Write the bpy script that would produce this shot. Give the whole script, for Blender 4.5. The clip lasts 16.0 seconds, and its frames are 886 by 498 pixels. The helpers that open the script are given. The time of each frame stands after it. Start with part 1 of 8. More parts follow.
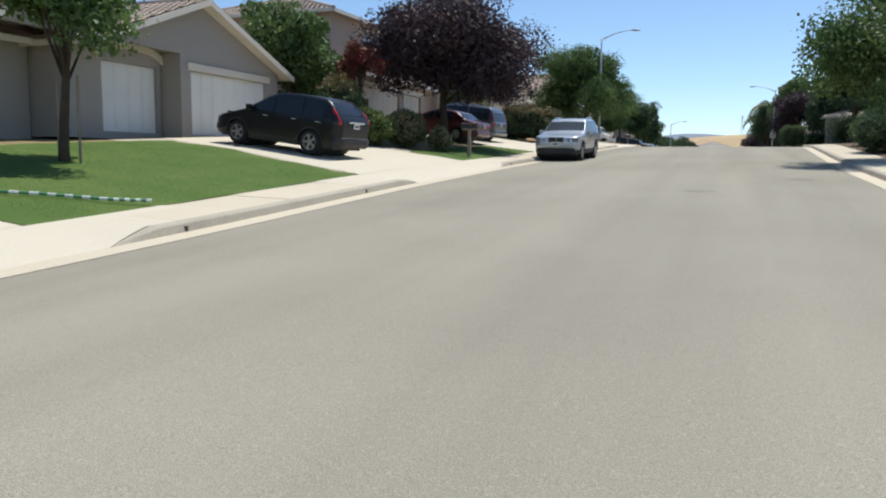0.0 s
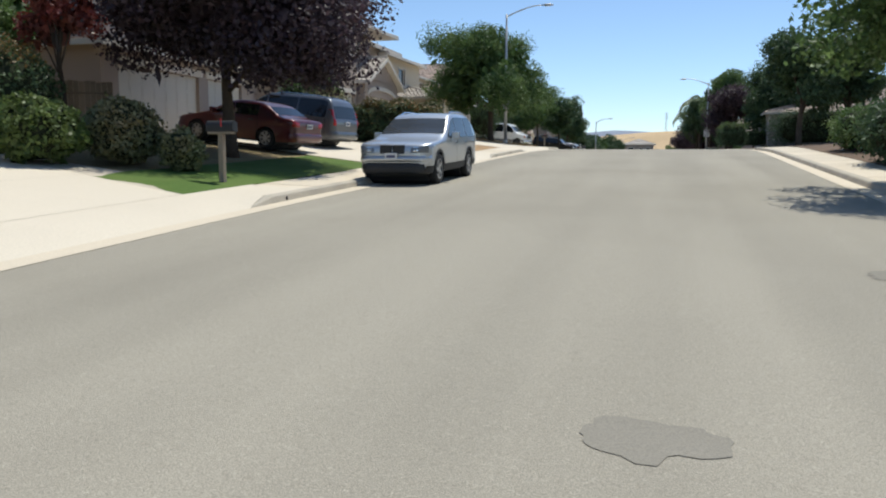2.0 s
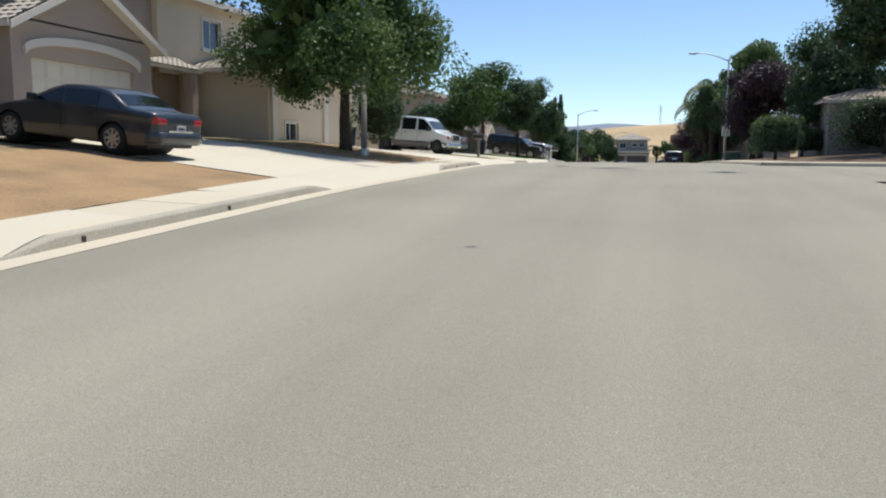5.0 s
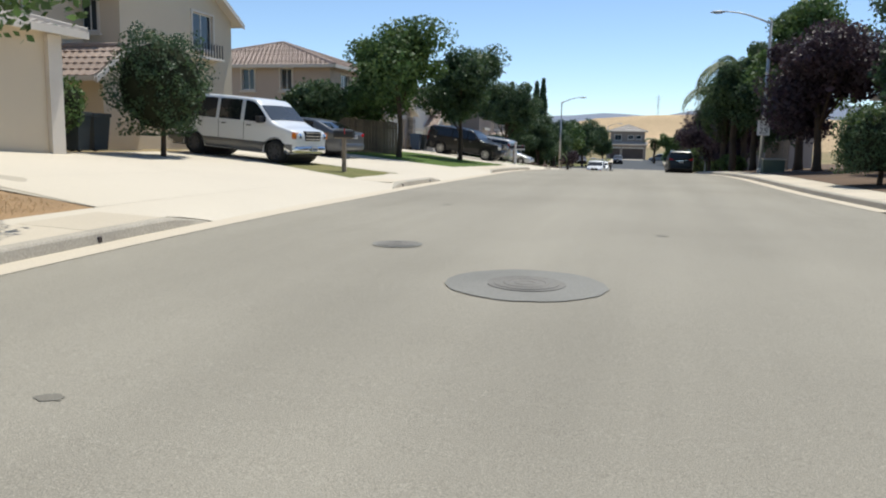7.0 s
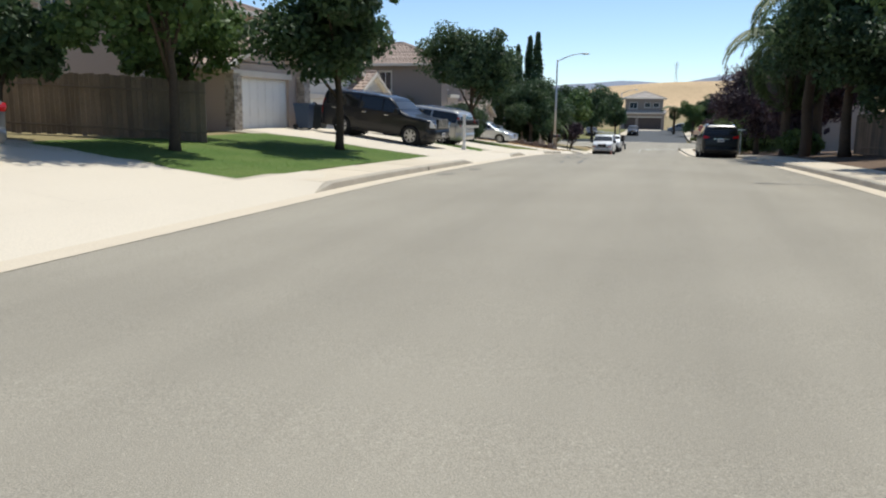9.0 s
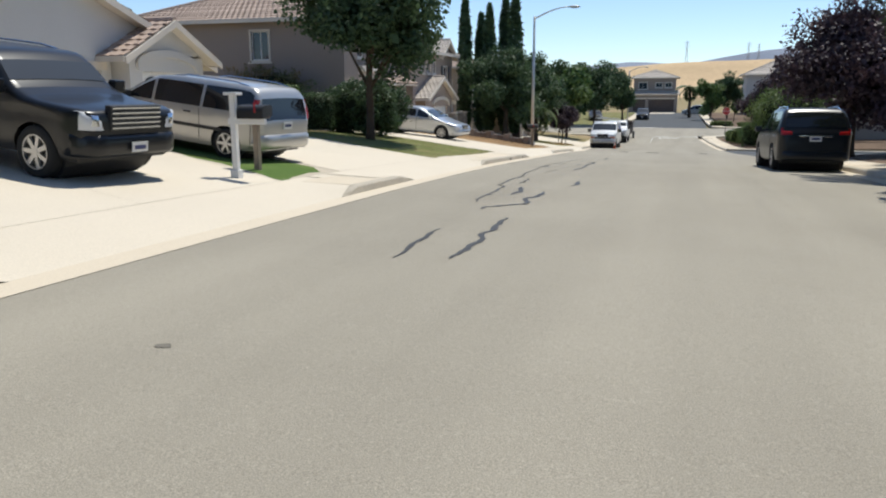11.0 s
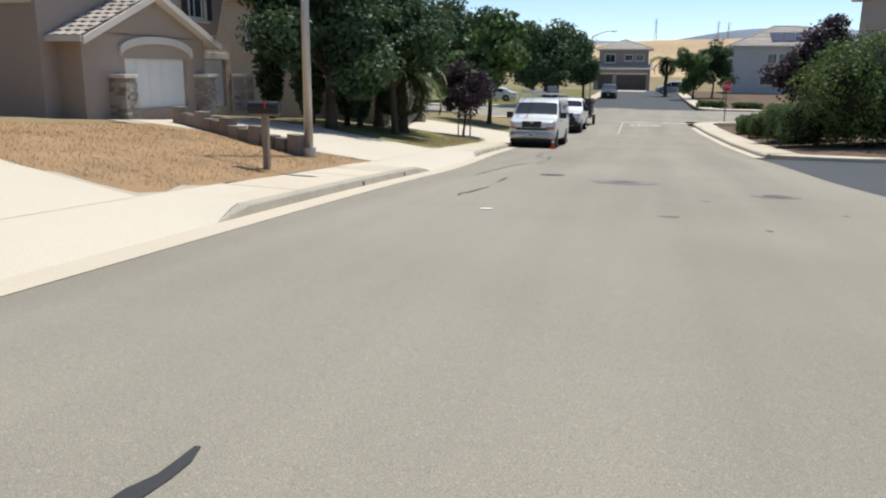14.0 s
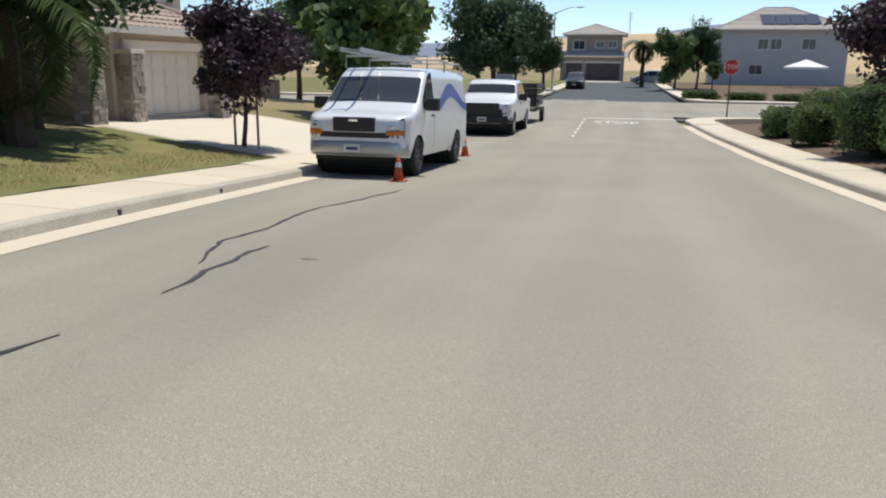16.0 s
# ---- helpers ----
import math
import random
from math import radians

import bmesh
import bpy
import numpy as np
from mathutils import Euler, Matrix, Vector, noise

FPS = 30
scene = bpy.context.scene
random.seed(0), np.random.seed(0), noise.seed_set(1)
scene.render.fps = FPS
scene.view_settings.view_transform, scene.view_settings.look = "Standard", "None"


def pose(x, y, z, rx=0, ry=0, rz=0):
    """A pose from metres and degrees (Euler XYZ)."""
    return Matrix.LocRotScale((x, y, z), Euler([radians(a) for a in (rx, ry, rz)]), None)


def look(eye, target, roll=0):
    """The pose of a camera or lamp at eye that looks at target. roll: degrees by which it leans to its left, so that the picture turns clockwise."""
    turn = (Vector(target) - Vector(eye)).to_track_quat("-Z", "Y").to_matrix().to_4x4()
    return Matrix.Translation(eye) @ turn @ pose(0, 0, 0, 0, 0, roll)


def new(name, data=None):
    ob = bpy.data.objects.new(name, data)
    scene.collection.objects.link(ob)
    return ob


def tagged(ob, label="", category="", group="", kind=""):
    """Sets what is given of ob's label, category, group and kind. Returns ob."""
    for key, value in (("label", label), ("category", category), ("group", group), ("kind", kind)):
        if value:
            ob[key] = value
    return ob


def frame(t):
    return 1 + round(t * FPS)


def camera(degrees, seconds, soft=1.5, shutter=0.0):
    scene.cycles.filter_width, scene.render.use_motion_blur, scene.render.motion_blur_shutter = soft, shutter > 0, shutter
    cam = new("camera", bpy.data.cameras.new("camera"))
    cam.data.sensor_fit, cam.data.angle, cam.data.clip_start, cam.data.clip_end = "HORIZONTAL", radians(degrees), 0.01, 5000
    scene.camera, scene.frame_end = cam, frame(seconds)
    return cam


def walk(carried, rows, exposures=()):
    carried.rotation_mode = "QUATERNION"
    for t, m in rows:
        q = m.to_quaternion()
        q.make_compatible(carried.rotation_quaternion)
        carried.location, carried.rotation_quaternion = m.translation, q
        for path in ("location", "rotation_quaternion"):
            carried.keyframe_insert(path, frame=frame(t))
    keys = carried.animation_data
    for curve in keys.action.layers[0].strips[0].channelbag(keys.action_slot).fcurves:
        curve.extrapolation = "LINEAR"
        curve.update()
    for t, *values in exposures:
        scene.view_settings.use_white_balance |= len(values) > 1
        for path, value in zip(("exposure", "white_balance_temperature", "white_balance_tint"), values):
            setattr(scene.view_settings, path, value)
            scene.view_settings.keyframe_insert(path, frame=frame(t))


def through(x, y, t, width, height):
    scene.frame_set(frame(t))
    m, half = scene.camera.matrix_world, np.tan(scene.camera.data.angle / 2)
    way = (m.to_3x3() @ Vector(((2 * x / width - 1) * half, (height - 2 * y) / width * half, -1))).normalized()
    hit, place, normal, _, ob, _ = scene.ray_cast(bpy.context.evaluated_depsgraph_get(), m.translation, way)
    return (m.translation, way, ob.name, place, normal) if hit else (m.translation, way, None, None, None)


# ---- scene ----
cam = camera(60.0, 16.0, 2.1)
PATH = [
    (0, (1.475, 2.452, -1.188), (0.766, 4.308, -1.415), 0.56),
    (0.5, (1.240, 5.360, -1.059), (0.607, 7.243, -1.294), 0.14),
    (1, (1.078, 8.233, -0.923), (0.487, 10.129, -1.160), 0.12),
    (1.5, (0.927, 11.943, -0.744), (0.364, 13.847, -0.983), 0.14),
    (2, (0.752, 15.690, -0.524), (0.208, 17.600, -0.756), 0.17),
    (2.5, (0.613, 19.626, -0.319), (0.072, 21.538, -0.549), 0.12),
    (3, (0.504, 23.701, -0.130), (-0.035, 25.613, -0.366), 0.26),
    (3.5, (0.383, 27.696, 0.048), (-0.153, 29.608, -0.191), 0.19),
    (4, (0.313, 32.152, 0.226), (-0.218, 34.065, -0.016), 0.17),
    (6.5, (-0.051, 55.515, 1.292), (-0.569, 57.428, 1.023), 0.51),
    (7, (-0.202, 60.662, 1.430), (-0.716, 62.574, 1.147), 1.16),
    (7.5, (-0.360, 65.759, 1.543), (-0.871, 67.667, 1.231), 1.86),
    (8, (-0.437, 70.464, 1.587), (-0.957, 72.366, 1.250), 1.53),
    (10.5, (-1.416, 95.233, 1.425), (-1.991, 97.111, 1.046), -0.32),
    (11, (-1.694, 100.323, 1.326), (-2.264, 102.198, 0.929), -0.17),
    (11.5, (-1.915, 105.206, 1.195), (-2.481, 107.080, 0.785), 0.27),
    (12, (-2.142, 110.141, 1.059), (-2.703, 112.015, 0.641), 0.36),
    (12.5, (-2.364, 115.135, 0.904), (-2.912, 117.009, 0.472), 0.64),
    (13, (-2.539, 120.033, 0.714), (-3.072, 121.908, 0.270), 0.94),
    (13.5, (-2.676, 125.514, 0.465), (-3.188, 127.396, 0.019), 0.69),
    (14, (-2.754, 130.683, 0.187), (-3.241, 132.569, -0.265), 0.56),
    (14.5, (-2.744, 135.602, -0.067), (-3.208, 137.492, -0.529), 0.20),
    (15, (-2.671, 140.369, -0.314), (-3.120, 142.262, -0.779), -0.37),
    (15.5, (-2.650, 145.535, -0.604), (-3.084, 147.432, -1.063), 0.16),
    (16, (-2.564, 150.781, -0.968), (-2.991, 152.679, -1.432), 0.65),
]
walk(cam, [(t, look(e, g, r)) for t, e, g, r in PATH], [(0.0, 0.0, 6380, 5.5), (9.0, 0.0, 6420, 6.5), (16.0, 0.0, 6470, 7.5)])

def ramp_table(pairs, step=0.5, blur=7.0):
    """A smooth curve through (y, value) pairs, as two arrays."""
    ys = np.arange(-130.0, 520.0, step)
    vs = np.interp(ys, [p[0] for p in pairs], [p[1] for p in pairs])
    n = int(blur / step) | 1
    k = np.hanning(n + 2)[1:-1]
    vs = np.convolve(np.pad(vs, n // 2, mode="edge"), k / k.sum(), mode="valid")
    return ys, vs


# lot places, shifted and scaled to fit the camera's view: (y, shift across, place along, scale, lift)
STREET = [(-130, 0, -130, 1, -0.36), (2, 0, 2, 1, 0.09), (9, -0.02, 9.1, 1, 0.06), (15, -0.24, 16.12, 1, 0.11), (20, -0.3, 21.5, 1, 0.11),
          (26, -0.39, 28.16, 1, 0.13), (32, -0.39, 34.45, 1, 0.13), (38, -0.26, 40.7, 1, 0.19), (44, -0.06, 47.07, 1, 0.28), (52, 0.2, 55.56, 1, 0.42),
          (58, 0.38, 61.93, 1, 0.4), (63.5, 0.39, 67.93, 1, 0.38), (68, 0.27, 72.91, 1, 0.36), (72, 0.21, 77.45, 1, 0.35), (77, 0.2, 83.83, 1, 0.35),
          (82, 0.18, 90.21, 1, 0.39), (88, 0.16, 97.87, 1, 0.43), (93, 0.06, 104.18, 1, 0.41), (96.5, -0.03, 108.51, 1, 0.4), (100, -0.06, 112.73, 1, 0.39),
          (104, -0.09, 117.43, 1, 0.39), (108, -0.09, 122.15, 1, 0.37), (112, -0.08, 126.94, 1, 0.34), (116, -0.16, 131.96, 1, 0.28), (120, -0.11, 136.67, 1, 0.26),
          (124, -0.08, 141.39, 1, 0.22), (128, -0.09, 146.08, 1, 0.16), (132, -0.13, 150.95, 1, 0.02), (136, -0.18, 155.64, 1, -0.01), (140, -0.13, 160.01, 1.024, -0.04),
          (143, -0.08, 163.37, 1.047, -0.08), (150, 0.05, 171.75, 1.102, -0.2), (157, 0.18, 180.89, 1.157, -0.34), (165, 0.33, 192.28, 1.22, -0.46), (180, 0.36, 211.15, 1.232, -0.52),
          (191, 0.38, 225.2, 1.24, -0.52), (250, 0.38, 298.36, 1.24, -0.43), (420, 0.38, 509.16, 1.24, -0.39)]


def plan(x, y):
    """A lot place as moved to fit the camera's view: x, y, scale and lift. Deep lots are held back along y to line up
    there.
    """
    late = min(7.0, max(0.0, (abs(x) - 7.0) * 1.4)) * float(np.interp(y, (135, 150), (1.0, 0.0)))
    ys = [r[0] for r in STREET]
    sx, k, up = (float(np.interp(y, ys, [r[i] for r in STREET])) for i in (1, 3, 4))
    py = float(np.interp(y - late, ys, [r[2] for r in STREET])) + late
    return sx + k * x, py, k, up


def wy(y):
    return plan(0.0, y)[1]


def back(y):
    return float(np.interp(y, [r[2] for r in STREET], [r[0] for r in STREET]))


def stand(x, y, yaw=0.0):
    """The pose of a thing that stands on the land."""
    px, py, k, _ = plan(x, y)
    return pose(px, py, gz(px, py), 0, 0, yaw) @ Matrix.Diagonal((k, k, k, 1))


# long profile of the carriageway, and the edges of its asphalt
PROFILE = ramp_table([(-130, -6.85), (-60, -4.6), (2.5, -2.588), (5.4, -2.459), (8.2, -2.323), (11.9, -2.144), (15.7, -1.924), (19.6, -1.719), (23.7, -1.53), (27.7, -1.352), (32.2, -1.174), (55.5, -0.108), (60.7, 0.03), (65.8, 0.143), (70.5, 0.187), (95.2, 0.025), (100.3, -0.074), (105.2, -0.205), (110.1, -0.341), (115.1, -0.496), (120, -0.686), (125.5, -0.935), (130.7, -1.213), (135.6, -1.467), (140.4, -1.714), (145.5, -2.004), (150.8, -2.368), (157.9, -2.7), (163.4, -3.04), (166.9, -3.25), (174.3, -3.54), (185, -3.79), (198.5, -3.85), (217.5, -3.8), (236.4, -3.71), (298.4, -3.28), (496.8, -2.99)])
LEFT = ramp_table([(plan(x, y)[1], plan(x, y)[0]) for y, x in [(-130, -5), (8, -5.05), (28, -5.3), (45, -5.85), (60, -6.1), (75, -6.55), (90, -6.6), (108, -6.85), (118, -7.05), (131, -7.35), (144, -7.7),
                   (165, -7.9), (420, -7.9)]])
RIGHT = ramp_table([(plan(x, y)[1], plan(x, y)[0]) for y, x in [(-130, 4.6), (25, 4.7), (52, 5.0), (70, 4.3), (77, 3.55), (85, 3.2), (95, 2.98), (108, 2.75), (120, 2.3), (141, 1.5), (146, 1.45), (150, 1.2), (156, 0.85), (161, 0.5), (165, 0.2), (420, 0.2)]])
SIDE_1, SIDE_2, CROSS = (wy(57), wy(70.5)), (wy(121.5), wy(141.5)), (wy(171), wy(187))
LOT_L = [(0, 0), (0.4, 0.0), (0.55, 0.14), (1.75, 0.19), (4, 0.45), (6.3, 0.75), (9.5, 1.05), (14, 1.15), (99, 1.15)]
LOT_R = [(0, 0), (0.4, 0.0), (0.55, 0.14), (1.75, 0.19), (5, 0.42), (10, 0.75), (20, 0.9), (99, 0.9)]


def zr(y):
    return float(np.interp(y, *PROFILE))


def xl(y):
    return float(np.interp(y, *LEFT))


def xr(y):
    return float(np.interp(y, *RIGHT))


def lot(y):
    """How far the verges and lots rise over the road: nothing at the cross streets."""
    return max(0.0, min(1.0, (wy(170.0) - y) / 8.0))


def right_lot(y):
    k = lot(y)
    for a, b in ((SIDE_1[0], SIDE_1[1]), (SIDE_2[0], SIDE_2[1])):
        k = min(k, max(0.0, (a - y) / 3.0, (y - b) / 3.0))
    return min(1.0, k)


def gz(x, y):
    """Height of the land at a place."""
    z = zr(y)
    if x < xl(y):
        up = float(np.interp(xl(y) - x, *zip(*LOT_L)))
        z += lot(y) * (min(up, 0.19) + max(0.0, up - 0.19) * float(np.interp(back(y), (66, 73, 90, 97), (1.0, 0.62, 0.7, 1.0))))
    elif x > xr(y):
        z += right_lot(y) * float(np.interp(x - xr(y), *zip(*LOT_R)))
    return z


# ---- sky and sun ----
SUN_EL, SUN_AZ = 66.0, 16.0  # degrees up, and from +y towards +x
world = bpy.data.worlds.new("world")
scene.world = world
world.use_nodes = True
wn = world.node_tree
wn.nodes.clear()
sky = wn.nodes.new("ShaderNodeTexSky")
sky.sky_type = "NISHITA"
sky.sun_disc = False
sky.sun_elevation = radians(SUN_EL)
sky.sun_rotation = radians(SUN_AZ)
sky.altitude = 100
sky.air_density, sky.dust_density, sky.ozone_density = 0.75, 0.25, 3.2
bg = wn.nodes.new("ShaderNodeBackground")
bg.inputs["Strength"].default_value = 0.15
wout = wn.nodes.new("ShaderNodeOutputWorld")
wn.links.new(sky.outputs[0], bg.inputs[0])
wn.links.new(bg.outputs[0], wout.inputs[0])
sun_data = bpy.data.lights.new("sun", "SUN")
sun_data.energy, sun_data.angle, sun_data.color = 4.6, radians(0.6), (1.0, 0.95, 0.87)
sun = new("sun", sun_data)
e, a = radians(SUN_EL), radians(SUN_AZ)
sun.matrix_world = look((math.cos(e) * math.sin(a) * 50, math.cos(e) * math.cos(a) * 50, math.sin(e) * 50), (0, 0, 0))


# ---- materials ----
def material(name, color, rough=0.7, vary=0.25, scale=6.0, fine=60.0, bump=0.2, metal=0.0, tint=None, island=0.0, coat=0.0, spec=0.5,
             speck=0.0, object_vary=0.0, streak=0.0, grit=0.0):
    """A surface with grain and stains at two scales; tint: the colour of its stains."""
    m = bpy.data.materials.new(name)
    m.use_nodes = True
    n, l = m.node_tree.nodes, m.node_tree.links
    b = n["Principled BSDF"]
    geo = n.new("ShaderNodeNewGeometry")
    big, small = n.new("ShaderNodeTexNoise"), n.new("ShaderNodeTexNoise")
    big.inputs["Scale"].default_value, small.inputs["Scale"].default_value = scale * 0.1, fine
    big.inputs["Detail"].default_value, small.inputs["Detail"].default_value = 5, 3
    for t in (big, small):
        l.new(geo.outputs["Position"], t.inputs["Vector"])
    mix = n.new("ShaderNodeMix")
    mix.data_type = "RGBA"
    c = Vector(color)
    dark = Vector(tint) if tint else c * 0.6
    mix.inputs["A"].default_value, mix.inputs["B"].default_value = (*c, 1), (*dark, 1)
    ramp = n.new("ShaderNodeMapRange")
    ramp.inputs["From Min"].default_value, ramp.inputs["From Max"].default_value = 0.4, 0.75
    ramp.inputs["To Max"].default_value = min(1.0, vary * 2)
    l.new(big.outputs["Fac"], ramp.inputs["Value"])
    l.new(ramp.outputs[0], mix.inputs["Factor"])
    hsv = n.new("ShaderNodeHueSaturation")
    l.new(mix.outputs["Result"], hsv.inputs["Color"])
    val = n.new("ShaderNodeMapRange")
    val.inputs["From Min"].default_value, val.inputs["From Max"].default_value = 0.3, 0.7
    val.inputs["To Min"].default_value, val.inputs["To Max"].default_value = 1 - vary * 0.5 - speck, 1 + vary * 0.5 + speck
    l.new(small.outputs["Fac"], val.inputs["Value"])
    last = val.outputs[0]
    for amount, node, out in ((island, geo, "Random Per Island"), (object_vary, None, "Random")):
        if amount:
            node = node or n.new("ShaderNodeObjectInfo")
            r = n.new("ShaderNodeMapRange")
            r.inputs["To Min"].default_value, r.inputs["To Max"].default_value = 1 - amount, 1 + amount
            l.new(node.outputs[out], r.inputs["Value"])
            mul = n.new("ShaderNodeMath")
            mul.operation = "MULTIPLY"
            l.new(last, mul.inputs[0])
            l.new(r.outputs[0], mul.inputs[1])
            last = mul.outputs[0]
    for amount, stretch, lo, hi in ((streak, (0.75, 0.035, 0.035), 0.35, 0.65), (grit, (42.0, 42.0, 42.0), 0.60, 0.72)):
        if amount:
            sc = n.new("ShaderNodeVectorMath")
            sc.operation = "MULTIPLY"
            sc.inputs[1].default_value = stretch
            l.new(geo.outputs["Position"], sc.inputs[0])
            tn = n.new("ShaderNodeTexNoise")
            tn.inputs["Scale"].default_value, tn.inputs["Detail"].default_value = 1.0, 4
            l.new(sc.outputs[0], tn.inputs["Vector"])
            r = n.new("ShaderNodeMapRange")
            r.inputs["From Min"].default_value, r.inputs["From Max"].default_value = lo, hi
            r.inputs["To Min"].default_value, r.inputs["To Max"].default_value = (1 - amount if amount == streak else 1.0), 1 + amount
            l.new(tn.outputs["Fac"], r.inputs["Value"])
            mul = n.new("ShaderNodeMath")
            mul.operation = "MULTIPLY"
            l.new(last, mul.inputs[0])
            l.new(r.outputs[0], mul.inputs[1])
            last = mul.outputs[0]
    l.new(last, hsv.inputs["Value"])
    l.new(hsv.outputs[0], b.inputs["Base Color"])
    b.inputs["Roughness"].default_value, b.inputs["Metallic"].default_value = rough, metal
    b.inputs["Specular IOR Level"].default_value = spec
    b.inputs["Coat Weight"].default_value = coat
    b.inputs["Coat Roughness"].default_value = 0.04
    if bump:
        bp = n.new("ShaderNodeBump")
        bp.inputs["Strength"].default_value, bp.inputs["Distance"].default_value = bump, 0.01
        l.new(small.outputs["Fac"], bp.inputs["Height"])
        l.new(bp.outputs[0], b.inputs["Normal"])
    return m


def leaf_material(name, color, tint, through=0.33, island=0.3):
    m = material(name, color, rough=0.55, vary=0.5, scale=8, fine=3, bump=0, tint=tint, island=island, spec=0.3)
    n, l = m.node_tree.nodes, m.node_tree.links
    b = n["Principled BSDF"]
    tr = n.new("ShaderNodeBsdfTranslucent")
    mixer = n.new("ShaderNodeMixShader")
    mixer.inputs[0].default_value = through
    l.new(b.inputs["Base Color"].links[0].from_socket, tr.inputs["Color"])
    l.new(b.outputs[0], mixer.inputs[1])
    l.new(tr.outputs[0], mixer.inputs[2])
    l.new(mixer.outputs[0], n["Material Output"].inputs["Surface"])
    return m


def glass_material(name, color, rough=0.03):
    """Dark tinted glass over an unlit inside."""
    m = bpy.data.materials.new(name)
    m.use_nodes = True
    b = m.node_tree.nodes["Principled BSDF"]
    b.inputs["Base Color"].default_value = (*color, 1)
    b.inputs["Roughness"].default_value = rough
    b.inputs["Specular IOR Level"].default_value = 0.6
    return m


M_ASPHALT = material("asphalt", (0.312, 0.284, 0.228), 0.9, 0.26, 2.4, 130, 0.5, tint=(0.232, 0.210, 0.168), spec=0.25, speck=0.16, streak=0.075, grit=0.22)
M_ASPHALT_NEW = material("dark_asphalt", (0.085, 0.09, 0.095), 0.9, 0.2, 2, 120, 0.4, spec=0.25)
M_CONCRETE = material("concrete", (0.60, 0.52, 0.40), 0.85, 0.14, 5, 50, 0.2, tint=(0.50, 0.43, 0.33), object_vary=0.06, spec=0.3)
M_DRIVE = material("driveway_concrete", (0.62, 0.55, 0.44), 0.85, 0.14, 4, 50, 0.2, tint=(0.52, 0.46, 0.37), spec=0.3)
M_JOINT = material("concrete_joint", (0.50, 0.44, 0.35), 0.95, 0.2, 6, 40, 0, spec=0.1)
M_KERB = material("kerb_concrete", (0.46, 0.41, 0.33), 0.9, 0.3, 14, 40, 0.3, tint=(0.32, 0.285, 0.235), spec=0.3)
M_LAWN = material("lawn", (0.085, 0.14, 0.035), 0.9, 0.4, 7, 60, 0.8, tint=(0.14, 0.18, 0.055), spec=0.1)
M_LAWN_DULL = material("dull_lawn", (0.15, 0.155, 0.06), 0.9, 0.45, 8, 60, 0.8, tint=(0.26, 0.22, 0.10), spec=0.1)
M_DRYGRASS = material("dry_grass", (0.38, 0.25, 0.14), 0.95, 0.4, 8, 30, 0.6, tint=(0.24, 0.165, 0.095), spec=0.1)
M_SOIL = material("soil", (0.17, 0.12, 0.085), 0.95, 0.4, 6, 20, 0.6, spec=0.1)
M_LAND = material("land", (0.30, 0.23, 0.13), 0.95, 0.4, 0.4, 5, 0.3, tint=(0.16, 0.16, 0.07), spec=0.1)
M_HILL = material("golden_hill", (0.57, 0.42, 0.265), 0.95, 0.6, 0.06, 0.8, 0, tint=(0.42, 0.32, 0.20), spec=0.0)
# distance haze is put into this ridge's blue base colour
M_HAZE_HILL = material("haze_blue_hill", (0.24, 0.27, 0.33), 0.95, 0.2, 0.03, 0.5, 0, spec=0.0)
M_TAR = material("crack_sealant", (0.035, 0.034, 0.033), 0.6, 0.2, 10, 60, 0.1)
M_IRON = material("cast_iron", (0.205, 0.19, 0.165), 0.8, 0.35, 20, 90, 0.3, metal=0.15)
M_COLLAR = material("collar_concrete", (0.235, 0.225, 0.198), 0.9, 0.25, 10, 60, 0.3)
M_PAINT = material("road_paint", (0.74, 0.72, 0.68), 0.8, 0.35, 14, 50, 0.2, tint=(0.56, 0.53, 0.48))
M_STEEL = material("galvanised_steel", (0.50, 0.50, 0.49), 0.45, 0.15, 8, 60, 0.05, metal=0.7)
M_BARK = material("bark", (0.10, 0.075, 0.055), 0.95, 0.4, 10, 30, 0.8, spec=0.1)
M_LEAF = leaf_material("green_leaf", (0.085, 0.147, 0.047), (0.155, 0.217, 0.070))
M_LEAF_D = leaf_material("dark_green_leaf", (0.058, 0.100, 0.048), (0.098, 0.146, 0.060))
M_LEAF_L = leaf_material("light_green_leaf", (0.10, 0.15, 0.04), (0.15, 0.19, 0.06))
M_LEAF_P = leaf_material("plum_leaf", (0.060, 0.043, 0.051), (0.092, 0.055, 0.065), 0.25)
M_LEAF_R = leaf_material("red_leaf", (0.24, 0.055, 0.045), (0.14, 0.07, 0.04), 0.2)
M_LEAF_O = leaf_material("orange_tipped_leaf", (0.10, 0.10, 0.035), (0.30, 0.15, 0.055), 0.2)
M_LEAF_G = leaf_material("grey_green_leaf", (0.16, 0.18, 0.085), (0.26, 0.20, 0.10), 0.2)
M_PALM = leaf_material("palm_leaf", (0.085, 0.13, 0.045), (0.14, 0.17, 0.07), 0.3)
# near-black: the shade inside shrubs, put into the colour
M_CORE = material("shrub_inner_shade", (0.03, 0.035, 0.02), 0.95, 0.3, 6, 10, 0, spec=0.05)
M_GRASSBLADE = leaf_material("grass_blade", (0.16, 0.25, 0.06), (0.22, 0.28, 0.09), 0.5)
M_DRYBLADE = leaf_material("dry_blade", (0.48, 0.34, 0.18), (0.34, 0.23, 0.11), 0.3)


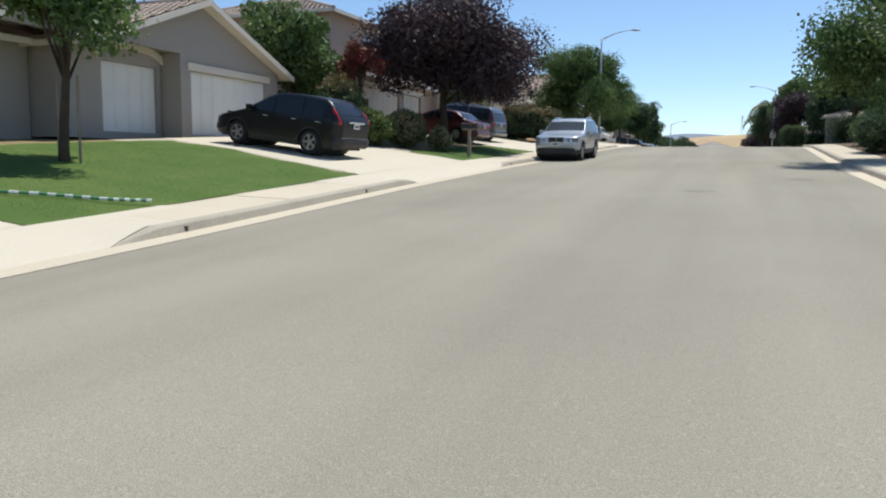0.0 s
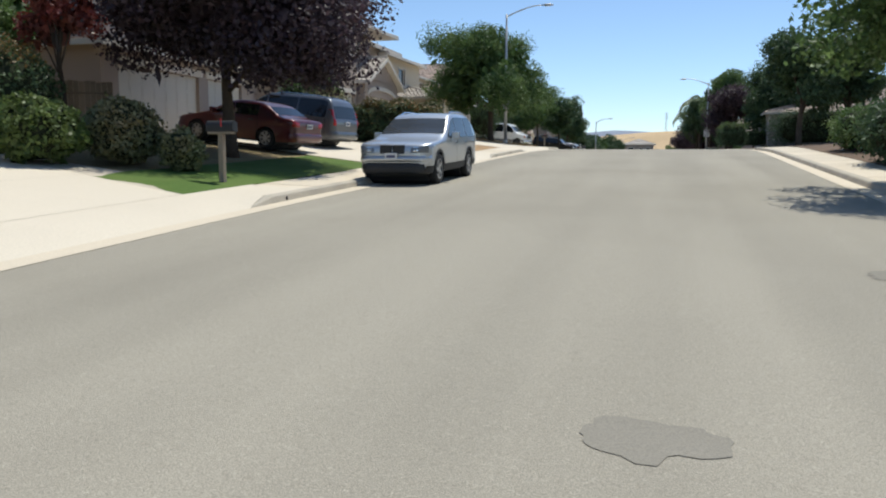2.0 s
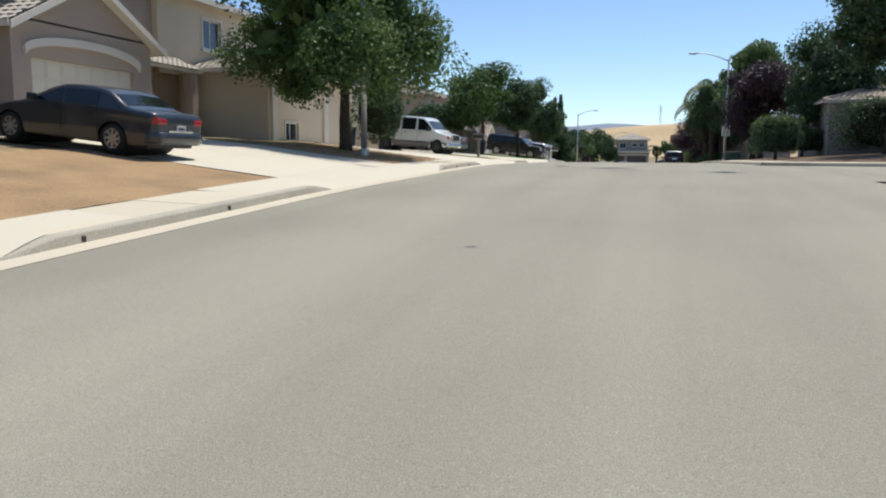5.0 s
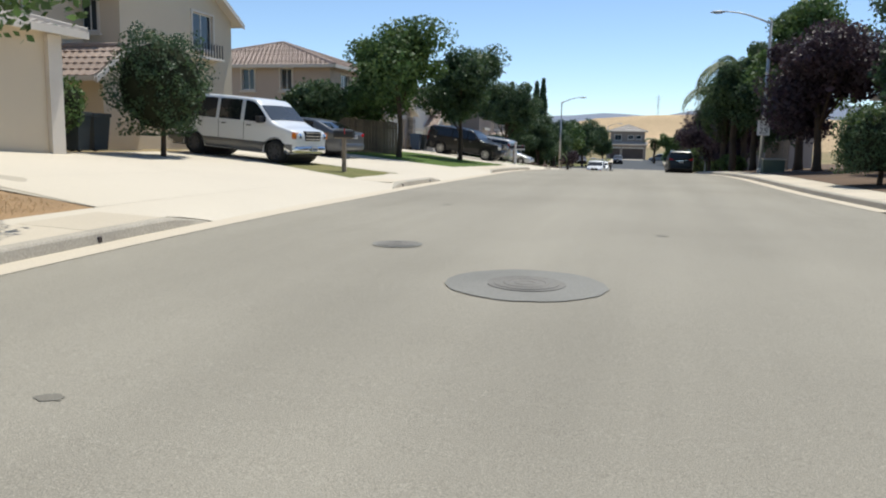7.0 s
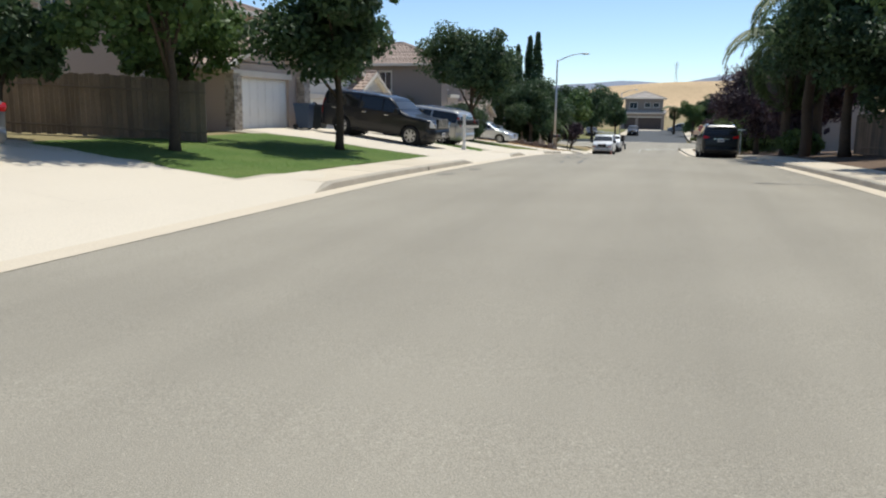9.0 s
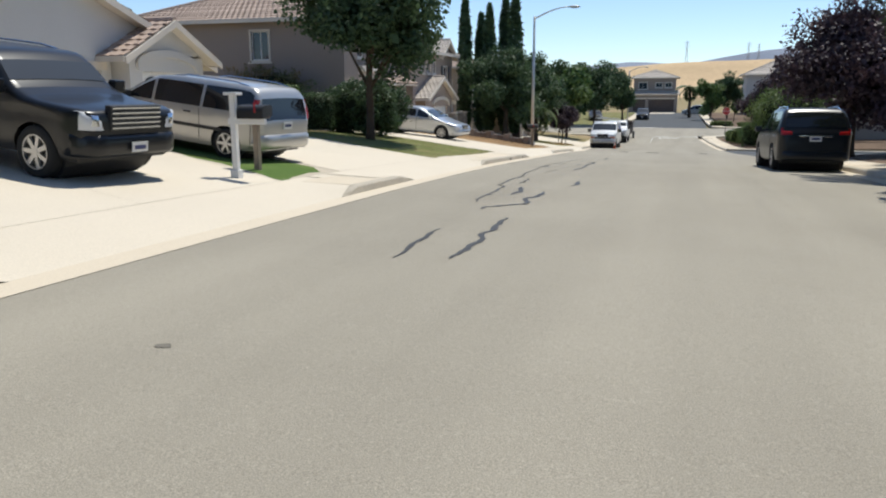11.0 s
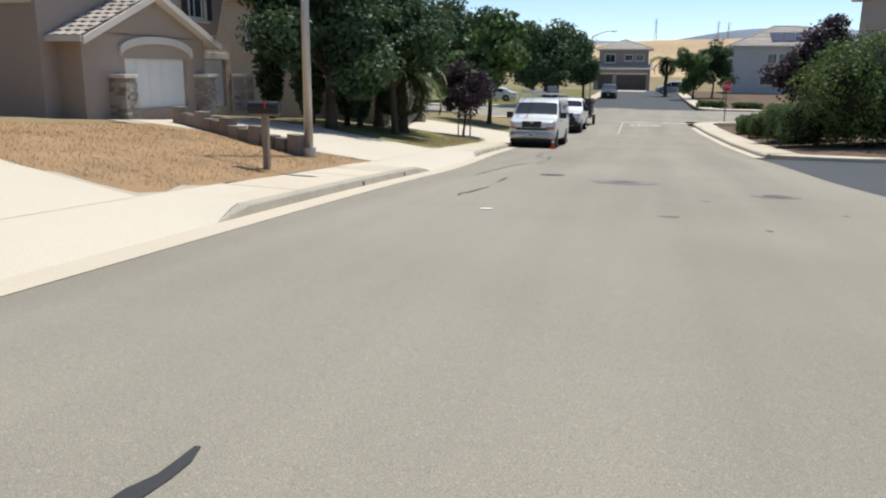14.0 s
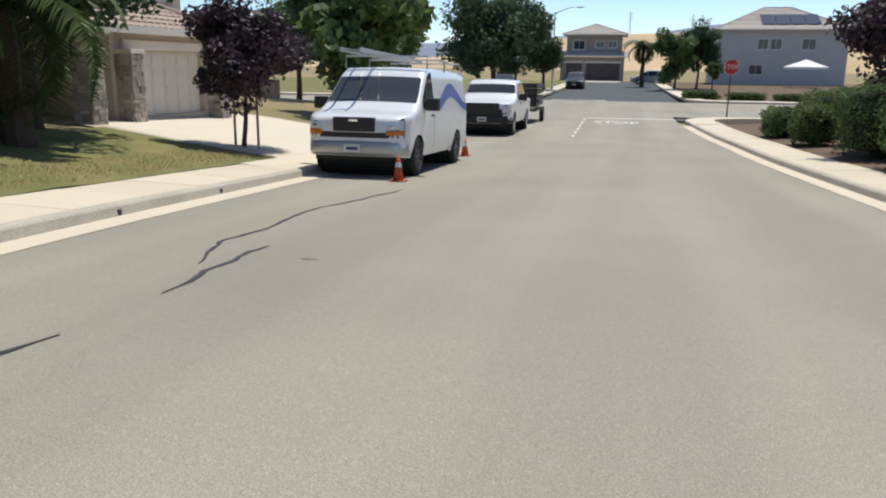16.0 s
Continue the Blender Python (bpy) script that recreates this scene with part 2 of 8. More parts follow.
# ---- builders ----
def mesh_object(name, verts, faces, mat, parent=None, label="", smooth=False):
    me = bpy.data.meshes.new(name)
    me.from_pydata([tuple(v) for v in verts], [], [tuple(f) for f in faces])
    me.update()
    if smooth:
        me.polygons.foreach_set("use_smooth", [True] * len(me.polygons))
    me.materials.append(mat)
    ob = new(name, me)
    if parent is not None:
        ob.parent = parent
    if label:
        tagged(ob, label)
    return ob


def part(name, bm, mat, parent=None, label="", smooth=False):
    """Links a bmesh as one mesh object under a thing or a part."""
    me = bpy.data.meshes.new(name)
    bm.normal_update()
    bm.to_mesh(me)
    bm.free()
    if smooth:
        me.polygons.foreach_set("use_smooth", [True] * len(me.polygons))
    me.materials.append(mat)
    ob = new(name, me)
    if parent is not None:
        ob.parent = parent
    if label:
        tagged(ob, label)
    return ob


def piece(name, me, m, parent):
    """One more object on a shared mesh."""
    ob = new(name, me)
    ob.parent = parent
    ob.matrix_local = m
    return ob


def thing(name, m, label, category, group="", kind=""):
    ob = new(name)
    ob.empty_display_size = 0.2
    ob.matrix_world = m
    return tagged(ob, label, category, group, kind)


def box(bm, x0, x1, y0, y1, z0, z1, bevel=0.0, m=None):
    vs = [bm.verts.new((x, y, z)) for z in (z0, z1) for y in (y0, y1) for x in (x0, x1)]
    fs = [bm.faces.new([vs[i] for i in q]) for q in ((0, 2, 3, 1), (4, 5, 7, 6), (0, 1, 5, 4), (2, 6, 7, 3), (0, 4, 6, 2), (1, 3, 7, 5))]
    if m is not None:
        bmesh.ops.transform(bm, matrix=m, verts=vs)
    if bevel:
        bmesh.ops.bevel(bm, geom=list({e for f in fs for e in f.edges}), offset=bevel, segments=2, affect="EDGES", profile=0.6)
    return vs


def new_box(*args, **kw):
    bm = bmesh.new()
    box(bm, *args, **kw)
    return bm


def tube(bm, pts, radii, seg=8, caps=True):
    """A tube along points."""
    rings = []
    pts = [Vector((float(p[0]), float(p[1]), float(p[2]))) for p in pts]
    for i, p in enumerate(pts):
        d = (pts[min(i + 1, len(pts) - 1)] - pts[max(i - 1, 0)]).normalized()
        u = d.cross(Vector((0, 0, 1)) if abs(d.z) < 0.9 else Vector((1, 0, 0))).normalized()
        v = d.cross(u)
        r = float(radii[i] if isinstance(radii, (list, tuple)) else radii)
        rings.append([bm.verts.new(p + r * (math.cos(t) * u + math.sin(t) * v)) for t in (2 * math.pi * k / seg for k in range(seg))])
    for a, b in zip(rings, rings[1:]):
        for k in range(seg):
            bm.faces.new((a[k], a[(k + 1) % seg], b[(k + 1) % seg], b[k]))
    if caps:
        bm.faces.new(rings[0][::-1])
        bm.faces.new(rings[-1])


def disc(bm, c, r, h, seg=24, rx=1.0):
    """A low upright drum."""
    tube(bm, [(c[0], c[1], c[2]), (c[0], c[1], c[2] + h)], r, seg)


def drape(name, fx, y0, y1, off, mat, label="", nx=6, step=1.0, kind="structure", parent=None, rise=gz, skirt=0.0):
    """A sheet on the land: fx(y) gives its two edges across."""
    n = max(1, int(math.ceil((y1 - y0) / step)))
    verts, faces = [], []
    for i in range(n + 1):
        y = y0 + (y1 - y0) * i / n
        a, b = fx(y)
        for k in range(nx + 1):
            x = a + (b - a) * k / nx
            verts.append((x, y, rise(x, y) + off))
    w = nx + 1
    for i in range(n):
        for k in range(nx):
            p = i * w + k
            faces.append((p, p + 1, p + w + 1, p + w))
    if skirt:
        rim = [k for k in range(w)] + [i * w + nx for i in range(1, n + 1)] + [n * w + k for k in range(nx - 1, -1, -1)] + [i * w for i in range(n - 1, 0, -1)]
        base = len(verts)
        for r in rim:
            x, y, z = verts[r]
            verts.append((x, y, z - skirt))
        for i in range(len(rim)):
            j = (i + 1) % len(rim)
            faces.append((rim[i], base + i, base + j, rim[j]))
    ob = mesh_object(name, verts, faces, mat, parent, label, smooth=not skirt)
    if parent is None:
        tagged(ob, label, kind=kind)
    return ob


# ---- land, carriageway, kerbs and pavements ----
def far_edge(x):
    return lambda y: plan(x, back(y))[0]


def land():
    xs = [-1500, -700, -350, -200, -120, -80, -60, -45, -35, -28, -23, -20, -17.5, -15.5, -14, -12.5, -11, -10, -9, -8, -7]
    xs = xs + [v for v in (-5.5, -4, -2, 0, 1.5, 3, 4, 5, 6, 7.5, 9, 11, 14, 18, 24, 32, 45, 60, 80, 120, 200, 350, 700, 1500)]
    ys = list(np.arange(-20, 330, 2.0))
    ys = [-600, -300, -150, -80, -50, -35] + ys + [345, 370, 420, 550, 800, 1100, 1500, 2200, 3000]
    verts, faces = [], []
    for y in ys:
        for x in xs:
            z = gz(x, y) if -60 < y < 340 else zr(max(-120, min(510, y)))
            if xl(y) - 1.9 < x < xr(y) + 1.9 or CROSS[0] - 2 < y < CROSS[1] + 2 or (CROSS[1] < y < wy(249) and far_edge(-9.5)(y) < x < far_edge(3.5)(y)) or (x > 0 and right_lot(y) < 1):
                z -= 0.30
            verts.append((x, y, z - 0.03))
    w = len(xs)
    for i in range(len(ys) - 1):
        for k in range(w - 1):
            p = i * w + k
            faces.append((p, p + 1, p + w + 1, p + w))
    tagged(mesh_object("ground", verts, faces, M_LAND, smooth=True), "dry earth and yellowed grass between the lots", kind="structure")


land()
flat = lambda x, y: zr(y)
drape("road", lambda y: (xl(y), xr(y)), -70, CROSS[0], 0.0, M_ASPHALT, "sun-bleached grey asphalt residential road", 6, 1.0, rise=flat)
drape("side_road", lambda y: (xr(y) + 0.003, 62), *SIDE_1, 0.0, M_ASPHALT, "bleached asphalt side street", 8, 1.0, rise=gz)
drape("side_road", lambda y: (xr(y) + 0.003, 62), *SIDE_2, 0.0, M_ASPHALT_NEW, "darker asphalt side street", 8, 1.0, rise=gz)
drape("cross_road", lambda y: (-90, 90), CROSS[0] + 0.003, CROSS[1], 0.0, M_ASPHALT, "bleached asphalt cross street", 30, 1.0, rise=flat)
drape("far_road", lambda y: (far_edge(-8.0)(y), far_edge(1.6)(y)), CROSS[1] + 0.003, wy(247), 0.0, M_ASPHALT_NEW, "dark resurfaced asphalt street beyond the crossing", 4, 2.0, rise=flat)

# kerbs: stretches between the drives, (first y, last y)
KERBS_L = [(-40, 1.0), (9.4, 18.3), (25.3, 35.4), (44.4, 52.2), (59.6, 65.8), (73.6, 77.6), (84.0, 93.8), (99.6, 103.0), (108.6, 116.0),
           (121.8, 130.4), (136.0, 146.5), (153.5, 166.0)]
KERBS_L = [(wy(a), wy(b)) for a, b in KERBS_L]
KERBS_R = [(-40, wy(56.2)), (wy(72.4), wy(120.4)), (wy(142.4), wy(165.0))]


def sweep_kerb(y0, y1, side, ends=(0.9, 0.9)):
    """A kerb with its face, top and run-down ends."""
    n = max(6, int((y1 - y0) / 0.75))
    ys = sorted({y0, y0 + 0.3, y0 + 0.6, y0 + 0.9, y1 - 0.9, y1 - 0.6, y1 - 0.3, y1, *[y0 + (y1 - y0) * i / n for i in range(n + 1)]})
    verts, faces = [], []
    sec = ((0.36, -0.05), (0.385, 0.0), (0.41, 0.115), (0.43, 0.138), (0.46, 0.148), (0.56, 0.152), (0.56, -0.05))
    for y in ys:
        k = 1.0
        if ends[0]:
            k = min(k, 0.15 + 0.85 * (y - y0) / ends[0])
        if ends[1]:
            k = min(k, 0.15 + 0.85 * (y1 - y) / ends[1])
        for d, h in sec:
            x = xl(y) - d if side < 0 else xr(y) + d
            verts.append((x, y, zr(y) + (h * k if h > 0 else h)))
    w = len(sec)
    for i in range(len(ys) - 1):
        for j in range(w - 1):
            p = i * w + j
            q = (p, p + 1, p + w + 1, p + w)
            faces.append(q if side < 0 else q[::-1])
    faces += [tuple(range(w)), tuple(range((len(ys) - 1) * w, len(ys) * w))[::-1]]
    ob = mesh_object("kerb", verts, faces, M_KERB)
    return tagged(ob, "weathered concrete kerb with run-down ends", "kerb", "street kerbs", "structure")


for a0, b0 in KERBS_L:
    sweep_kerb(a0, b0, -1)
for a0, b0 in KERBS_R:
    sweep_kerb(a0, b0, 1, (0, 0))

# concrete gutter pans, 0.4 m wide
drape("gutter_left", lambda y: (xl(y) - 0.40, xl(y) + 0.02), -70, wy(166), 0.006, M_CONCRETE, "pale concrete gutter pan", 1, 1.0, rise=flat)
for a0, b0 in KERBS_R:
    drape("gutter_right", lambda y: (xr(y) - 0.02, xr(y) + 0.40), max(a0, -70), b0, 0.006, M_CONCRETE, "pale concrete gutter pan", 1, 1.0, rise=flat)


def apron(y0, y1):
    """The crossing of the pavement: dropped at the gutter between the kerb's ends, level with the slabs past them."""
    def level(y):
        return max(0.0, min(1.0, (y0 + 0.1 - y) / 0.9, 1.0), min(1.0, (y - y1 + 0.1) / 0.9))

    def rise(x, y):
        d = xl(y) - x
        k = level(y)
        low = np.interp(d, (0.36, 0.44, 0.80, 1.2, 1.8), (-0.012, 0.008, 0.115, 0.165, 0.201))
        high = np.interp(d, (0.36, 0.56, 1.5, 1.8), (0.135, 0.140, 0.175, 0.201))
        return zr(y) + low * (1 - k) + high * k
    drape("driveway_apron", lambda y: (xl(y) - 1.795, xl(y) - 0.36 - 0.21 * level(y)), y0 - 2.6, y1 + 2.6, 0.008, M_DRIVE, "pale concrete driveway apron", 7, 0.3, rise=rise)


def driveway(y0, y1, d1, y2=None, y3=None, label="pale concrete driveway with saw-cut joints"):
    """Slabs of a drive from the pavement to d1 m from the road's edge; y2, y3: its far corners."""
    y0, y1, y2, y3 = (wy(v) for v in (y0, y1, y0 if y2 is None else y2, y1 if y3 is None else y3))
    root = tagged(new("driveway"), label, kind="structure")
    rows = 3 if d1 > 7 else 2
    for r in range(rows):
        for c in range(2):
            da, db = 1.80 + (d1 - 1.80) * r / rows, 1.80 + (d1 - 1.80) * (r + 1) / rows
            verts, faces = [], []
            for i in range(5):
                d = da + 0.004 + (db - da - 0.008) * i / 4
                f = (d - 1.8) / (d1 - 1.8)
                ya, yb = y0 + (y2 - y0) * f, y1 + (y3 - y1) * f
                for k in range(5):
                    g = (c + k / 4) / 2
                    y = ya + (yb - ya) * g + (0.004 if k == 0 else -0.004 if k == 4 else 0)
                    x = xl(y) - d
                    verts.append((x, y, gz(x, y) + 0.014))
            for i in range(4):
                for k in range(4):
                    p = i * 5 + k
                    faces.append((p, p + 1, p + 6, p + 5))
            mesh_object("slab", verts, faces, M_DRIVE, root, smooth=True)
    base = drape("joint_bed", lambda y: (xl(y) - d1, xl(y) - 1.797), min(y0, y2), max(y1, y3), 0.008, M_JOINT, nx=8, parent=root)
    return root


# slabs of the pavements, 1.5 m long
def slab_mesh(wide):
    bm = new_box(-wide / 2 + 0.006, wide / 2 - 0.006, -0.744, 0.744, -0.10, 0.0)
    bmesh.ops.bevel(bm, geom=[e for e in bm.edges if e.verts[0].co.z > -0.01 and e.verts[1].co.z > -0.01], offset=0.008, segments=1, affect="EDGES")
    me = bpy.data.meshes.new("slab")
    bm.to_mesh(me)
    bm.free()
    me.materials.append(M_CONCRETE)
    return me


def in_kerb(y, kerbs, pad):
    return any(a0 + pad <= y <= b0 - pad for a0, b0 in kerbs)


def pavement(side, kerbs, name, label, first, last):
    root = tagged(new(name), label, kind="structure")
    me = slab_mesh(1.24)
    for k in range(int((last - first) / 1.5)):
        y = first + 1.5 * k + 0.75
        if side > 0 and not in_kerb(y, kerbs, 0.7):
            continue
        if side < 0 and not in_kerb(y, kerbs, 1.2):
            continue
        x = xl(y) - 1.18 if side < 0 else xr(y) + 1.18
        slope = math.atan2(zr(y + 0.7) - zr(y - 0.7), 1.4)
        yaw = math.atan2(-((xl if side < 0 else xr)(y + 0.7) - (xl if side < 0 else xr)(y - 0.7)), 1.4)
        z = zr(y) + 0.172 + 0.003 * math.sin(k * 2.3)
        piece("slab", me, pose(x, y, z, math.degrees(slope), 2.0 * (1 if side < 0 else -1), math.degrees(yaw)), root)
    return root


pavement(-1, KERBS_L, "pavement_left", "pale concrete pavement in jointed slabs", -40, wy(166))
pavement(1, KERBS_R, "pavement_right", "pale concrete pavement in jointed slabs", -40, wy(164.5))
gaps = [(b[1], c[0]) for b, c in zip(KERBS_L, KERBS_L[1:])]
for a0, b0 in gaps:
    apron(a0, b0)
# drives: along the road, depth, far corners
driveway(1.0, 9.4, 9.5)
driveway(18.0, 25.4, 9.6, 20.0, 27.0)
driveway(35.6, 43.4, 10.2)
driveway(52.6, 59.6, 10.2)
driveway(65.2, 74.2, 9.4, 66.0, 78.0)
driveway(77.6, 83.8, 10.0, 78.5, 85.5)
driveway(93.6, 100.0, 10.0, 94.5, 103.0)
driveway(102.35, 108.4, 10.0, 104.5, 110.0)
driveway(115.8, 122.2, 9.8, 117.0, 124.0)
driveway(130.2, 136.2, 9.4, 131.0, 138.0)
driveway(146.0, 153.8, 7.4, 146.5, 154.0)


def lawn(y0, y1, d0, d1, mat=None, label="mown green lawn", y2=None, y3=None, name="lawn", off=0.035):
    y0, y1, y2, y3 = (wy(v) for v in (y0, y1, y0 if y2 is None else y2, y1 if y3 is None else y3))
    n, m = max(2, int((y1 - y0) / 0.6)), 8
    verts, faces = [], []
    for i in range(m + 1):
        d = d0 + (d1 - d0) * i / m
        f = i / m
        ya, yb = y0 + (y2 - y0) * f, y1 + (y3 - y1) * f
        for k in range(n + 1):
            y = ya + (yb - ya) * k / n
            x = xl(y) - d if d > 0 else xr(y) - d
            edge = 0.0 if 0 < i < m and 0 < k < n else -0.03
            verts.append((x, y, gz(x, y) + off + edge + 0.02 * noise.noise((x, y, 3.1))))
    for i in range(m):
        for k in range(n):
            p = i * (n + 1) + k
            faces.append((p, p + n + 1, p + n + 2, p + 1) if d0 < 0 else (p, p + 1, p + n + 2, p + n + 1))
    return tagged(mesh_object(name, verts, faces, mat or M_LAWN, smooth=True), label, kind="structure")


lawn(9.45, 17.95, 1.80, 9.2, y3=19.9)
lawn(25.45, 35.55, 1.80, 4.3, y2=25.95)
lawn(43.45, 52.55, 1.80, 7.0, M_DRYGRASS, "bare dry verge with yellowed grass", name="dry_verge")
lawn(59.65, 65.15, 1.80, 7.5, M_DRYGRASS, "parched front yard of bare earth and dry grass", name="dry_verge")
lawn(74.25, 77.55, 1.80, 5.6, M_LAWN_DULL, label="thin patchy lawn strip", y2=76.2, y3=78.0)
lawn(83.85, 93.55, 1.80, 8.6, y2=85.25, y3=94.3)
lawn(100.05, 102.3, 1.80, 7.0, y2=101.95, y3=103.65, label="narrow lawn strip between two driveways")
lawn(108.45, 115.75, 1.80, 8.4, M_LAWN_DULL, "olive-green lawn fading to straw at its edge", y2=109.75, y3=116.7)
lawn(122.25, 130.15, 1.80, 8.6, M_DRYGRASS, "front yard of dead straw-coloured grass", y2=123.75, y3=130.85, name="dry_lawn")
lawn(136.25, 145.95, 1.80, 6.4, M_LAWN_DULL, y2=137.3, y3=146.2, label="patchy front lawn turning dry at the pavement")
drape("verge_right", lambda y: (xr(y) + 1.82, xr(y) + 26), -40, wy(56), 0.0, M_SOIL, "bark-covered planting strip", 10, 2.0)
drape("verge_right", lambda y: (xr(y) + 1.82, xr(y) + 30), wy(71.5), wy(120.5), 0.0, M_SOIL, "bark-covered planting strip", 10, 2.0)
drape("verge_right", lambda y: (xr(y) + 1.82, xr(y) + 30), wy(142.5), wy(164), 0.0, M_SOIL, "bark-covered planting strip", 10, 2.0)


def hill(name, y, x0, x1, base, profile, depth, mat, label, seed):
    """A rolling ridge across the view."""
    nx, ny = 90, 14
    verts, faces = [], []
    for j in range(ny + 1):
        v = j / ny
        for i in range(nx + 1):
            u = i / nx
            x = x0 + (x1 - x0) * u
            h = np.interp(x, *zip(*profile))
            f = math.sin(min(1.0, v * 1.6) * math.pi / 2) ** 1.2 if v < 0.625 else 1 - 0.3 * (v - 0.625)
            wob = 0.10 * h * noise.noise((x / depth * 2.2 + seed, v * 2.0, seed)) + 0.03 * h * noise.noise((x / depth * 9 + seed, v * 7.0, seed))
            verts.append((x, y + depth * v, base + (h + wob) * f))
    for j in range(ny):
        for i in range(nx):
            p = j * (nx + 1) + i
            faces.append((p, p + 1, p + nx + 2, p + nx + 1))
    return tagged(mesh_object(name, verts, faces, mat, smooth=True), label, "hill", kind="structure")


hill("golden_hill", 900, -900, 1100, -4, [(-900, 6), (-330, 8), (-160, 20), (-80, 38), (0, 44), (90, 45), (300, 39), (1100, 28)], 420, M_HILL,
     "rolling hill of golden dry grass", 2.0)
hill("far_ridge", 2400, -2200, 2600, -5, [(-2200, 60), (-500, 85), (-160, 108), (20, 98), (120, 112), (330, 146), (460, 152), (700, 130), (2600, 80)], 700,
     M_HAZE_HILL, "mountain ridge in the distance, its haze put into the blue colour", 5.0)


# ---- trees, shrubs and grass ----
def leaf_cards(points, normals, size, rng, squash=1.0):
    """Small four-cornered leaves at points, turned about by chance: vertices and faces."""
    n = len(points)
    rnd = rng.normal(size=(n, 3))
    nor = normals * 0.8 + rnd * 0.9
    nor /= np.linalg.norm(nor, axis=1, keepdims=True) + 1e-9
    side = np.cross(nor, rng.normal(size=(n, 3)))
    side /= np.linalg.norm(side, axis=1, keepdims=True) + 1e-9
    up = np.cross(nor, side)
    s = size * rng.uniform(0.65, 1.35, size=(n, 1))
    a, b = side * s * 0.5, up * s * 0.75 * squash
    v = np.stack([points - b, points + a * 0.9 - b * 0.1, points + b, points - a * 0.9 - b * 0.1], 1).reshape(-1, 3)
    f = np.arange(4 * n).reshape(-1, 4)
    return v, f


def quick_mesh(name, v, f, mat, parent=None, label=""):
    me = bpy.data.meshes.new(name)
    me.vertices.add(len(v))
    me.vertices.foreach_set("co", np.asarray(v, np.float32).ravel())
    me.loops.add(f.size)
    me.loops.foreach_set("vertex_index", f.ravel().astype(np.int32))
    me.polygons.add(len(f))
    me.polygons.foreach_set("loop_start", np.arange(0, f.size, f.shape[1], dtype=np.int32))
    me.update()
    me.materials.append(mat)
    ob = new(name, me)
    if parent is not None:
        ob.parent = parent
    if label:
        tagged(ob, label)
    return ob


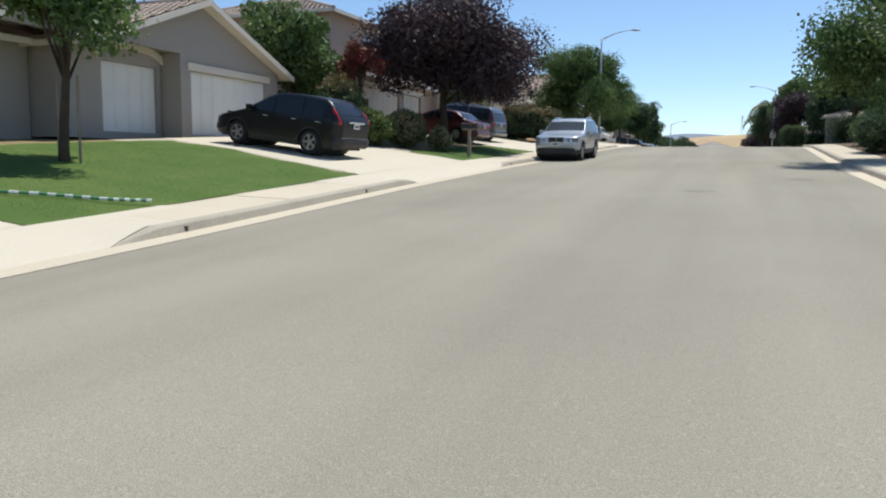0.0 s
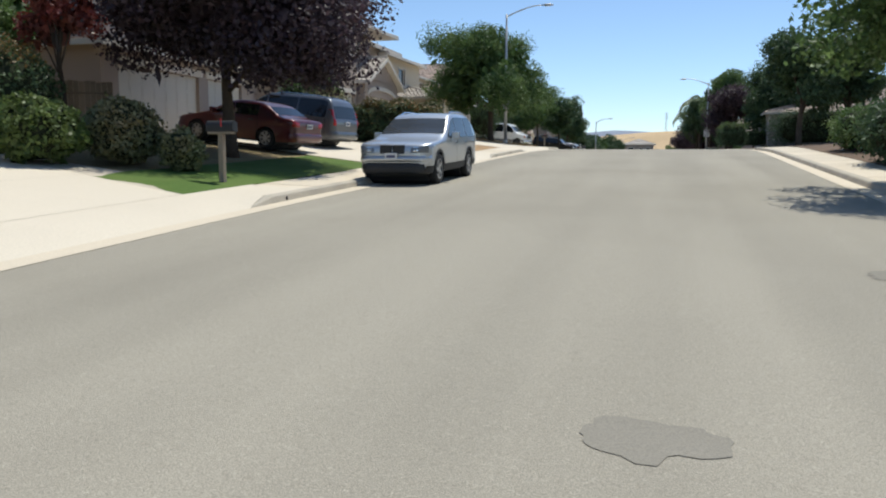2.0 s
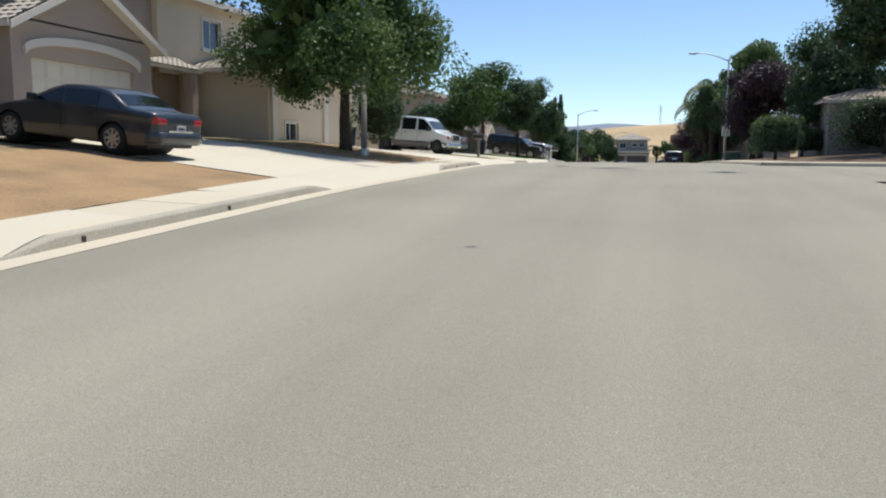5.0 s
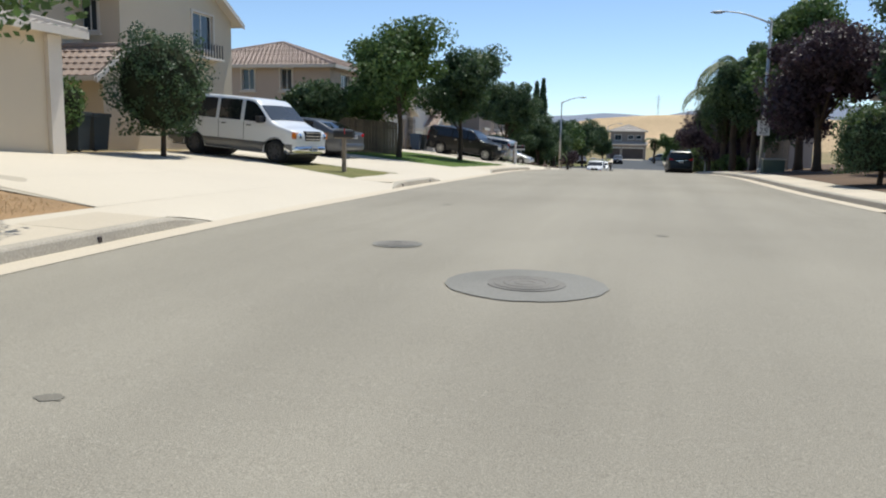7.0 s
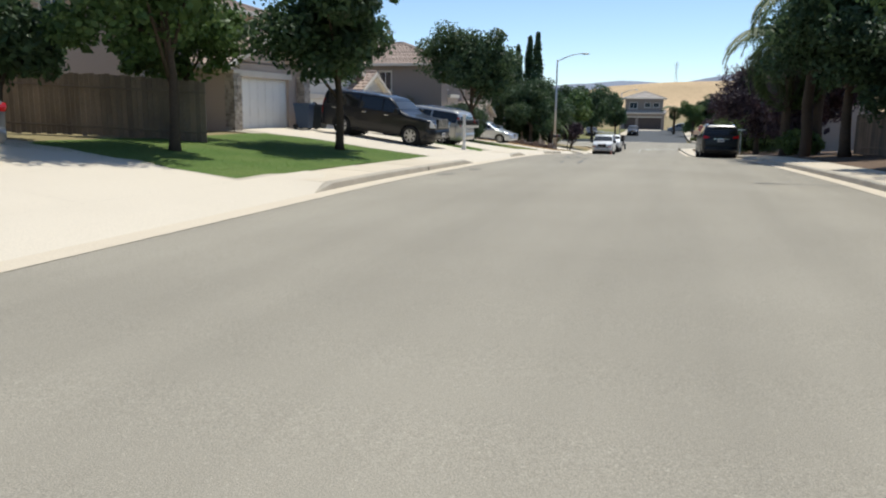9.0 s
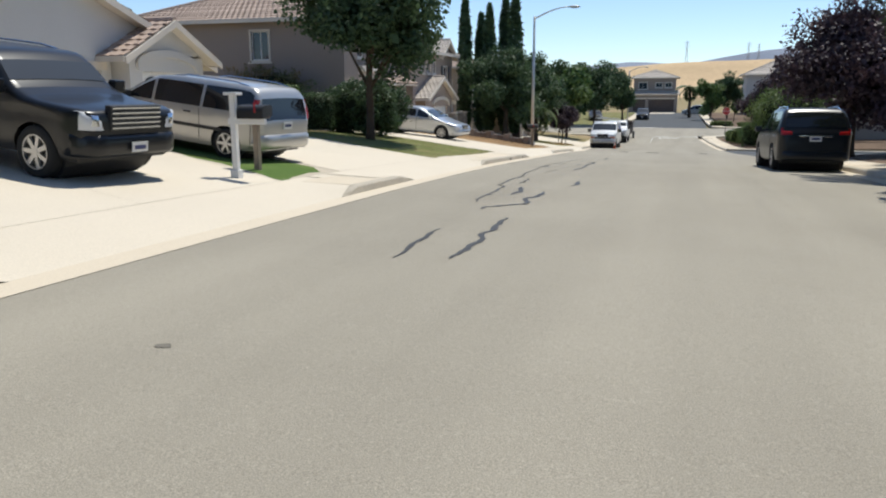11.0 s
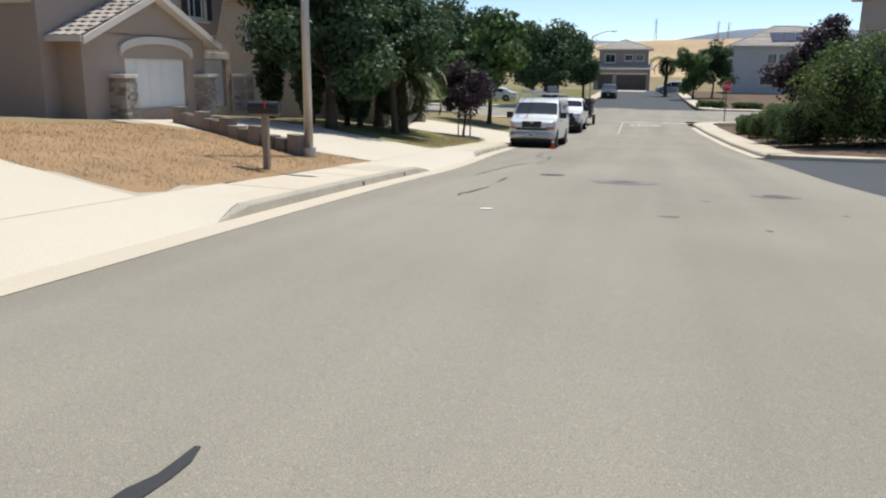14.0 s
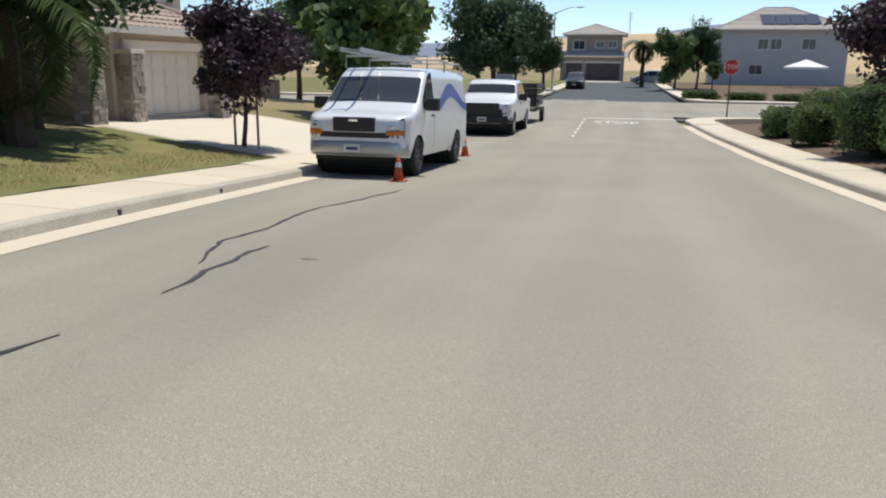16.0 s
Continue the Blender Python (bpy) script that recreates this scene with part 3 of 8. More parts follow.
def tree(x, y, h, r, low, mat, label, seed, leaves=5200, size=0.20, trunk=0.13, name="tree", clumps=52, squat=0.8, fork=0.42, stakes=False, dense=1.0):
    """A tapered trunk, limbs, and a crown of leaf clumps. h: height; r: the crown's half width; low: where the crown begins."""
    rng = np.random.default_rng(seed)
    root = thing(name, stand(x, y), label, "tree", "street trees")
    cz, rz = (h + low) / 2, (h - low) / 2
    bm = bmesh.new()
    lean = rng.normal(size=2) * 0.12
    top = low + rz * fork * 2
    path = [(lean[0] * t * t + 0.05 * math.sin(5 * t + seed), lean[1] * t * t, top * t - 0.1 * (t == 0)) for t in (0, 0.08, 0.25, 0.5, 0.75, 1)]
    tube(bm, path, [trunk * 1.5, trunk * 1.1, trunk, trunk * 0.85, trunk * 0.65, trunk * 0.4], 10)
    cents = []
    lobes = []
    for k in range(7):
        az = 2 * math.pi * (k * 0.382 + 0.13 * seed)
        u = rng.uniform(-0.75, 0.85)
        q = rng.uniform(0.30, 0.62)
        lobes.append((np.array([math.cos(az) * r * q, math.sin(az) * r * q, cz + u * rz * 0.62]), rng.uniform(0.36, 0.58)))
    lobes.append((np.array([0, 0, cz + rz * 0.45]), 0.5))
    for k in range(clumps):
        c0, lr = lobes[k % len(lobes)]
        u = rng.normal(size=3)
        u /= np.linalg.norm(u)
        q = rng.uniform(0.35, 0.98)
        c = c0 + u * np.array([r, r, rz]) * lr * q
        c[2] = max(c[2], low + 0.12 * rz)
        cents.append(c)
    for k, c in enumerate(cents):
        near = sorted(float(np.linalg.norm(c - d)) for d in cents)
        if near[3] > 0.42 * r:
            cents[k] = c * 0.62 + np.array([0, 0, cz]) * 0.38
    for c in cents[:11]:
        t0 = rng.uniform(0.45, 0.98)
        s = Vector((lean[0] * t0, lean[1] * t0, top * t0))
        e1 = Vector(c)
        mid = s.lerp(e1, 0.5) + Vector((0, 0, 0.12 * r))
        tube(bm, [s, mid, s.lerp(e1, 0.92)], [trunk * 0.45, trunk * 0.26, trunk * 0.1], 6)
    part("trunk", bm, M_BARK, root, smooth=True)
    per = int(leaves * 2.5 * dense / clumps)
    pts, nor = [], []
    for c in cents:
        cr = r * rng.uniform(0.17, 0.36)
        d = rng.normal(size=(per, 3))
        d /= np.linalg.norm(d, axis=1, keepdims=True)
        rad = rng.uniform(0.2, 1.0, size=(per, 1)) ** 0.5 * (1 + 0.3 * (rng.random((per, 1)) < 0.10) * rng.random((per, 1)))
        p = c + d * rad * cr * np.array([1, 1, squat])
        pts.append(p)
        nor.append(d + np.array([0, 0, 0.5]))
    v, f = leaf_cards(np.concatenate(pts), np.concatenate(nor), size * 0.66, rng)
    inner = np.array(cents)[rng.integers(0, len(cents), int(clumps * 34 * dense))]
    inner = np.array([0, 0, cz]) + (inner - np.array([0, 0, cz])) * rng.uniform(0.25, 0.92, size=(len(inner), 1)) + rng.normal(size=inner.shape) * r * 0.085
    w2, f2 = leaf_cards(inner, rng.normal(size=inner.shape), max(0.24, r * 0.095), rng)
    quick_mesh("crown", np.concatenate([v, w2]), np.concatenate([f, f2 + len(v)]), mat, root)
    if stakes:
        for sx in (-0.28, 0.28):
            b2 = bmesh.new()
            tube(b2, [(sx, 0.1, -0.1), (sx, 0.1, 1.75)], 0.03, 8)
            part("stake", b2, M_POST, root, "round wooden tree stake")
    return root


def shrub(x, y, w, d, h, mat, label, seed, leaves=1600, size=0.10, boxy=2.4, name="shrub", group="", lift=0.0, tips=None, rough=0.16, tip_from=0.55):
    """A dense shrub or clipped hedge: a coat of leaves over a near-black core that stands in for inner shade. w along
    x, d along y.
    """
    rng = np.random.default_rng(seed)
    root = thing(name, stand(x, y), label, "hedge" if name == "hedge" else "shrub", group)
    n = int(leaves * 2.6)
    size *= 0.60
    u = rng.normal(size=(n * 2, 3))
    u /= (np.abs(u) ** boxy).sum(1, keepdims=True) ** (1 / boxy)
    u = u[u[:, 2] > -0.93][:n]
    bump = np.array([1 + rough * noise.noise((a * 2.1 * max(1, w / 2) + seed, b * 2.1 * max(1, d / 2), c * 2.0)) * 2 for a, b, c in u])[:, None]
    k = (rng.uniform(0.80, 1.03, size=(len(u), 1)) + 0.10 * (rng.random((len(u), 1)) < 0.12) * rng.random((len(u), 1))) * bump
    half = np.array([w / 2, d / 2, h / 2])
    p = u * half * k + np.array([0, 0, h / 2 + lift])
    p[:, 2] = np.maximum(p[:, 2], 0.03 + lift)
    v, f = leaf_cards(p, u * 0.9 + np.array([0, 0, 0.3]), size, rng)
    # solid filler, coloured as the shade between the leaves
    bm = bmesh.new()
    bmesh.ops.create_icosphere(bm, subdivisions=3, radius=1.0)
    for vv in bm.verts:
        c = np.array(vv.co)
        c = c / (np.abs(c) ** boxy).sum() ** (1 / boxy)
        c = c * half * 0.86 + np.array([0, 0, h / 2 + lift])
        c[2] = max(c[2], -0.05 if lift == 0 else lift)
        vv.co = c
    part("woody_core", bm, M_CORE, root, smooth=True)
    if lift:
        b2 = bmesh.new()
        tube(b2, [(0, 0, -0.1), (0.03, 0.02, lift + 0.3)], [0.09, 0.06], 8)
        part("stem", b2, M_BARK, root)
    quick_mesh("foliage", v, f, mat, root)
    if tips is not None:
        sel = p[(u[:, 2] > tip_from) & (rng.random(len(p)) < 0.35 + 0.65 * np.clip(u[:, 2] / 0.7, 0, 1))]
        sel = sel[rng.random(len(sel)) < 0.75] + rng.normal(size=(1, 3)) * 0.01
        v, f = leaf_cards(sel + np.array([0, 0, 0.05]), np.tile([0, 0, 1.0], (len(sel), 1)), size, rng)
        quick_mesh("new_growth", v, f, tips, root, "fresh coloured growth on top")
    return root


def cypress(x, y, h, r, seed):
    rng = np.random.default_rng(seed)
    root = thing("cypress", stand(x, y), "tall slender dark Italian cypress tree", "tree", "row of cypresses")
    bm = bmesh.new()
    tube(bm, [(0, 0, -0.1), (0, 0, h * 0.9)], [0.14, 0.03], 8)
    part("trunk", bm, M_BARK, root)
    n = 3400
    t = rng.uniform(0.04, 1.0, n)
    ang = rng.uniform(0, 2 * math.pi, n)
    rad = r * np.clip(np.minimum(t * 6, (1.02 - t) * 2.6), 0, 1) ** 0.6 * rng.uniform(0.55, 1.08, n) * (1 + 0.12 * np.sin(ang * 3 + t * 20))
    p = np.stack([rad * np.cos(ang), rad * np.sin(ang), t * h], 1)
    nor = np.stack([np.cos(ang), np.sin(ang), np.full(n, 0.3)], 1)
    v, f = leaf_cards(p, nor, 0.17, rng, 1.6)
    quick_mesh("crown", v, f, M_LEAF_D, root)
    return root


def palm(x, y, h, seed, fronds=26, reach=2.6, trunk=0.20, label="feather palm with arching fronds"):
    rng = np.random.default_rng(seed)
    root = thing("palm_tree", stand(x, y), label, "tree", "palms")
    bm = bmesh.new()
    n = 14
    tube(bm, [(0.04 * math.sin(i), 0.03 * math.cos(i * 1.7), -0.1 + (h + 0.1) * i / n) for i in range(n + 1)], [trunk * (1.25 - 0.35 * i / n + 0.08 * (i % 2)) for i in range(n + 1)], 10)
    part("trunk", bm, M_BARK, root)
    for k in range(fronds):
        az = 2 * math.pi * (k * 0.382) + rng.uniform(-0.2, 0.2)
        up = rng.uniform(-0.35, 1.15)
        pts = []
        L = reach * rng.uniform(0.8, 1.1)
        p, ang = np.array([0.0, 0.0]), up
        for s in range(11):
            pts.append(p.copy())
            ang -= 0.23 + 0.05 * (up < 0.3)
            p = p + np.array([math.cos(ang), math.sin(ang)]) * L / 10
        verts, faces = [], []
        ca, sa = math.cos(az), math.sin(az)
        for s in range(10):
            for q in range(5):
                a = pts[s] + (pts[s + 1] - pts[s]) * q / 5
                ln = 0.40 * reach / 2.6 * math.sin(math.pi * min(0.97, 0.12 + (s + q / 5) / 10.5)) + 0.05
                for sg in (-1, 1):
                    b0 = np.array([a[0] * ca, a[0] * sa, h + a[1]])
                    drop = rng.uniform(0.35, 0.95) * ln
                    tipx = a[0] + ln * 0.45
                    t0 = np.array([tipx * ca - sg * ln * sa, tipx * sa + sg * ln * ca, h + a[1] - drop])
                    wv = np.array([ca, sa, 0]) * 0.045
                    i0 = len(verts)
                    verts += [b0 - wv, b0 + wv, t0]
                    faces.append((i0, i0 + 1, i0 + 2))
        for s in range(10):
            i0 = len(verts)
            for a in (pts[s], pts[s + 1]):
                for sg in (-0.02, 0.02):
                    verts.append(np.array([a[0] * ca - sg * sa, a[0] * sa + sg * ca, h + a[1]]))
            faces.append((i0, i0 + 1, i0 + 3))
            faces.append((i0, i0 + 3, i0 + 2))
        quick_mesh("frond", np.array(verts), np.array(faces), M_PALM, root)
    return root


def blades(y0, y1, d0, d1, n, mat, label, seed, tall=0.05, spread=0.02):
    """Grass blades on a lawn."""
    rng = np.random.default_rng(seed)
    v = []
    for _ in range(n):
        y, d = wy(rng.uniform(y0, y1)), rng.uniform(d0, d1)
        x = xl(y) - d
        z = gz(x, y) + 0.04
        a, hh = rng.uniform(0, 6.28), tall * rng.uniform(0.5, 1.4)
        ox, oy = math.cos(a) * 0.006, math.sin(a) * 0.006
        v += [(x - ox, y - oy, z), (x + ox, y + oy, z), (x + rng.normal() * spread, y + rng.normal() * spread, z + hh)]
    ob = quick_mesh("grass", np.array(v), np.arange(3 * n).reshape(-1, 3), mat)
    return tagged(ob, label, "grass", kind="stuff")


M_POST = material("weathered_wood", (0.30, 0.24, 0.18), 0.85, 0.4, 12, 50, 0.4)
# left side, along the road
tree(-11.0, 14.2, 5.4, 2.3, 1.75, M_LEAF, "young shade tree tied to stakes on a lawn", 11, 7000, 0.13, 0.09, stakes=True)
shrub(-15.8, 11.6, 1.3, 1.5, 1.0, M_LEAF_D, "clipped green bush against a house wall", 21, 1300)
shrub(-15.4, 13.4, 1.3, 1.4, 0.95, M_LEAF_G, "clipped pinkish bush against a house wall", 22, 1300)
tree(-16.6, 30.2, 6.4, 2.9, 0.5, M_LEAF, "large bushy green tree beside a house", 12, 6800, 0.20, 0.18)
shrub(-12.9, 28.0, 1.7, 2.6, 2.4, M_LEAF_D, "tall clipped hedge with orange new growth", 23, 2400, tips=M_LEAF_O, name="hedge")
tree(-12.9, 29.6, 4.1, 1.25, 2.0, M_LEAF_R, "small red-leaved maple tree", 13, 1900, 0.13, 0.06, clumps=22)
shrub(-11.0, 26.9, 1.5, 1.8, 1.35, M_LEAF_L, "loose leafy green shrub in a planting bed", 24, 1800, 0.13, 2.0)
shrub(-10.4, 28.4, 1.5, 1.8, 1.45, M_LEAF_G, "loose shrub with pale pink flower heads", 25, 1800, 0.12, 2.0)
shrub(-9.0, 28.3, 0.9, 1.0, 0.95, M_LEAF_G, "small straggling shrub with dry flowers", 26, 900, 0.10, 2.0)
tree(-10.6, 32.7, 6.9, 4.15, 1.25, M_LEAF_P, "broad purple-leaf plum tree in full dark foliage", 14, 26000, 0.14, 0.17, clumps=130, dense=1.12)
shrub(-14.6, 45.0, 2.6, 2.6, 2.7, M_LEAF, "dense tall green hedge beside a driveway", 27, 3600, 0.11, 3, name="hedge")
shrub(-10.75, 45.0, 4.0, 2.0, 1.8, M_LEAF_D, "long loose hedge with orange and pink tips", 28, 5200, 0.12, 3, name="hedge", tips=M_LEAF_O, rough=0.24, tip_from=-0.1)
shrub(-8.75, 44.5, 0.8, 0.9, 0.9, M_LEAF_L, "low straggling green shrub at a hedge end", 121, 900, 0.11, 2.0)
shrub(-13.6, 44.5, 2.2, 3.0, 2.1, M_LEAF_G, "rounded pale shrub in front of a porch", 29, 1800, 0.12, 2.2)
tree(-10.9, 63.1, 7.4, 4.2, 1.75, M_LEAF, "large leafy tree shading a parched yard", 16, 27000, 0.135, 0.19, clumps=104)
shrub(-14.4, 75.6, 2.6, 2.6, 2.9, M_LEAF_D, "rounded dense ball-shaped tree beside a driveway", 30, 3600, 0.11, 2.1, name="topiary_tree", lift=0.6, rough=0.26)
shrub(-15.6, 72.9, 1.6, 1.6, 1.5, M_LEAF, "small round green shrub by a wall", 31, 1200, lift=0.5)
tree(-15.9, 86.9, 3.5, 2.3, 0.3, M_LEAF_D, "wide leafy tree with low branches by a house wall", 17, 6200, 0.2, 0.12)
tree(-12.1, 88.0, 7.2, 3.1, 0.9, M_LEAF, "street tree with drooping green foliage", 18, 6400, 0.18, 0.12)
tree(-10.6, 92.5, 6.6, 2.8, 1.2, M_LEAF_D, "street tree with drooping green foliage", 19, 7200, 0.18, 0.12)
tree(-14.8, 91.6, 6.0, 2.3, 1.4, M_LEAF, "street tree with drooping green foliage", 20, 4800, 0.19, 0.12)
tree(-12.5, 113.1, 7.0, 3.4, 1.75, M_LEAF_D, "leafy street tree on a sloping lawn", 32, 10500, 0.18, 0.14)
shrub(-14.0, 116.0, 3.4, 2.8, 2.2, M_LEAF_D, "big loose evergreen shrub beside a driveway", 33, 5200, 0.13, 2.3)
shrub(-15.5, 114.9, 1.7, 1.5, 1.5, M_LEAF_D, "clipped box hedge along a lawn", 34, 2400, 0.085, 8, name="hedge", rough=0.05)
shrub(-18.3, 115.4, 3.1, 1.5, 1.75, M_LEAF, "clipped box hedge along a lawn", 122, 3200, 0.085, 8, name="hedge", rough=0.05)
shrub(-17.6, 113.6, 2.2, 1.6, 0.95, M_LEAF_G, "low rounded pale shrub before a clipped hedge", 123, 1700, 0.09, 2.2)
shrub(-19.8, 117.6, 4.6, 1.2, 2.5, M_LEAF_G, "loose tall shrub with pale flower heads", 124, 2600, 0.11, 2.4, rough=0.34, tips=M_LEAF_O)
for k, (cx, cy, chh) in enumerate([(-17.6, 141.5, 10.4), (-16.6, 143, 9.2), (-15.6, 141.0, 9.7), (-14.6, 142.5, 10.8), (-13.7, 141.5, 11.2)]):
    cypress(cx, cy, chh, 0.52, 60 + k)
tree(-13.8, 138.8, 6.8, 3.0, 0.8, M_LEAF_D, "dense dark evergreen tree on a front lawn", 35, 9000, 0.2, 0.2, clumps=64)
tree(-13.8, 144.6, 6.0, 3.0, 0.8, M_LEAF_D, "dense dark evergreen tree on a front lawn", 36, 7600, 0.2, 0.2, clumps=58)
tree(-12.0, 140.6, 5.4, 2.3, 2.1, M_LEAF_D, "leafy dark tree near the pavement", 46, 4600, 0.18, 0.13)
palm(-12.2, 142.4, 2.5, 71, 22, 2.9, 0.22, "low feather palm with long arching fronds")
tree(-10.55, 147.0, 3.6, 1.75, 0.65, M_LEAF_P, "small staked purple-leaf plum tree", 37, 5200, 0.11, 0.05, clumps=34, stakes=True)
tree(-11.4, 158.5, 6.6, 3.0, 0.6, M_LEAF, "broad-leaved light green tree by the road", 38, 4200, 0.42, 0.12)
tree(-15.5, 166.0, 7.4, 3.6, 0.8, M_LEAF_D, "leafy green tree near the corner", 39, 5200, 0.24, 0.15)
tree(-12.0, 191.0, 7.8, 5.0, 1.7, M_LEAF_D, "big round shade tree past the crossing", 40, 9600, 0.30, 0.2, clumps=64)
tree(-9.4, 204.0, 5.6, 2.7, 1.2, M_LEAF_D, "round street tree past the crossing", 41, 3600, 0.28, 0.15)
tree(-13.5, 215.0, 5.6, 3.0, 1.0, M_LEAF_D, "round street tree past the crossing", 48, 3600, 0.28, 0.15)
tree(-22.0, 196.0, 6.4, 4.0, 1.0, M_LEAF, "leafy tree behind parked cars", 49, 5200, 0.30, 0.18)
tree(-20.0, 172.0, 6.5, 3.4, 0.8, M_LEAF, "leafy tree at the corner lot", 50, 5200, 0.26, 0.16)
palm(-0.2, 222.0, 4.6, 72, 34, 3.0)
tree(2.8, 212.0, 6.0, 2.4, 0.4, M_LEAF, "leafy green tree on a corner lot", 42, 4600, 0.24, 0.12)
tree(5.4, 218.0, 7.4, 2.8, 0.6, M_LEAF_D, "leafy green tree on a corner lot", 43, 4600, 0.25, 0.12)
tree(5.6, 206.0, 3.3, 1.0, 0.5, M_LEAF_L, "small slender tree on a corner lot", 44, 1400, 0.2, 0.06, clumps=19)
# right side
tree(7.6, 29.6, 7.6, 4.1, 1.0, M_LEAF, "large leafy roadside tree", 80, 17000, 0.15, 0.2, clumps=67)
tree(10.2, 39.0, 7.4, 3.2, 0.7, M_LEAF_D, "large leafy roadside tree", 81, 7600, 0.22, 0.2, clumps=58)
shrub(7.7, 36.6, 2.8, 5.0, 1.9, M_LEAF_D, "thick dark shrubbery along the pavement", 82, 3600, 0.13, 2.3)
shrub(8.6, 46.0, 3.0, 5.0, 1.7, M_LEAF, "thick green shrubbery along the pavement", 83, 3200, 0.13, 2.3)
tree(11.8, 50.0, 7.2, 3.0, 1.0, M_LEAF, "tall leafy tree at the street corner", 84, 6400, 0.22, 0.18)
tree(11.0, 78.0, 9.6, 3.7, 1.6, M_LEAF_D, "tall leafy tree behind clipped hedges", 85, 9600, 0.24, 0.22, clumps=70)
tree(14.8, 79.0, 9.0, 3.7, 0.9, M_LEAF_D, "tall leafy tree behind clipped hedges", 86, 7600, 0.24, 0.22, clumps=61)
shrub(6.15, 78.8, 2.2, 2.2, 1.9, M_LEAF_D, "clipped block-shaped hedge on a short stem", 87, 4200, 0.09, 5, name="hedge", lift=0.28, tips=M_LEAF_L)
shrub(13.6, 81.8, 8.0, 2.4, 2.9, M_LEAF_D, "long dark hedge along a garden", 98, 4200, 0.14, 4, name="hedge")
shrub(8.5, 84.0, 2.1, 2.1, 1.3, M_LEAF_D, "clipped block-shaped hedge on a short stem", 88, 2400, 0.09, 5, name="hedge", lift=0.28, tips=M_LEAF_L)
tree(7.2, 90.4, 6.9, 3.5, 0.9, M_LEAF_P, "purple-leaf plum tree with dense dark foliage", 89, 12500, 0.18, 0.18, clumps=64)
tree(10.2, 86.0, 9.2, 3.8, 0.6, M_LEAF_D, "leafy green tree behind clipped hedges", 120, 7600, 0.2, 0.18, clumps=56)
tree(7.4, 94.8, 10.0, 3.5, 3.3, M_LEAF, "tall broadleaf tree above the plum trees", 90, 7000, 0.24, 0.2, clumps=56)
tree(6.2, 101.6, 9.8, 3.4, 0.8, M_LEAF_D, "tall leafy tree behind palms", 97, 11000, 0.2, 0.2, clumps=64)
palm(5.0, 108.3, 5.7, 73, 50, 4.7, 0.19)
palm(5.2, 104.2, 7.2, 74, 42, 4.2, 0.19)
palm(6.4, 108.0, 6.0, 75, 34, 3.4, 0.18)
tree(6.2, 110.5, 5.0, 2.9, 0.3, M_LEAF_P, "dark plum tree leaning over the pavement", 91, 8200, 0.18, 0.16, clumps=56)
tree(4.9, 117.4, 6.0, 3.7, 0.4, M_LEAF_P, "dark plum tree leaning over the pavement", 92, 12000, 0.18, 0.16, clumps=56)
shrub(5.6, 107.4, 1.9, 2.6, 1.2, M_LEAF_L, "pale spiky shrub behind the pavement", 93, 1700, 0.16, 2.0)
shrub(7.0, 147.4, 6.4, 6.6, 4.3, M_LEAF_L, "huge rounded green shrub at the street corner", 94, 7800, 0.16, 2.3, rough=0.16)
tree(4.9, 152.6, 6.3, 2.5, 0.7, M_LEAF_P, "small purple-leaf plum tree", 95, 6200, 0.16, 0.1)
tree(10.8, 149.4, 7.6, 3.6, 0.6, M_LEAF, "broad leafy tree behind a big shrub", 96, 7200, 0.22, 0.2, clumps=56)
for k, (bx, by, bw, bd, bh) in enumerate([(3.1, 155.2, 0.9, 1.4, 0.85), (2.9, 158.4, 1.0, 1.6, 0.7), (4.0, 151.4, 1.9, 2.0, 1.0), (4.7, 154.6, 1.7, 1.8, 1.15), (4.6, 158.0, 1.9, 2.0, 1.0),
                                          (5.2, 161.4, 2.0, 1.8, 0.95), (6.3, 157.2, 1.6, 2.2, 1.4), (6.6, 160.6, 1.3, 2.0, 1.3), (6.5, 154.6, 1.3, 1.6, 1.6), (3.9, 148.4, 1.5, 1.9, 1.3)]):
    shrub(bx, by, bw * 1.15, bd * 1.1, bh * 1.35, M_LEAF if k % 2 else M_LEAF_L, "clipped rounded green hedge on a bark bed", 100 + k, 2000, 0.085, 4.2, name="hedge", group="clipped hedges at the crossing")
for k, (bx, by, bw, bd, bh) in enumerate([(3.4, 191.5, 2.4, 1.2, 0.7), (6.5, 191.5, 2.6, 1.2, 0.6), (10.0, 191.6, 3.0, 1.2, 0.55), (14.0, 194.0, 3.0, 2.0, 1.0)]):
    shrub(bx, by, bw, bd, bh, M_LEAF_L, "low clipped hedge on the corner lot", 110 + k, 800, 0.14, 4, name="hedge", group="low hedges past the crossing")
blades(9.8, 18.0, 1.85, 8.6, 26000, M_GRASSBLADE, "short mown grass blades", 200, 0.016)
blades(108.8, 115.5, 1.85, 7.8, 16000, M_GRASSBLADE, "short mown grass blades", 201, 0.014)
blades(122.6, 129.8, 1.85, 8.2, 9000, M_DRYBLADE, "dead straw-coloured grass", 202, 0.05, 0.03)
blades(59.9, 64.8, 1.85, 6.8, 4500, M_DRYBLADE, "dead straw-coloured grass", 203, 0.045, 0.03)
blades(136.6, 145.6, 1.85, 3.2, 3500, M_DRYBLADE, "dry grass edging the lawn", 204, 0.05, 0.03)
blades(84.2, 93.2, 1.85, 8.0, 14000, M_GRASSBLADE, "short mown grass blades", 205, 0.018)


# ---- houses ----
def stucco(name, c):
    return material(name, c, 0.92, 0.14, 6, 70, 0.35, tint=tuple(v * 0.82 for v in c), spec=0.2)


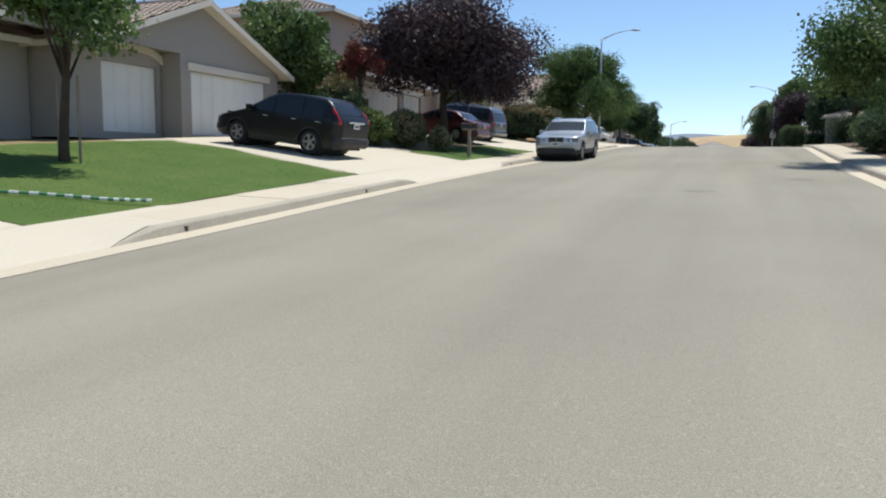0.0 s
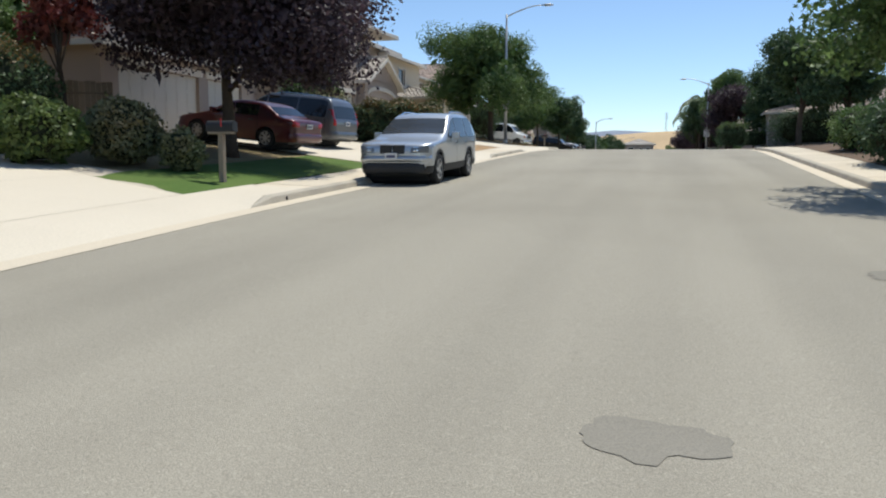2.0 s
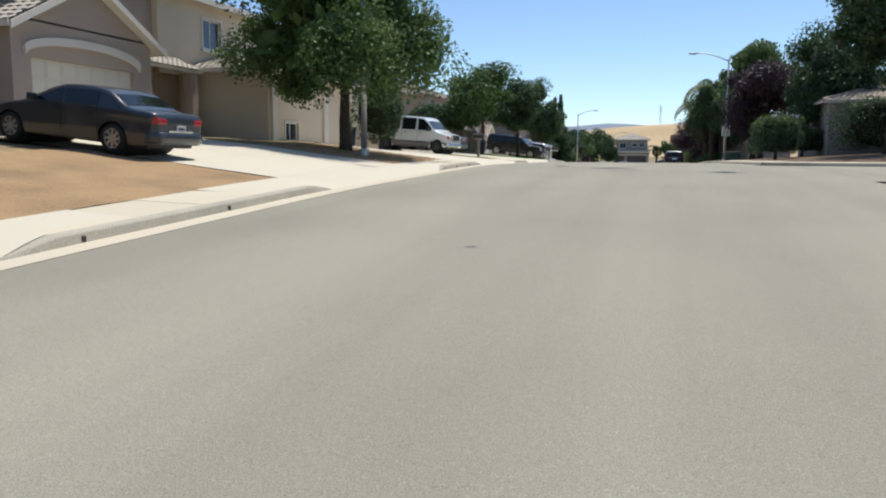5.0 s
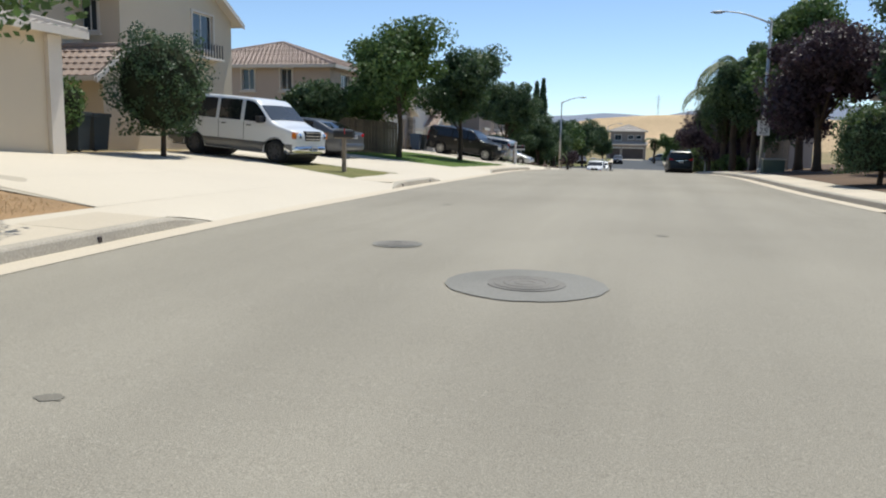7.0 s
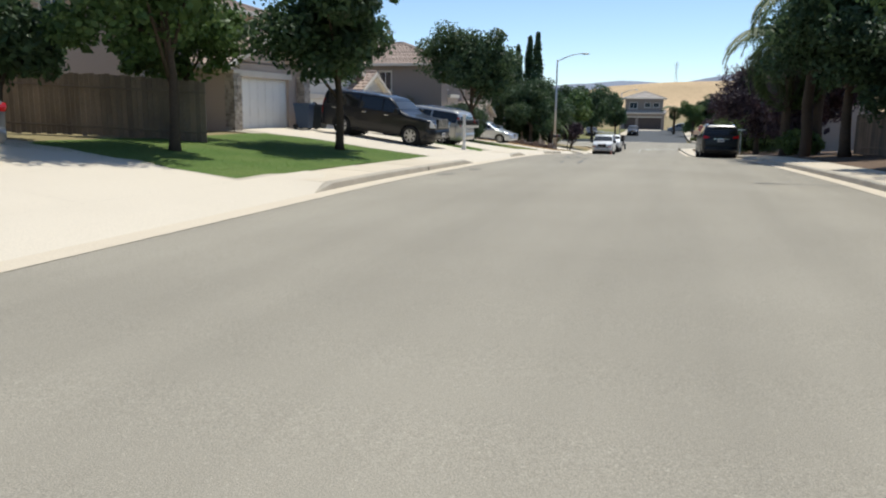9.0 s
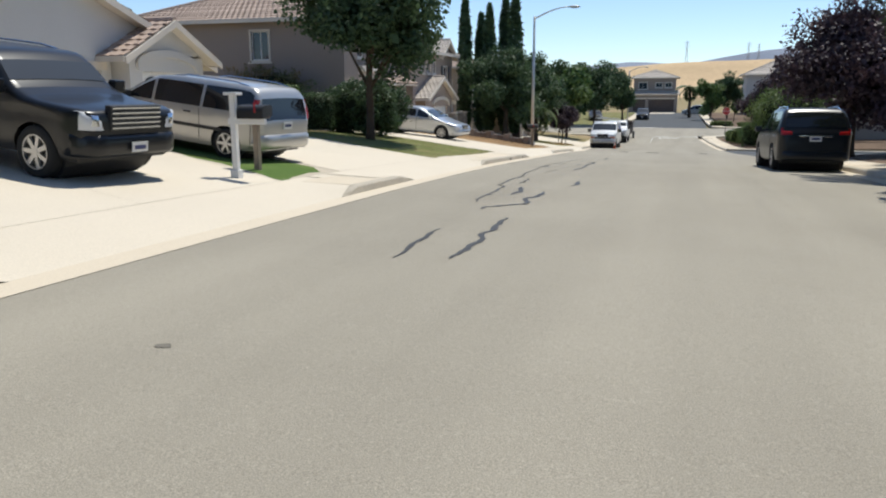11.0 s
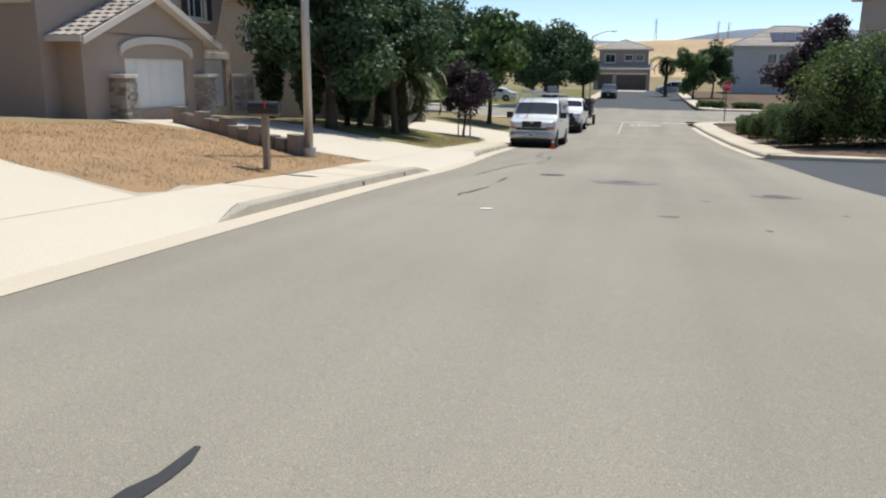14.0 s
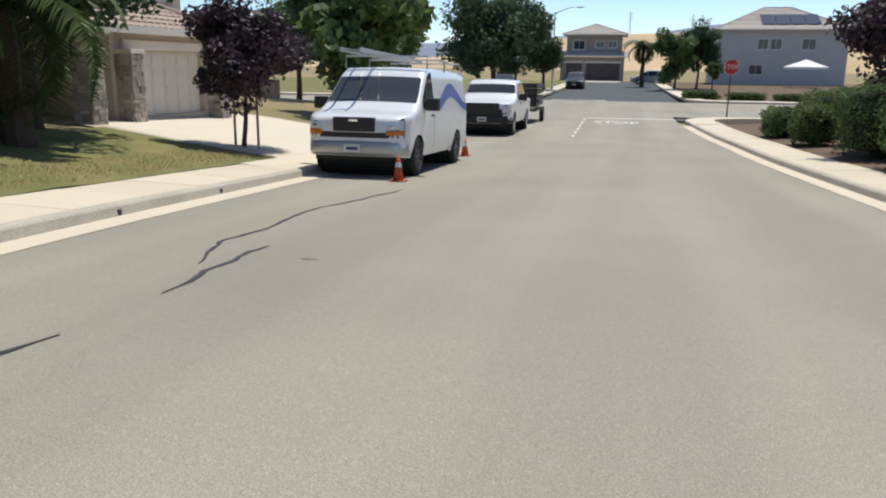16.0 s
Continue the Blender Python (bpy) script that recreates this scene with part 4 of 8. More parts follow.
S_GREY = stucco("grey_stucco", (0.36, 0.33, 0.30))
S_TAUPE = stucco("taupe_stucco", (0.40, 0.325, 0.27))
S_CREAM = stucco("cream_stucco", (0.62, 0.53, 0.40))
S_BEIGE = stucco("beige_stucco", (0.50, 0.43, 0.35))
S_WHITE = stucco("pale_grey_stucco", (0.60, 0.59, 0.57))
S_BROWN = stucco("brown_stucco", (0.31, 0.26, 0.23))
S_PINK = stucco("pinkish_stucco", (0.50, 0.41, 0.345))
M_TRIM = material("cream_trim", (0.68, 0.62, 0.54), 0.7, 0.12, 8, 50, 0.1)
M_WHITE = material("white_paint", (0.80, 0.79, 0.76), 0.55, 0.1, 8, 50, 0.06)
M_DOORCREAM = material("cream_garage_paint", (0.66, 0.60, 0.50), 0.55, 0.1, 8, 50, 0.06)
M_BROWNDOOR = material("brown_garage_paint", (0.085, 0.06, 0.05), 0.6, 0.2, 8, 50, 0.06)
M_TILE = material("roof_tile", (0.42, 0.335, 0.275), 0.85, 0.3, 6, 25, 0.2, tint=(0.29, 0.22, 0.185), island=0.18)
M_TILE_R = material("red_roof_tile", (0.37, 0.28, 0.225), 0.85, 0.3, 6, 25, 0.2, tint=(0.27, 0.20, 0.165), island=0.2)
M_TILE_G = material("grey_roof_tile", (0.44, 0.39, 0.34), 0.85, 0.25, 6, 25, 0.2, tint=(0.33, 0.29, 0.25), island=0.15)
M_PANE = glass_material("window_glass", (0.035, 0.045, 0.055))
M_STONE = material("stacked_stone", (0.40, 0.35, 0.30), 0.9, 0.4, 12, 40, 0.5, object_vary=0.35)
M_DARK = material("dark_wood", (0.06, 0.045, 0.04), 0.8, 0.3, 10, 40, 0.3)
M_SHUTTER = material("dark_shutter_paint", (0.05, 0.045, 0.045), 0.6, 0.2, 10, 40, 0.1)
M_FENCE = material("fence_boards", (0.235, 0.18, 0.13), 0.9, 0.4, 10, 40, 0.4, object_vary=0.2)


class House:
    """Collects the parts of one house; its measures are lot places, shifted and scaled to fit the camera's view."""

    def __init__(self, x, y, z, wall, tile, label, name="house", along=0.0, across=0.0, lift=0.0):
        self.o = Vector((x, y, z))
        px, py, k, up = plan(x + across, y + along)
        self.root = thing(name, pose(px, py, z + up + lift) @ Matrix.Diagonal((k, k, k, 1)), label, "house", "houses along the street")
        self.wall_mat, self.tile_mat = wall, tile

    def add(self, name, bm, mat, label="", parent=None, smooth=False):
        bmesh.ops.translate(bm, vec=-self.o, verts=bm.verts)
        return part(name, bm, mat, parent or self.root, label, smooth)

    def axes(self, face, c):
        """Axes on a wall: u along it, out of it, up. face 'e' is the wall at x=c, 's' the one at y=c."""
        if face == "e":
            return Matrix(((0, 1, 0, c), (1, 0, 0, 0), (0, 0, 1, 0), (0, 0, 0, 1)))
        return Matrix(((1, 0, 0, 0), (0, -1, 0, c), (0, 0, 1, 0), (0, 0, 0, 1)))

    def wall(self, face, c, u0, u1, z0, z1, holes=(), thick=0.2, mat=None, name="wall"):
        bm = bmesh.new()
        us = sorted({u0, u1, *[h[0] for h in holes], *[h[1] for h in holes]})
        zs = sorted({z0, z1, *[h[2] for h in holes], *[h[3] for h in holes]})
        inside = lambda u, z: any(h[0] < u < h[1] and h[2] < z < h[3] for h in holes)
        quad = lambda *p: bm.faces.new([bm.verts.new(q) for q in p])
        for a0, a1 in zip(us, us[1:]):
            for b0, b1 in zip(zs, zs[1:]):
                if not inside((a0 + a1) / 2, (b0 + b1) / 2):
                    quad((a0, 0, b0), (a1, 0, b0), (a1, 0, b1), (a0, 0, b1))
                    quad((a0, -thick, b0), (a0, -thick, b1), (a1, -thick, b1), (a1, -thick, b0))
        for a0, a1, b0, b1 in [(u0, u1, z0, z1), *[h[:4] for h in holes]]:
            for (p, q), (r, s) in (((a0, b0), (a1, b0)), ((a1, b0), (a1, b1)), ((a1, b1), (a0, b1)), ((a0, b1), (a0, b0))):
                quad((p, 0, q), (r, 0, s), (r, -thick, s), (p, -thick, q))
        bmesh.ops.remove_doubles(bm, verts=bm.verts, dist=0.0005)
        bmesh.ops.recalc_face_normals(bm, faces=bm.faces)
        m = self.axes(face, c)
        bmesh.ops.transform(bm, matrix=m, verts=bm.verts)
        if m.determinant() < 0:
            bmesh.ops.reverse_faces(bm, faces=bm.faces)
        self.add(name, bm, mat or self.wall_mat)
        for h in holes:
            kind = h[4] if len(h) > 4 else "window"
            if kind == "garage":
                self.garage(face, c, *h[:4], *h[5:])
            elif kind == "door":
                self.door(face, c, *h[:4])
            else:
                self.window(face, c, *h[:4], *h[5:])

    def local(self, boxes, face, c, bevel=0.0):
        bm = bmesh.new()
        for b in boxes:
            box(bm, *b, bevel=bevel)
        m = self.axes(face, c)
        bmesh.ops.transform(bm, matrix=m, verts=bm.verts)
        if m.determinant() < 0:
            bmesh.ops.reverse_faces(bm, faces=bm.faces)
        return bm

    def window(self, face, c, u0, u1, z0, z1, shutters=False, trim=M_TRIM, sill=True):
        w = 0.09
        fr = self.add("window", self.local([(u0 - w, u1 + w, -0.02, 0.05, z1, z1 + w), (u0 - w, u1 + w, -0.02, 0.05, z0 - w, z0), (u0 - w, u0, -0.02, 0.05, z0, z1),
                                            (u1, u1 + w, -0.02, 0.05, z0, z1)], face, c, 0.006), trim, "window with painted stucco trim")
        um = (u0 + u1) / 2
        self.add("window_frame", self.local([(u0, u1, -0.13, -0.08, z0, z0 + 0.04), (u0, u1, -0.13, -0.08, z1 - 0.04, z1), (u0, u0 + 0.04, -0.13, -0.08, z0 + 0.04, z1 - 0.04),
                                             (u1 - 0.04, u1, -0.13, -0.08, z0 + 0.04, z1 - 0.04), (um - 0.02, um + 0.02, -0.125, -0.085, z0 + 0.04, z1 - 0.04)], face, c), M_WHITE, "white sliding frame", fr)
        for a, b in ((u0 + 0.03, um - 0.01), (um + 0.01, u1 - 0.03)):
            self.add("pane", self.local([(a, b, -0.112, -0.102, z0 + 0.03, z1 - 0.03)], face, c), M_PANE, "", fr)
        if sill:
            self.add("sill", self.local([(u0 - 0.16, u1 + 0.16, 0.0, 0.12, z0 - 0.17, z0 - 0.09)], face, c, 0.012), trim, "", fr)
        if shutters:
            for a in (u0 - 0.09 - 0.36, u1 + 0.09):
                self.add("shutter", self.local([(a, a + 0.36, 0.0, 0.045, z0 - 0.05, z1 + 0.05)] + [(a + 0.04, a + 0.32, 0.045, 0.06, z0 + k * 0.09, z0 + k * 0.09 + 0.05)
                                                                                                   for k in range(int((z1 - z0) / 0.09))], face, c), M_SHUTTER, "dark slatted shutter", fr)

    def door(self, face, c, u0, u1, z0, z1):
        d = self.add("door", self.local([(u0 + 0.05, u1 - 0.05, -0.16, -0.11, z0, z1 - 0.05)] + [(u0 + a, u0 + a + 0.28, -0.11, -0.095, z0 + b, z0 + b + 0.75) for a in (0.15, 0.52) for b in (0.2, 1.1)],
                                        face, c), M_DARK, "dark panelled front door")
        self.add("handle", self.local([(u1 - 0.18, u1 - 0.13, -0.11, -0.05, z0 + 0.95, z0 + 1.1)], face, c), M_STEEL, "", d)

    def garage(self, face, c, u0, u1, z0, z1, mat=None, lites=False, arch=False, trim=None):
        mat, trim = mat or M_WHITE, trim or M_TRIM
        wide = u1 - u0
        g = self.add("garage_door", self.local([(u0, u1, -0.19, -0.15, z0, z1)], face, c), mat, "sectional garage door with raised panels")
        cols, rows = max(3, round(wide / 0.62)), 4
        pw, ph = wide / cols, (z1 - z0) / rows
        bm = self.local([(0.0, pw - 0.012, -0.15, -0.13, 0.0, ph - 0.012), (0.07, pw - 0.082, -0.13, -0.118, 0.07, ph - 0.082)], face, 0.0)
        me = bpy.data.meshes.new("panel")
        bm.to_mesh(me)
        bm.free()
        me.materials.append(mat)
        for r in range(rows):
            for k in range(cols):
                u, z = u0 + k * pw + 0.006, z0 + r * ph + 0.006
                at = Vector((c, u, z)) if face == "e" else Vector((u, c, z))
                piece("panel", me, Matrix.Translation(at - self.o), g)
        if lites:
            n = max(2, round(wide / 1.25))
            for k in range(n):
                cu = u0 + wide * (k + 0.5) / n
                bm = bmesh.new()
                pts = [(cu + 0.42 * math.cos(t), -0.114, z1 - 0.40 + 0.26 * math.sin(t)) for t in np.linspace(0, math.pi, 13)]
                f = bm.faces.new([bm.verts.new(p) for p in pts])
                ext = bmesh.ops.extrude_face_region(bm, geom=[f])
                bmesh.ops.translate(bm, vec=(0, 0.012, 0), verts=[v for v in ext["geom"] if isinstance(v, bmesh.types.BMVert)])
                bmesh.ops.recalc_face_normals(bm, faces=bm.faces)
                m = self.axes(face, c)
                bmesh.ops.transform(bm, matrix=m, verts=bm.verts)
                self.add("pane", bm, M_PANE, "arched dark window light", g)
        if arch:
            bm = bmesh.new()
            cu, hw, n = (u0 + u1) / 2, wide / 2 + 0.25, 18
            zs, rise = z1 + 0.02, 0.42
            for i in range(n):
                t0, t1 = math.pi * i / n, math.pi * (i + 1) / n
                q = []
                for t in (t0, t1):
                    a, b = cu + hw * math.cos(t), zs + rise * math.sin(t)
                    q.append(((a, b), (cu + (hw + 0.02) * math.cos(t), b + 0.22)))
                for d0, d1 in (((0.0, 0.10)),):
                    v = [bm.verts.new(p) for p in ((q[0][0][0], d0, q[0][0][1]), (q[1][0][0], d0, q[1][0][1]), (q[1][1][0], d0, q[1][1][1]), (q[0][1][0], d0, q[0][1][1]),
                                                   (q[0][0][0], d1, q[0][0][1]), (q[1][0][0], d1, q[1][0][1]), (q[1][1][0], d1, q[1][1][1]), (q[0][1][0], d1, q[0][1][1]))]
                    for idx in ((4, 5, 6, 7), (0, 4, 7, 3), (0, 1, 5, 4), (3, 7, 6, 2), (1, 2, 6, 5)):
                        bm.faces.new([v[j] for j in idx])
            bmesh.ops.remove_doubles(bm, verts=bm.verts, dist=0.001)
            bmesh.ops.recalc_face_normals(bm, faces=bm.faces)
            bmesh.ops.transform(bm, matrix=self.axes(face, c), verts=bm.verts)
            self.add("arch_trim", bm, trim, "pale arched moulding over the garage door")
        else:
            self.add("lintel", self.local([(u0 - 0.18, u1 + 0.18, 0.0, 0.07, z1 + 0.02, z1 + 0.26)], face, c, 0.01), trim, "pale moulded band")

    def block(self, x0, x1, y0, y1, z0, z1, e=(), s=(), mat=None):
        """Four walls; openings on the street side (e) and on the side towards lower y (s)."""
        self.wall("e", x1, y0, y1, z0, z1, e, mat=mat)
        self.wall("s", y0, x0, x1 - 0.2, z0, z1, s, mat=mat)
        for nm, b in (("wall", (x0, x0 + 0.2, y0 + 0.2, y1, z0, z1)), ("wall", (x0 + 0.2, x1 - 0.2, y1 - 0.2, y1, z0, z1)), ("ceiling", (x0 + 0.2, x1 - 0.2, y0 + 0.2, y1 - 0.2, z1 - 0.14, z1 - 0.01))):
            self.add(nm, new_box(*b), mat or self.wall_mat)

    def slope(self, a, b, c, d, tile=0.30, course=0.34, wave=0.035):
        """Tiles on a roof plane: eave a to b, ridge d above a and c above b."""
        a, b, c, d = (Vector(p) for p in (a, b, c, d))
        up = ((d + c) / 2 - (a + b) / 2).length
        n = max(2, int(up / course))
        nor = (b - a).cross(d - a if (d - a).length > 0.01 else c - a).normalized()
        if nor.z < 0:
            nor = -nor
        verts, faces = [], []
        e0 = (b - a).normalized()
        for i in range(n):
            f0, f1 = i / n, (i + 1) / n + 0.012
            l0, r0, l1, r1 = a.lerp(d, f0), b.lerp(c, f0), a.lerp(d, min(1, f1)), b.lerp(c, min(1, f1))
            s0, s1 = (l0 - a).dot(e0), (r0 - a).dot(e0)
            m = max(2, int((s1 - s0) / (tile / 4)))
            base = len(verts)
            for k in range(m + 1):
                t = k / m
                s = s0 + (s1 - s0) * t
                hgt = wave * abs(math.sin(math.pi * (s / tile + 0.5 * (i % 2)))) if wave else 0
                p, q = l0.lerp(r0, t), l1.lerp(r1, t)
                verts += [p + nor * 0.005, p + nor * (0.045 + hgt), q + nor * (0.012 + hgt)]
            for k in range(m):
                j = base + 3 * k
                faces += [(j, j + 3, j + 4, j + 1), (j + 1, j + 4, j + 5, j + 2)]
        ob = mesh_object("roof_tiles", [v - self.o for v in verts], faces, self.tile_mat, self.root, "overlapping rows of concrete roof tiles")
        ob["kind"] = "stuff"
        bm = bmesh.new()
        f = bm.faces.new([bm.verts.new(p - nor * 0.01) for p in ((a, b, c, d) if (c - d).length > 0.02 else (a, b, c))])
        ext = bmesh.ops.extrude_face_region(bm, geom=[f])
        bmesh.ops.translate(bm, vec=-nor * 0.1, verts=[v for v in ext["geom"] if isinstance(v, bmesh.types.BMVert)])
        bmesh.ops.recalc_face_normals(bm, faces=bm.faces)
        self.add("roof_deck", bm, M_TRIM)

    def ridge(self, p, q):
        bm = bmesh.new()
        tube(bm, [Vector(p) + Vector((0, 0, 0.03)), Vector(q) + Vector((0, 0, 0.03))], 0.11, 8)
        self.add("ridge_tiles", bm, self.tile_mat)

    def fascia(self, p, q, drop=0.2, mat=None):
        p, q = Vector(p), Vector(q)
        d = (q - p)
        n = Vector((d.y, -d.x, 0)).normalized() * 0.025
        bm = bmesh.new()
        vs = [bm.verts.new(v) for v in (p - n, q - n, q + n, p + n)]
        lo = [bm.verts.new(v.co - Vector((0, 0, drop))) for v in vs]
        bm.faces.new(vs)
        bm.faces.new(lo[::-1])
        for i in range(4):
            bm.faces.new((vs[i], lo[i], lo[(i + 1) % 4], vs[(i + 1) % 4]))
        bmesh.ops.recalc_face_normals(bm, faces=bm.faces)
        self.add("fascia", bm, mat or M_TRIM)

    def gable(self, x0, x1, y0, y1, z, rise, axis="x", over=0.4, mat=None, ridge_at=None, wave=0.035, ends=("hi",)):
        """A gable roof whose ridge runs along an axis; the wall under it towards the street (or lower y) is filled in."""
        if axis == "x":
            ym = ridge_at if ridge_at is not None else (y0 + y1) / 2
            k0, k1 = rise / (ym - y0), rise / (y1 - ym)
            xa, xb = x0 - 0.1, x1 + over
            ea, eb, zr0, zr1 = y0 - over, y1 + over, z - over * k0, z - over * k1
            top = z + rise
            self.slope((xa, ea, zr0), (xb, ea, zr0), (xb, ym, top), (xa, ym, top), wave=wave)
            self.slope((xb, eb, zr1), (xa, eb, zr1), (xa, ym, top), (xb, ym, top), wave=wave)
            self.ridge((xa, ym, top), (xb, ym, top))
            self.fascia((xb + 0.03, ea, zr0), (xb + 0.03, ym, top + 0.02))
            self.fascia((xb + 0.03, ym, top + 0.02), (xb + 0.03, eb, zr1))
            self.fascia((xa, ea - 0.03, zr0 + 0.03), (xb, ea - 0.03, zr0 + 0.03), 0.16)
            self.fascia((xa, eb + 0.03, zr1 + 0.03), (xb, eb + 0.03, zr1 + 0.03), 0.16)
            tri = [(x1, y0, z), (x1, y1, z), (x1, ym, top)]
            shift = (-0.2, 0, 0)
        else:
            xm = (x0 + x1) / 2
            k = rise / (xm - x0)
            ya, yb = y0 - over, y1 + 0.1
            zo = z - over * k
            top = z + rise
            self.slope((x1 + over, ya, zo), (x1 + over, yb, zo), (xm, yb, top), (xm, ya, top), wave=wave)
            self.slope((x0 - over, yb, zo), (x0 - over, ya, zo), (xm, ya, top), (xm, yb, top), wave=wave)
            self.ridge((xm, ya, top), (xm, yb, top))
            self.fascia((x0 - over, ya - 0.03, zo), (xm, ya - 0.03, top + 0.02))
            self.fascia((xm, ya - 0.03, top + 0.02), (x1 + over, ya - 0.03, zo))
            self.fascia((x1 + over + 0.03, ya, zo + 0.03), (x1 + over + 0.03, yb, zo + 0.03), 0.16)
            tri = [(x0, y0, z), (x1, y0, z), (xm, y0, top)]
            shift = (0, 0.2, 0)
        bm = bmesh.new()
        f = bm.faces.new([bm.verts.new(p) for p in tri])
        ext = bmesh.ops.extrude_face_region(bm, geom=[f])
        bmesh.ops.translate(bm, vec=shift, verts=[v for v in ext["geom"] if isinstance(v, bmesh.types.BMVert)])
        bmesh.ops.recalc_face_normals(bm, faces=bm.faces)
        self.add("gable_wall", bm, mat or self.wall_mat)

    def hip(self, x0, x1, y0, y1, z, rise, over=0.45, wave=0.035):
        xa, xb, ya, yb = x0 - over, x1 + over, y0 - over, y1 + over
        w, d = xb - xa, yb - ya
        if d >= w:
            p, q = ((xa + xb) / 2, ya + w / 2, z + rise), ((xa + xb) / 2, yb - w / 2, z + rise)
            self.slope((xb, ya, z), (xb, yb, z), q, p, wave=wave)
            self.slope((xa, yb, z), (xa, ya, z), p, q, wave=wave)
            self.slope((xa, ya, z), (xb, ya, z), p, p, wave=wave)
            self.slope((xb, yb, z), (xa, yb, z), q, q, wave=wave)
        else:
            p, q = (xa + d / 2, (ya + yb) / 2, z + rise), (xb - d / 2, (ya + yb) / 2, z + rise)
            self.slope((xa, ya, z), (xb, ya, z), q, p, wave=wave)
            self.slope((xb, yb, z), (xa, yb, z), p, q, wave=wave)
            self.slope((xb, ya, z), (xb, yb, z), q, q, wave=wave)
            self.slope((xa, yb, z), (xa, ya, z), p, p, wave=wave)
        self.ridge(p, q)
        for corner, end in (((xa, ya), p), ((xb, yb), q), ((xb, ya), p if d >= w else q), ((xa, yb), q if d >= w else p)):
            self.ridge((*corner, z + 0.02), end)
        for a, b in (((xa, ya - 0.03), (xb, ya - 0.03)), ((xb + 0.03, ya), (xb + 0.03, yb))):
            self.fascia((*a, z + 0.05), (*b, z + 0.05), 0.18)

    def pillar(self, x, y, z0, z1, w=0.42, stone=True):
        p = self.add("pillar", new_box(x - w / 2, x + w / 2, y - w / 2, y + w / 2, z0, z1, bevel=0.01), M_STONE if stone else self.wall_mat, "square pier with stacked stone" if stone else "square stucco pier")
        if stone:
            rng = random.Random(int(y * 10))
            z = z0
            while z < z1 - 0.1:
                hgt = rng.uniform(0.08, 0.16)
                u = -w / 2 - 0.02
                while u < w / 2:
                    ln = rng.uniform(0.12, 0.26)
                    e = min(u + ln, w / 2 + 0.02)
                    for b in ((x + w / 2, x + w / 2 + rng.uniform(0.02, 0.05), y + u, y + e - 0.01, z, z + hgt - 0.01),
                              (x + u, x + e - 0.01, y - w / 2 - rng.uniform(0.02, 0.05), y - w / 2, z, z + hgt - 0.01)):
                        self.add("stone", new_box(*b, bevel=0.008), M_STONE, "", p)
                    u = e
                z += hgt
            self.add("cap", new_box(x - w / 2 - 0.06, x + w / 2 + 0.06, y - w / 2 - 0.06, y + w / 2 + 0.06, z1, z1 + 0.1, bevel=0.01), M_TRIM, "", p)


# the neighbour behind the start of the road, mostly out of view
h = House(-16, 0, gz(-16, 0), S_CREAM, M_TILE, "cream stucco single-storey house")
h.block(-25, -15.2, -6, 5.6, -2.0, 1.5)
h.hip(-25, -15.2, -6, 5.6, 1.5, 1.6)

# grey house with two garages under gables
h = House(-15, 20, -0.8, S_GREY, M_TILE, "grey stucco single-storey house with two garage doors under gables", along=1.2, across=-1.0, lift=0.2)
h.block(-25, -14.5, 21.2, 26.9, -0.9, 1.95, e=[(21.7, 26.1, -0.68, 1.42, "garage")])
h.gable(-25, -14.5, 17.4, 26.9, 1.95, 1.85, over=0.45, ridge_at=22.2)
h.block(-24, -15.3, 17.2, 21.15, -0.9, 2.0, e=[(18.6, 21.0, -0.68, 1.45, "garage", None, False, True)])
h.gable(-22, -15.2, 14.4, 21.4, 2.05, 1.5, over=0.45)
h.block(-25, -16.6, 6.6, 17.15, -1.0, 1.75, e=[(9.0, 10.6, 0.0, 1.2), (15.0, 16.0, -0.9, 1.2, "door")])
h.hip(-25, -16.6, 6.6, 17.15, 1.8, 1.5)

# two-storey house behind the plum tree
h = House(-16, 38, 0.0, S_TAUPE, M_TILE, "taupe stucco two-storey house with cream garage doors")
h.block(-25, -15.6, 33.4, 42.6, -0.3, 2.75, e=[(34.2, 38.6, 0.1, 2.25, "garage", M_DOORCREAM), (39.2, 41.6, 0.1, 2.25, "garage", M_DOORCREAM)])
h.hip(-25, -15.6, 33.4, 42.6, 2.8, 1.1)
h.block(-27, -17.6, 34.6, 43.6, 2.6, 6.0, e=[(38.4, 39.8, 4.2, 5.6), (41.0, 42.2, 4.2, 5.6)], s=[(-21.0, -19.6, 4.2, 5.5)])
h.hip(-27, -17.6, 34.6, 43.6, 6.0, 1.7)

# taupe two-storey house with a gabled garage
h = House(-16, 56, 0.5, S_TAUPE, M_TILE_G, "taupe stucco two-storey house with an arched garage under a gable", along=0.1, across=-1.3)
h.block(-27, -15.5, 51.4, 54.3, 0.2, 7.0, e=[(52.0, 53.9, 0.62, 2.75, "garage", M_DOORCREAM), (52.3, 53.5, 4.95, 6.4, "window", True)], s=[(-17.5, -15.95, 4.75, 6.3)])
h.block(-26, -15.0, 54.35, 60.1, 0.2, 3.75, e=[(55.0, 59.2, 0.62, 2.75, "garage", M_DOORCREAM, False, True)])
h.gable(-19, -15.0, 54.35, 60.1, 3.7, 1.5, over=0.35)
h.block(-27, -17.2, 54.35, 61.0, 3.6, 7.0, e=[(55.2, 56.0, 5.6, 6.5), (56.8, 57.6, 5.6, 6.5), (58.4, 59.2, 5.6, 6.5)])
h.hip(-27.5, -15.9, 51.4, 61.0, 7.0, 1.6)
h.block(-26, -17.5, 60.15, 66.4, 0.2, 6.6, e=[(64.4, 65.4, 4.6, 5.8)], s=[])
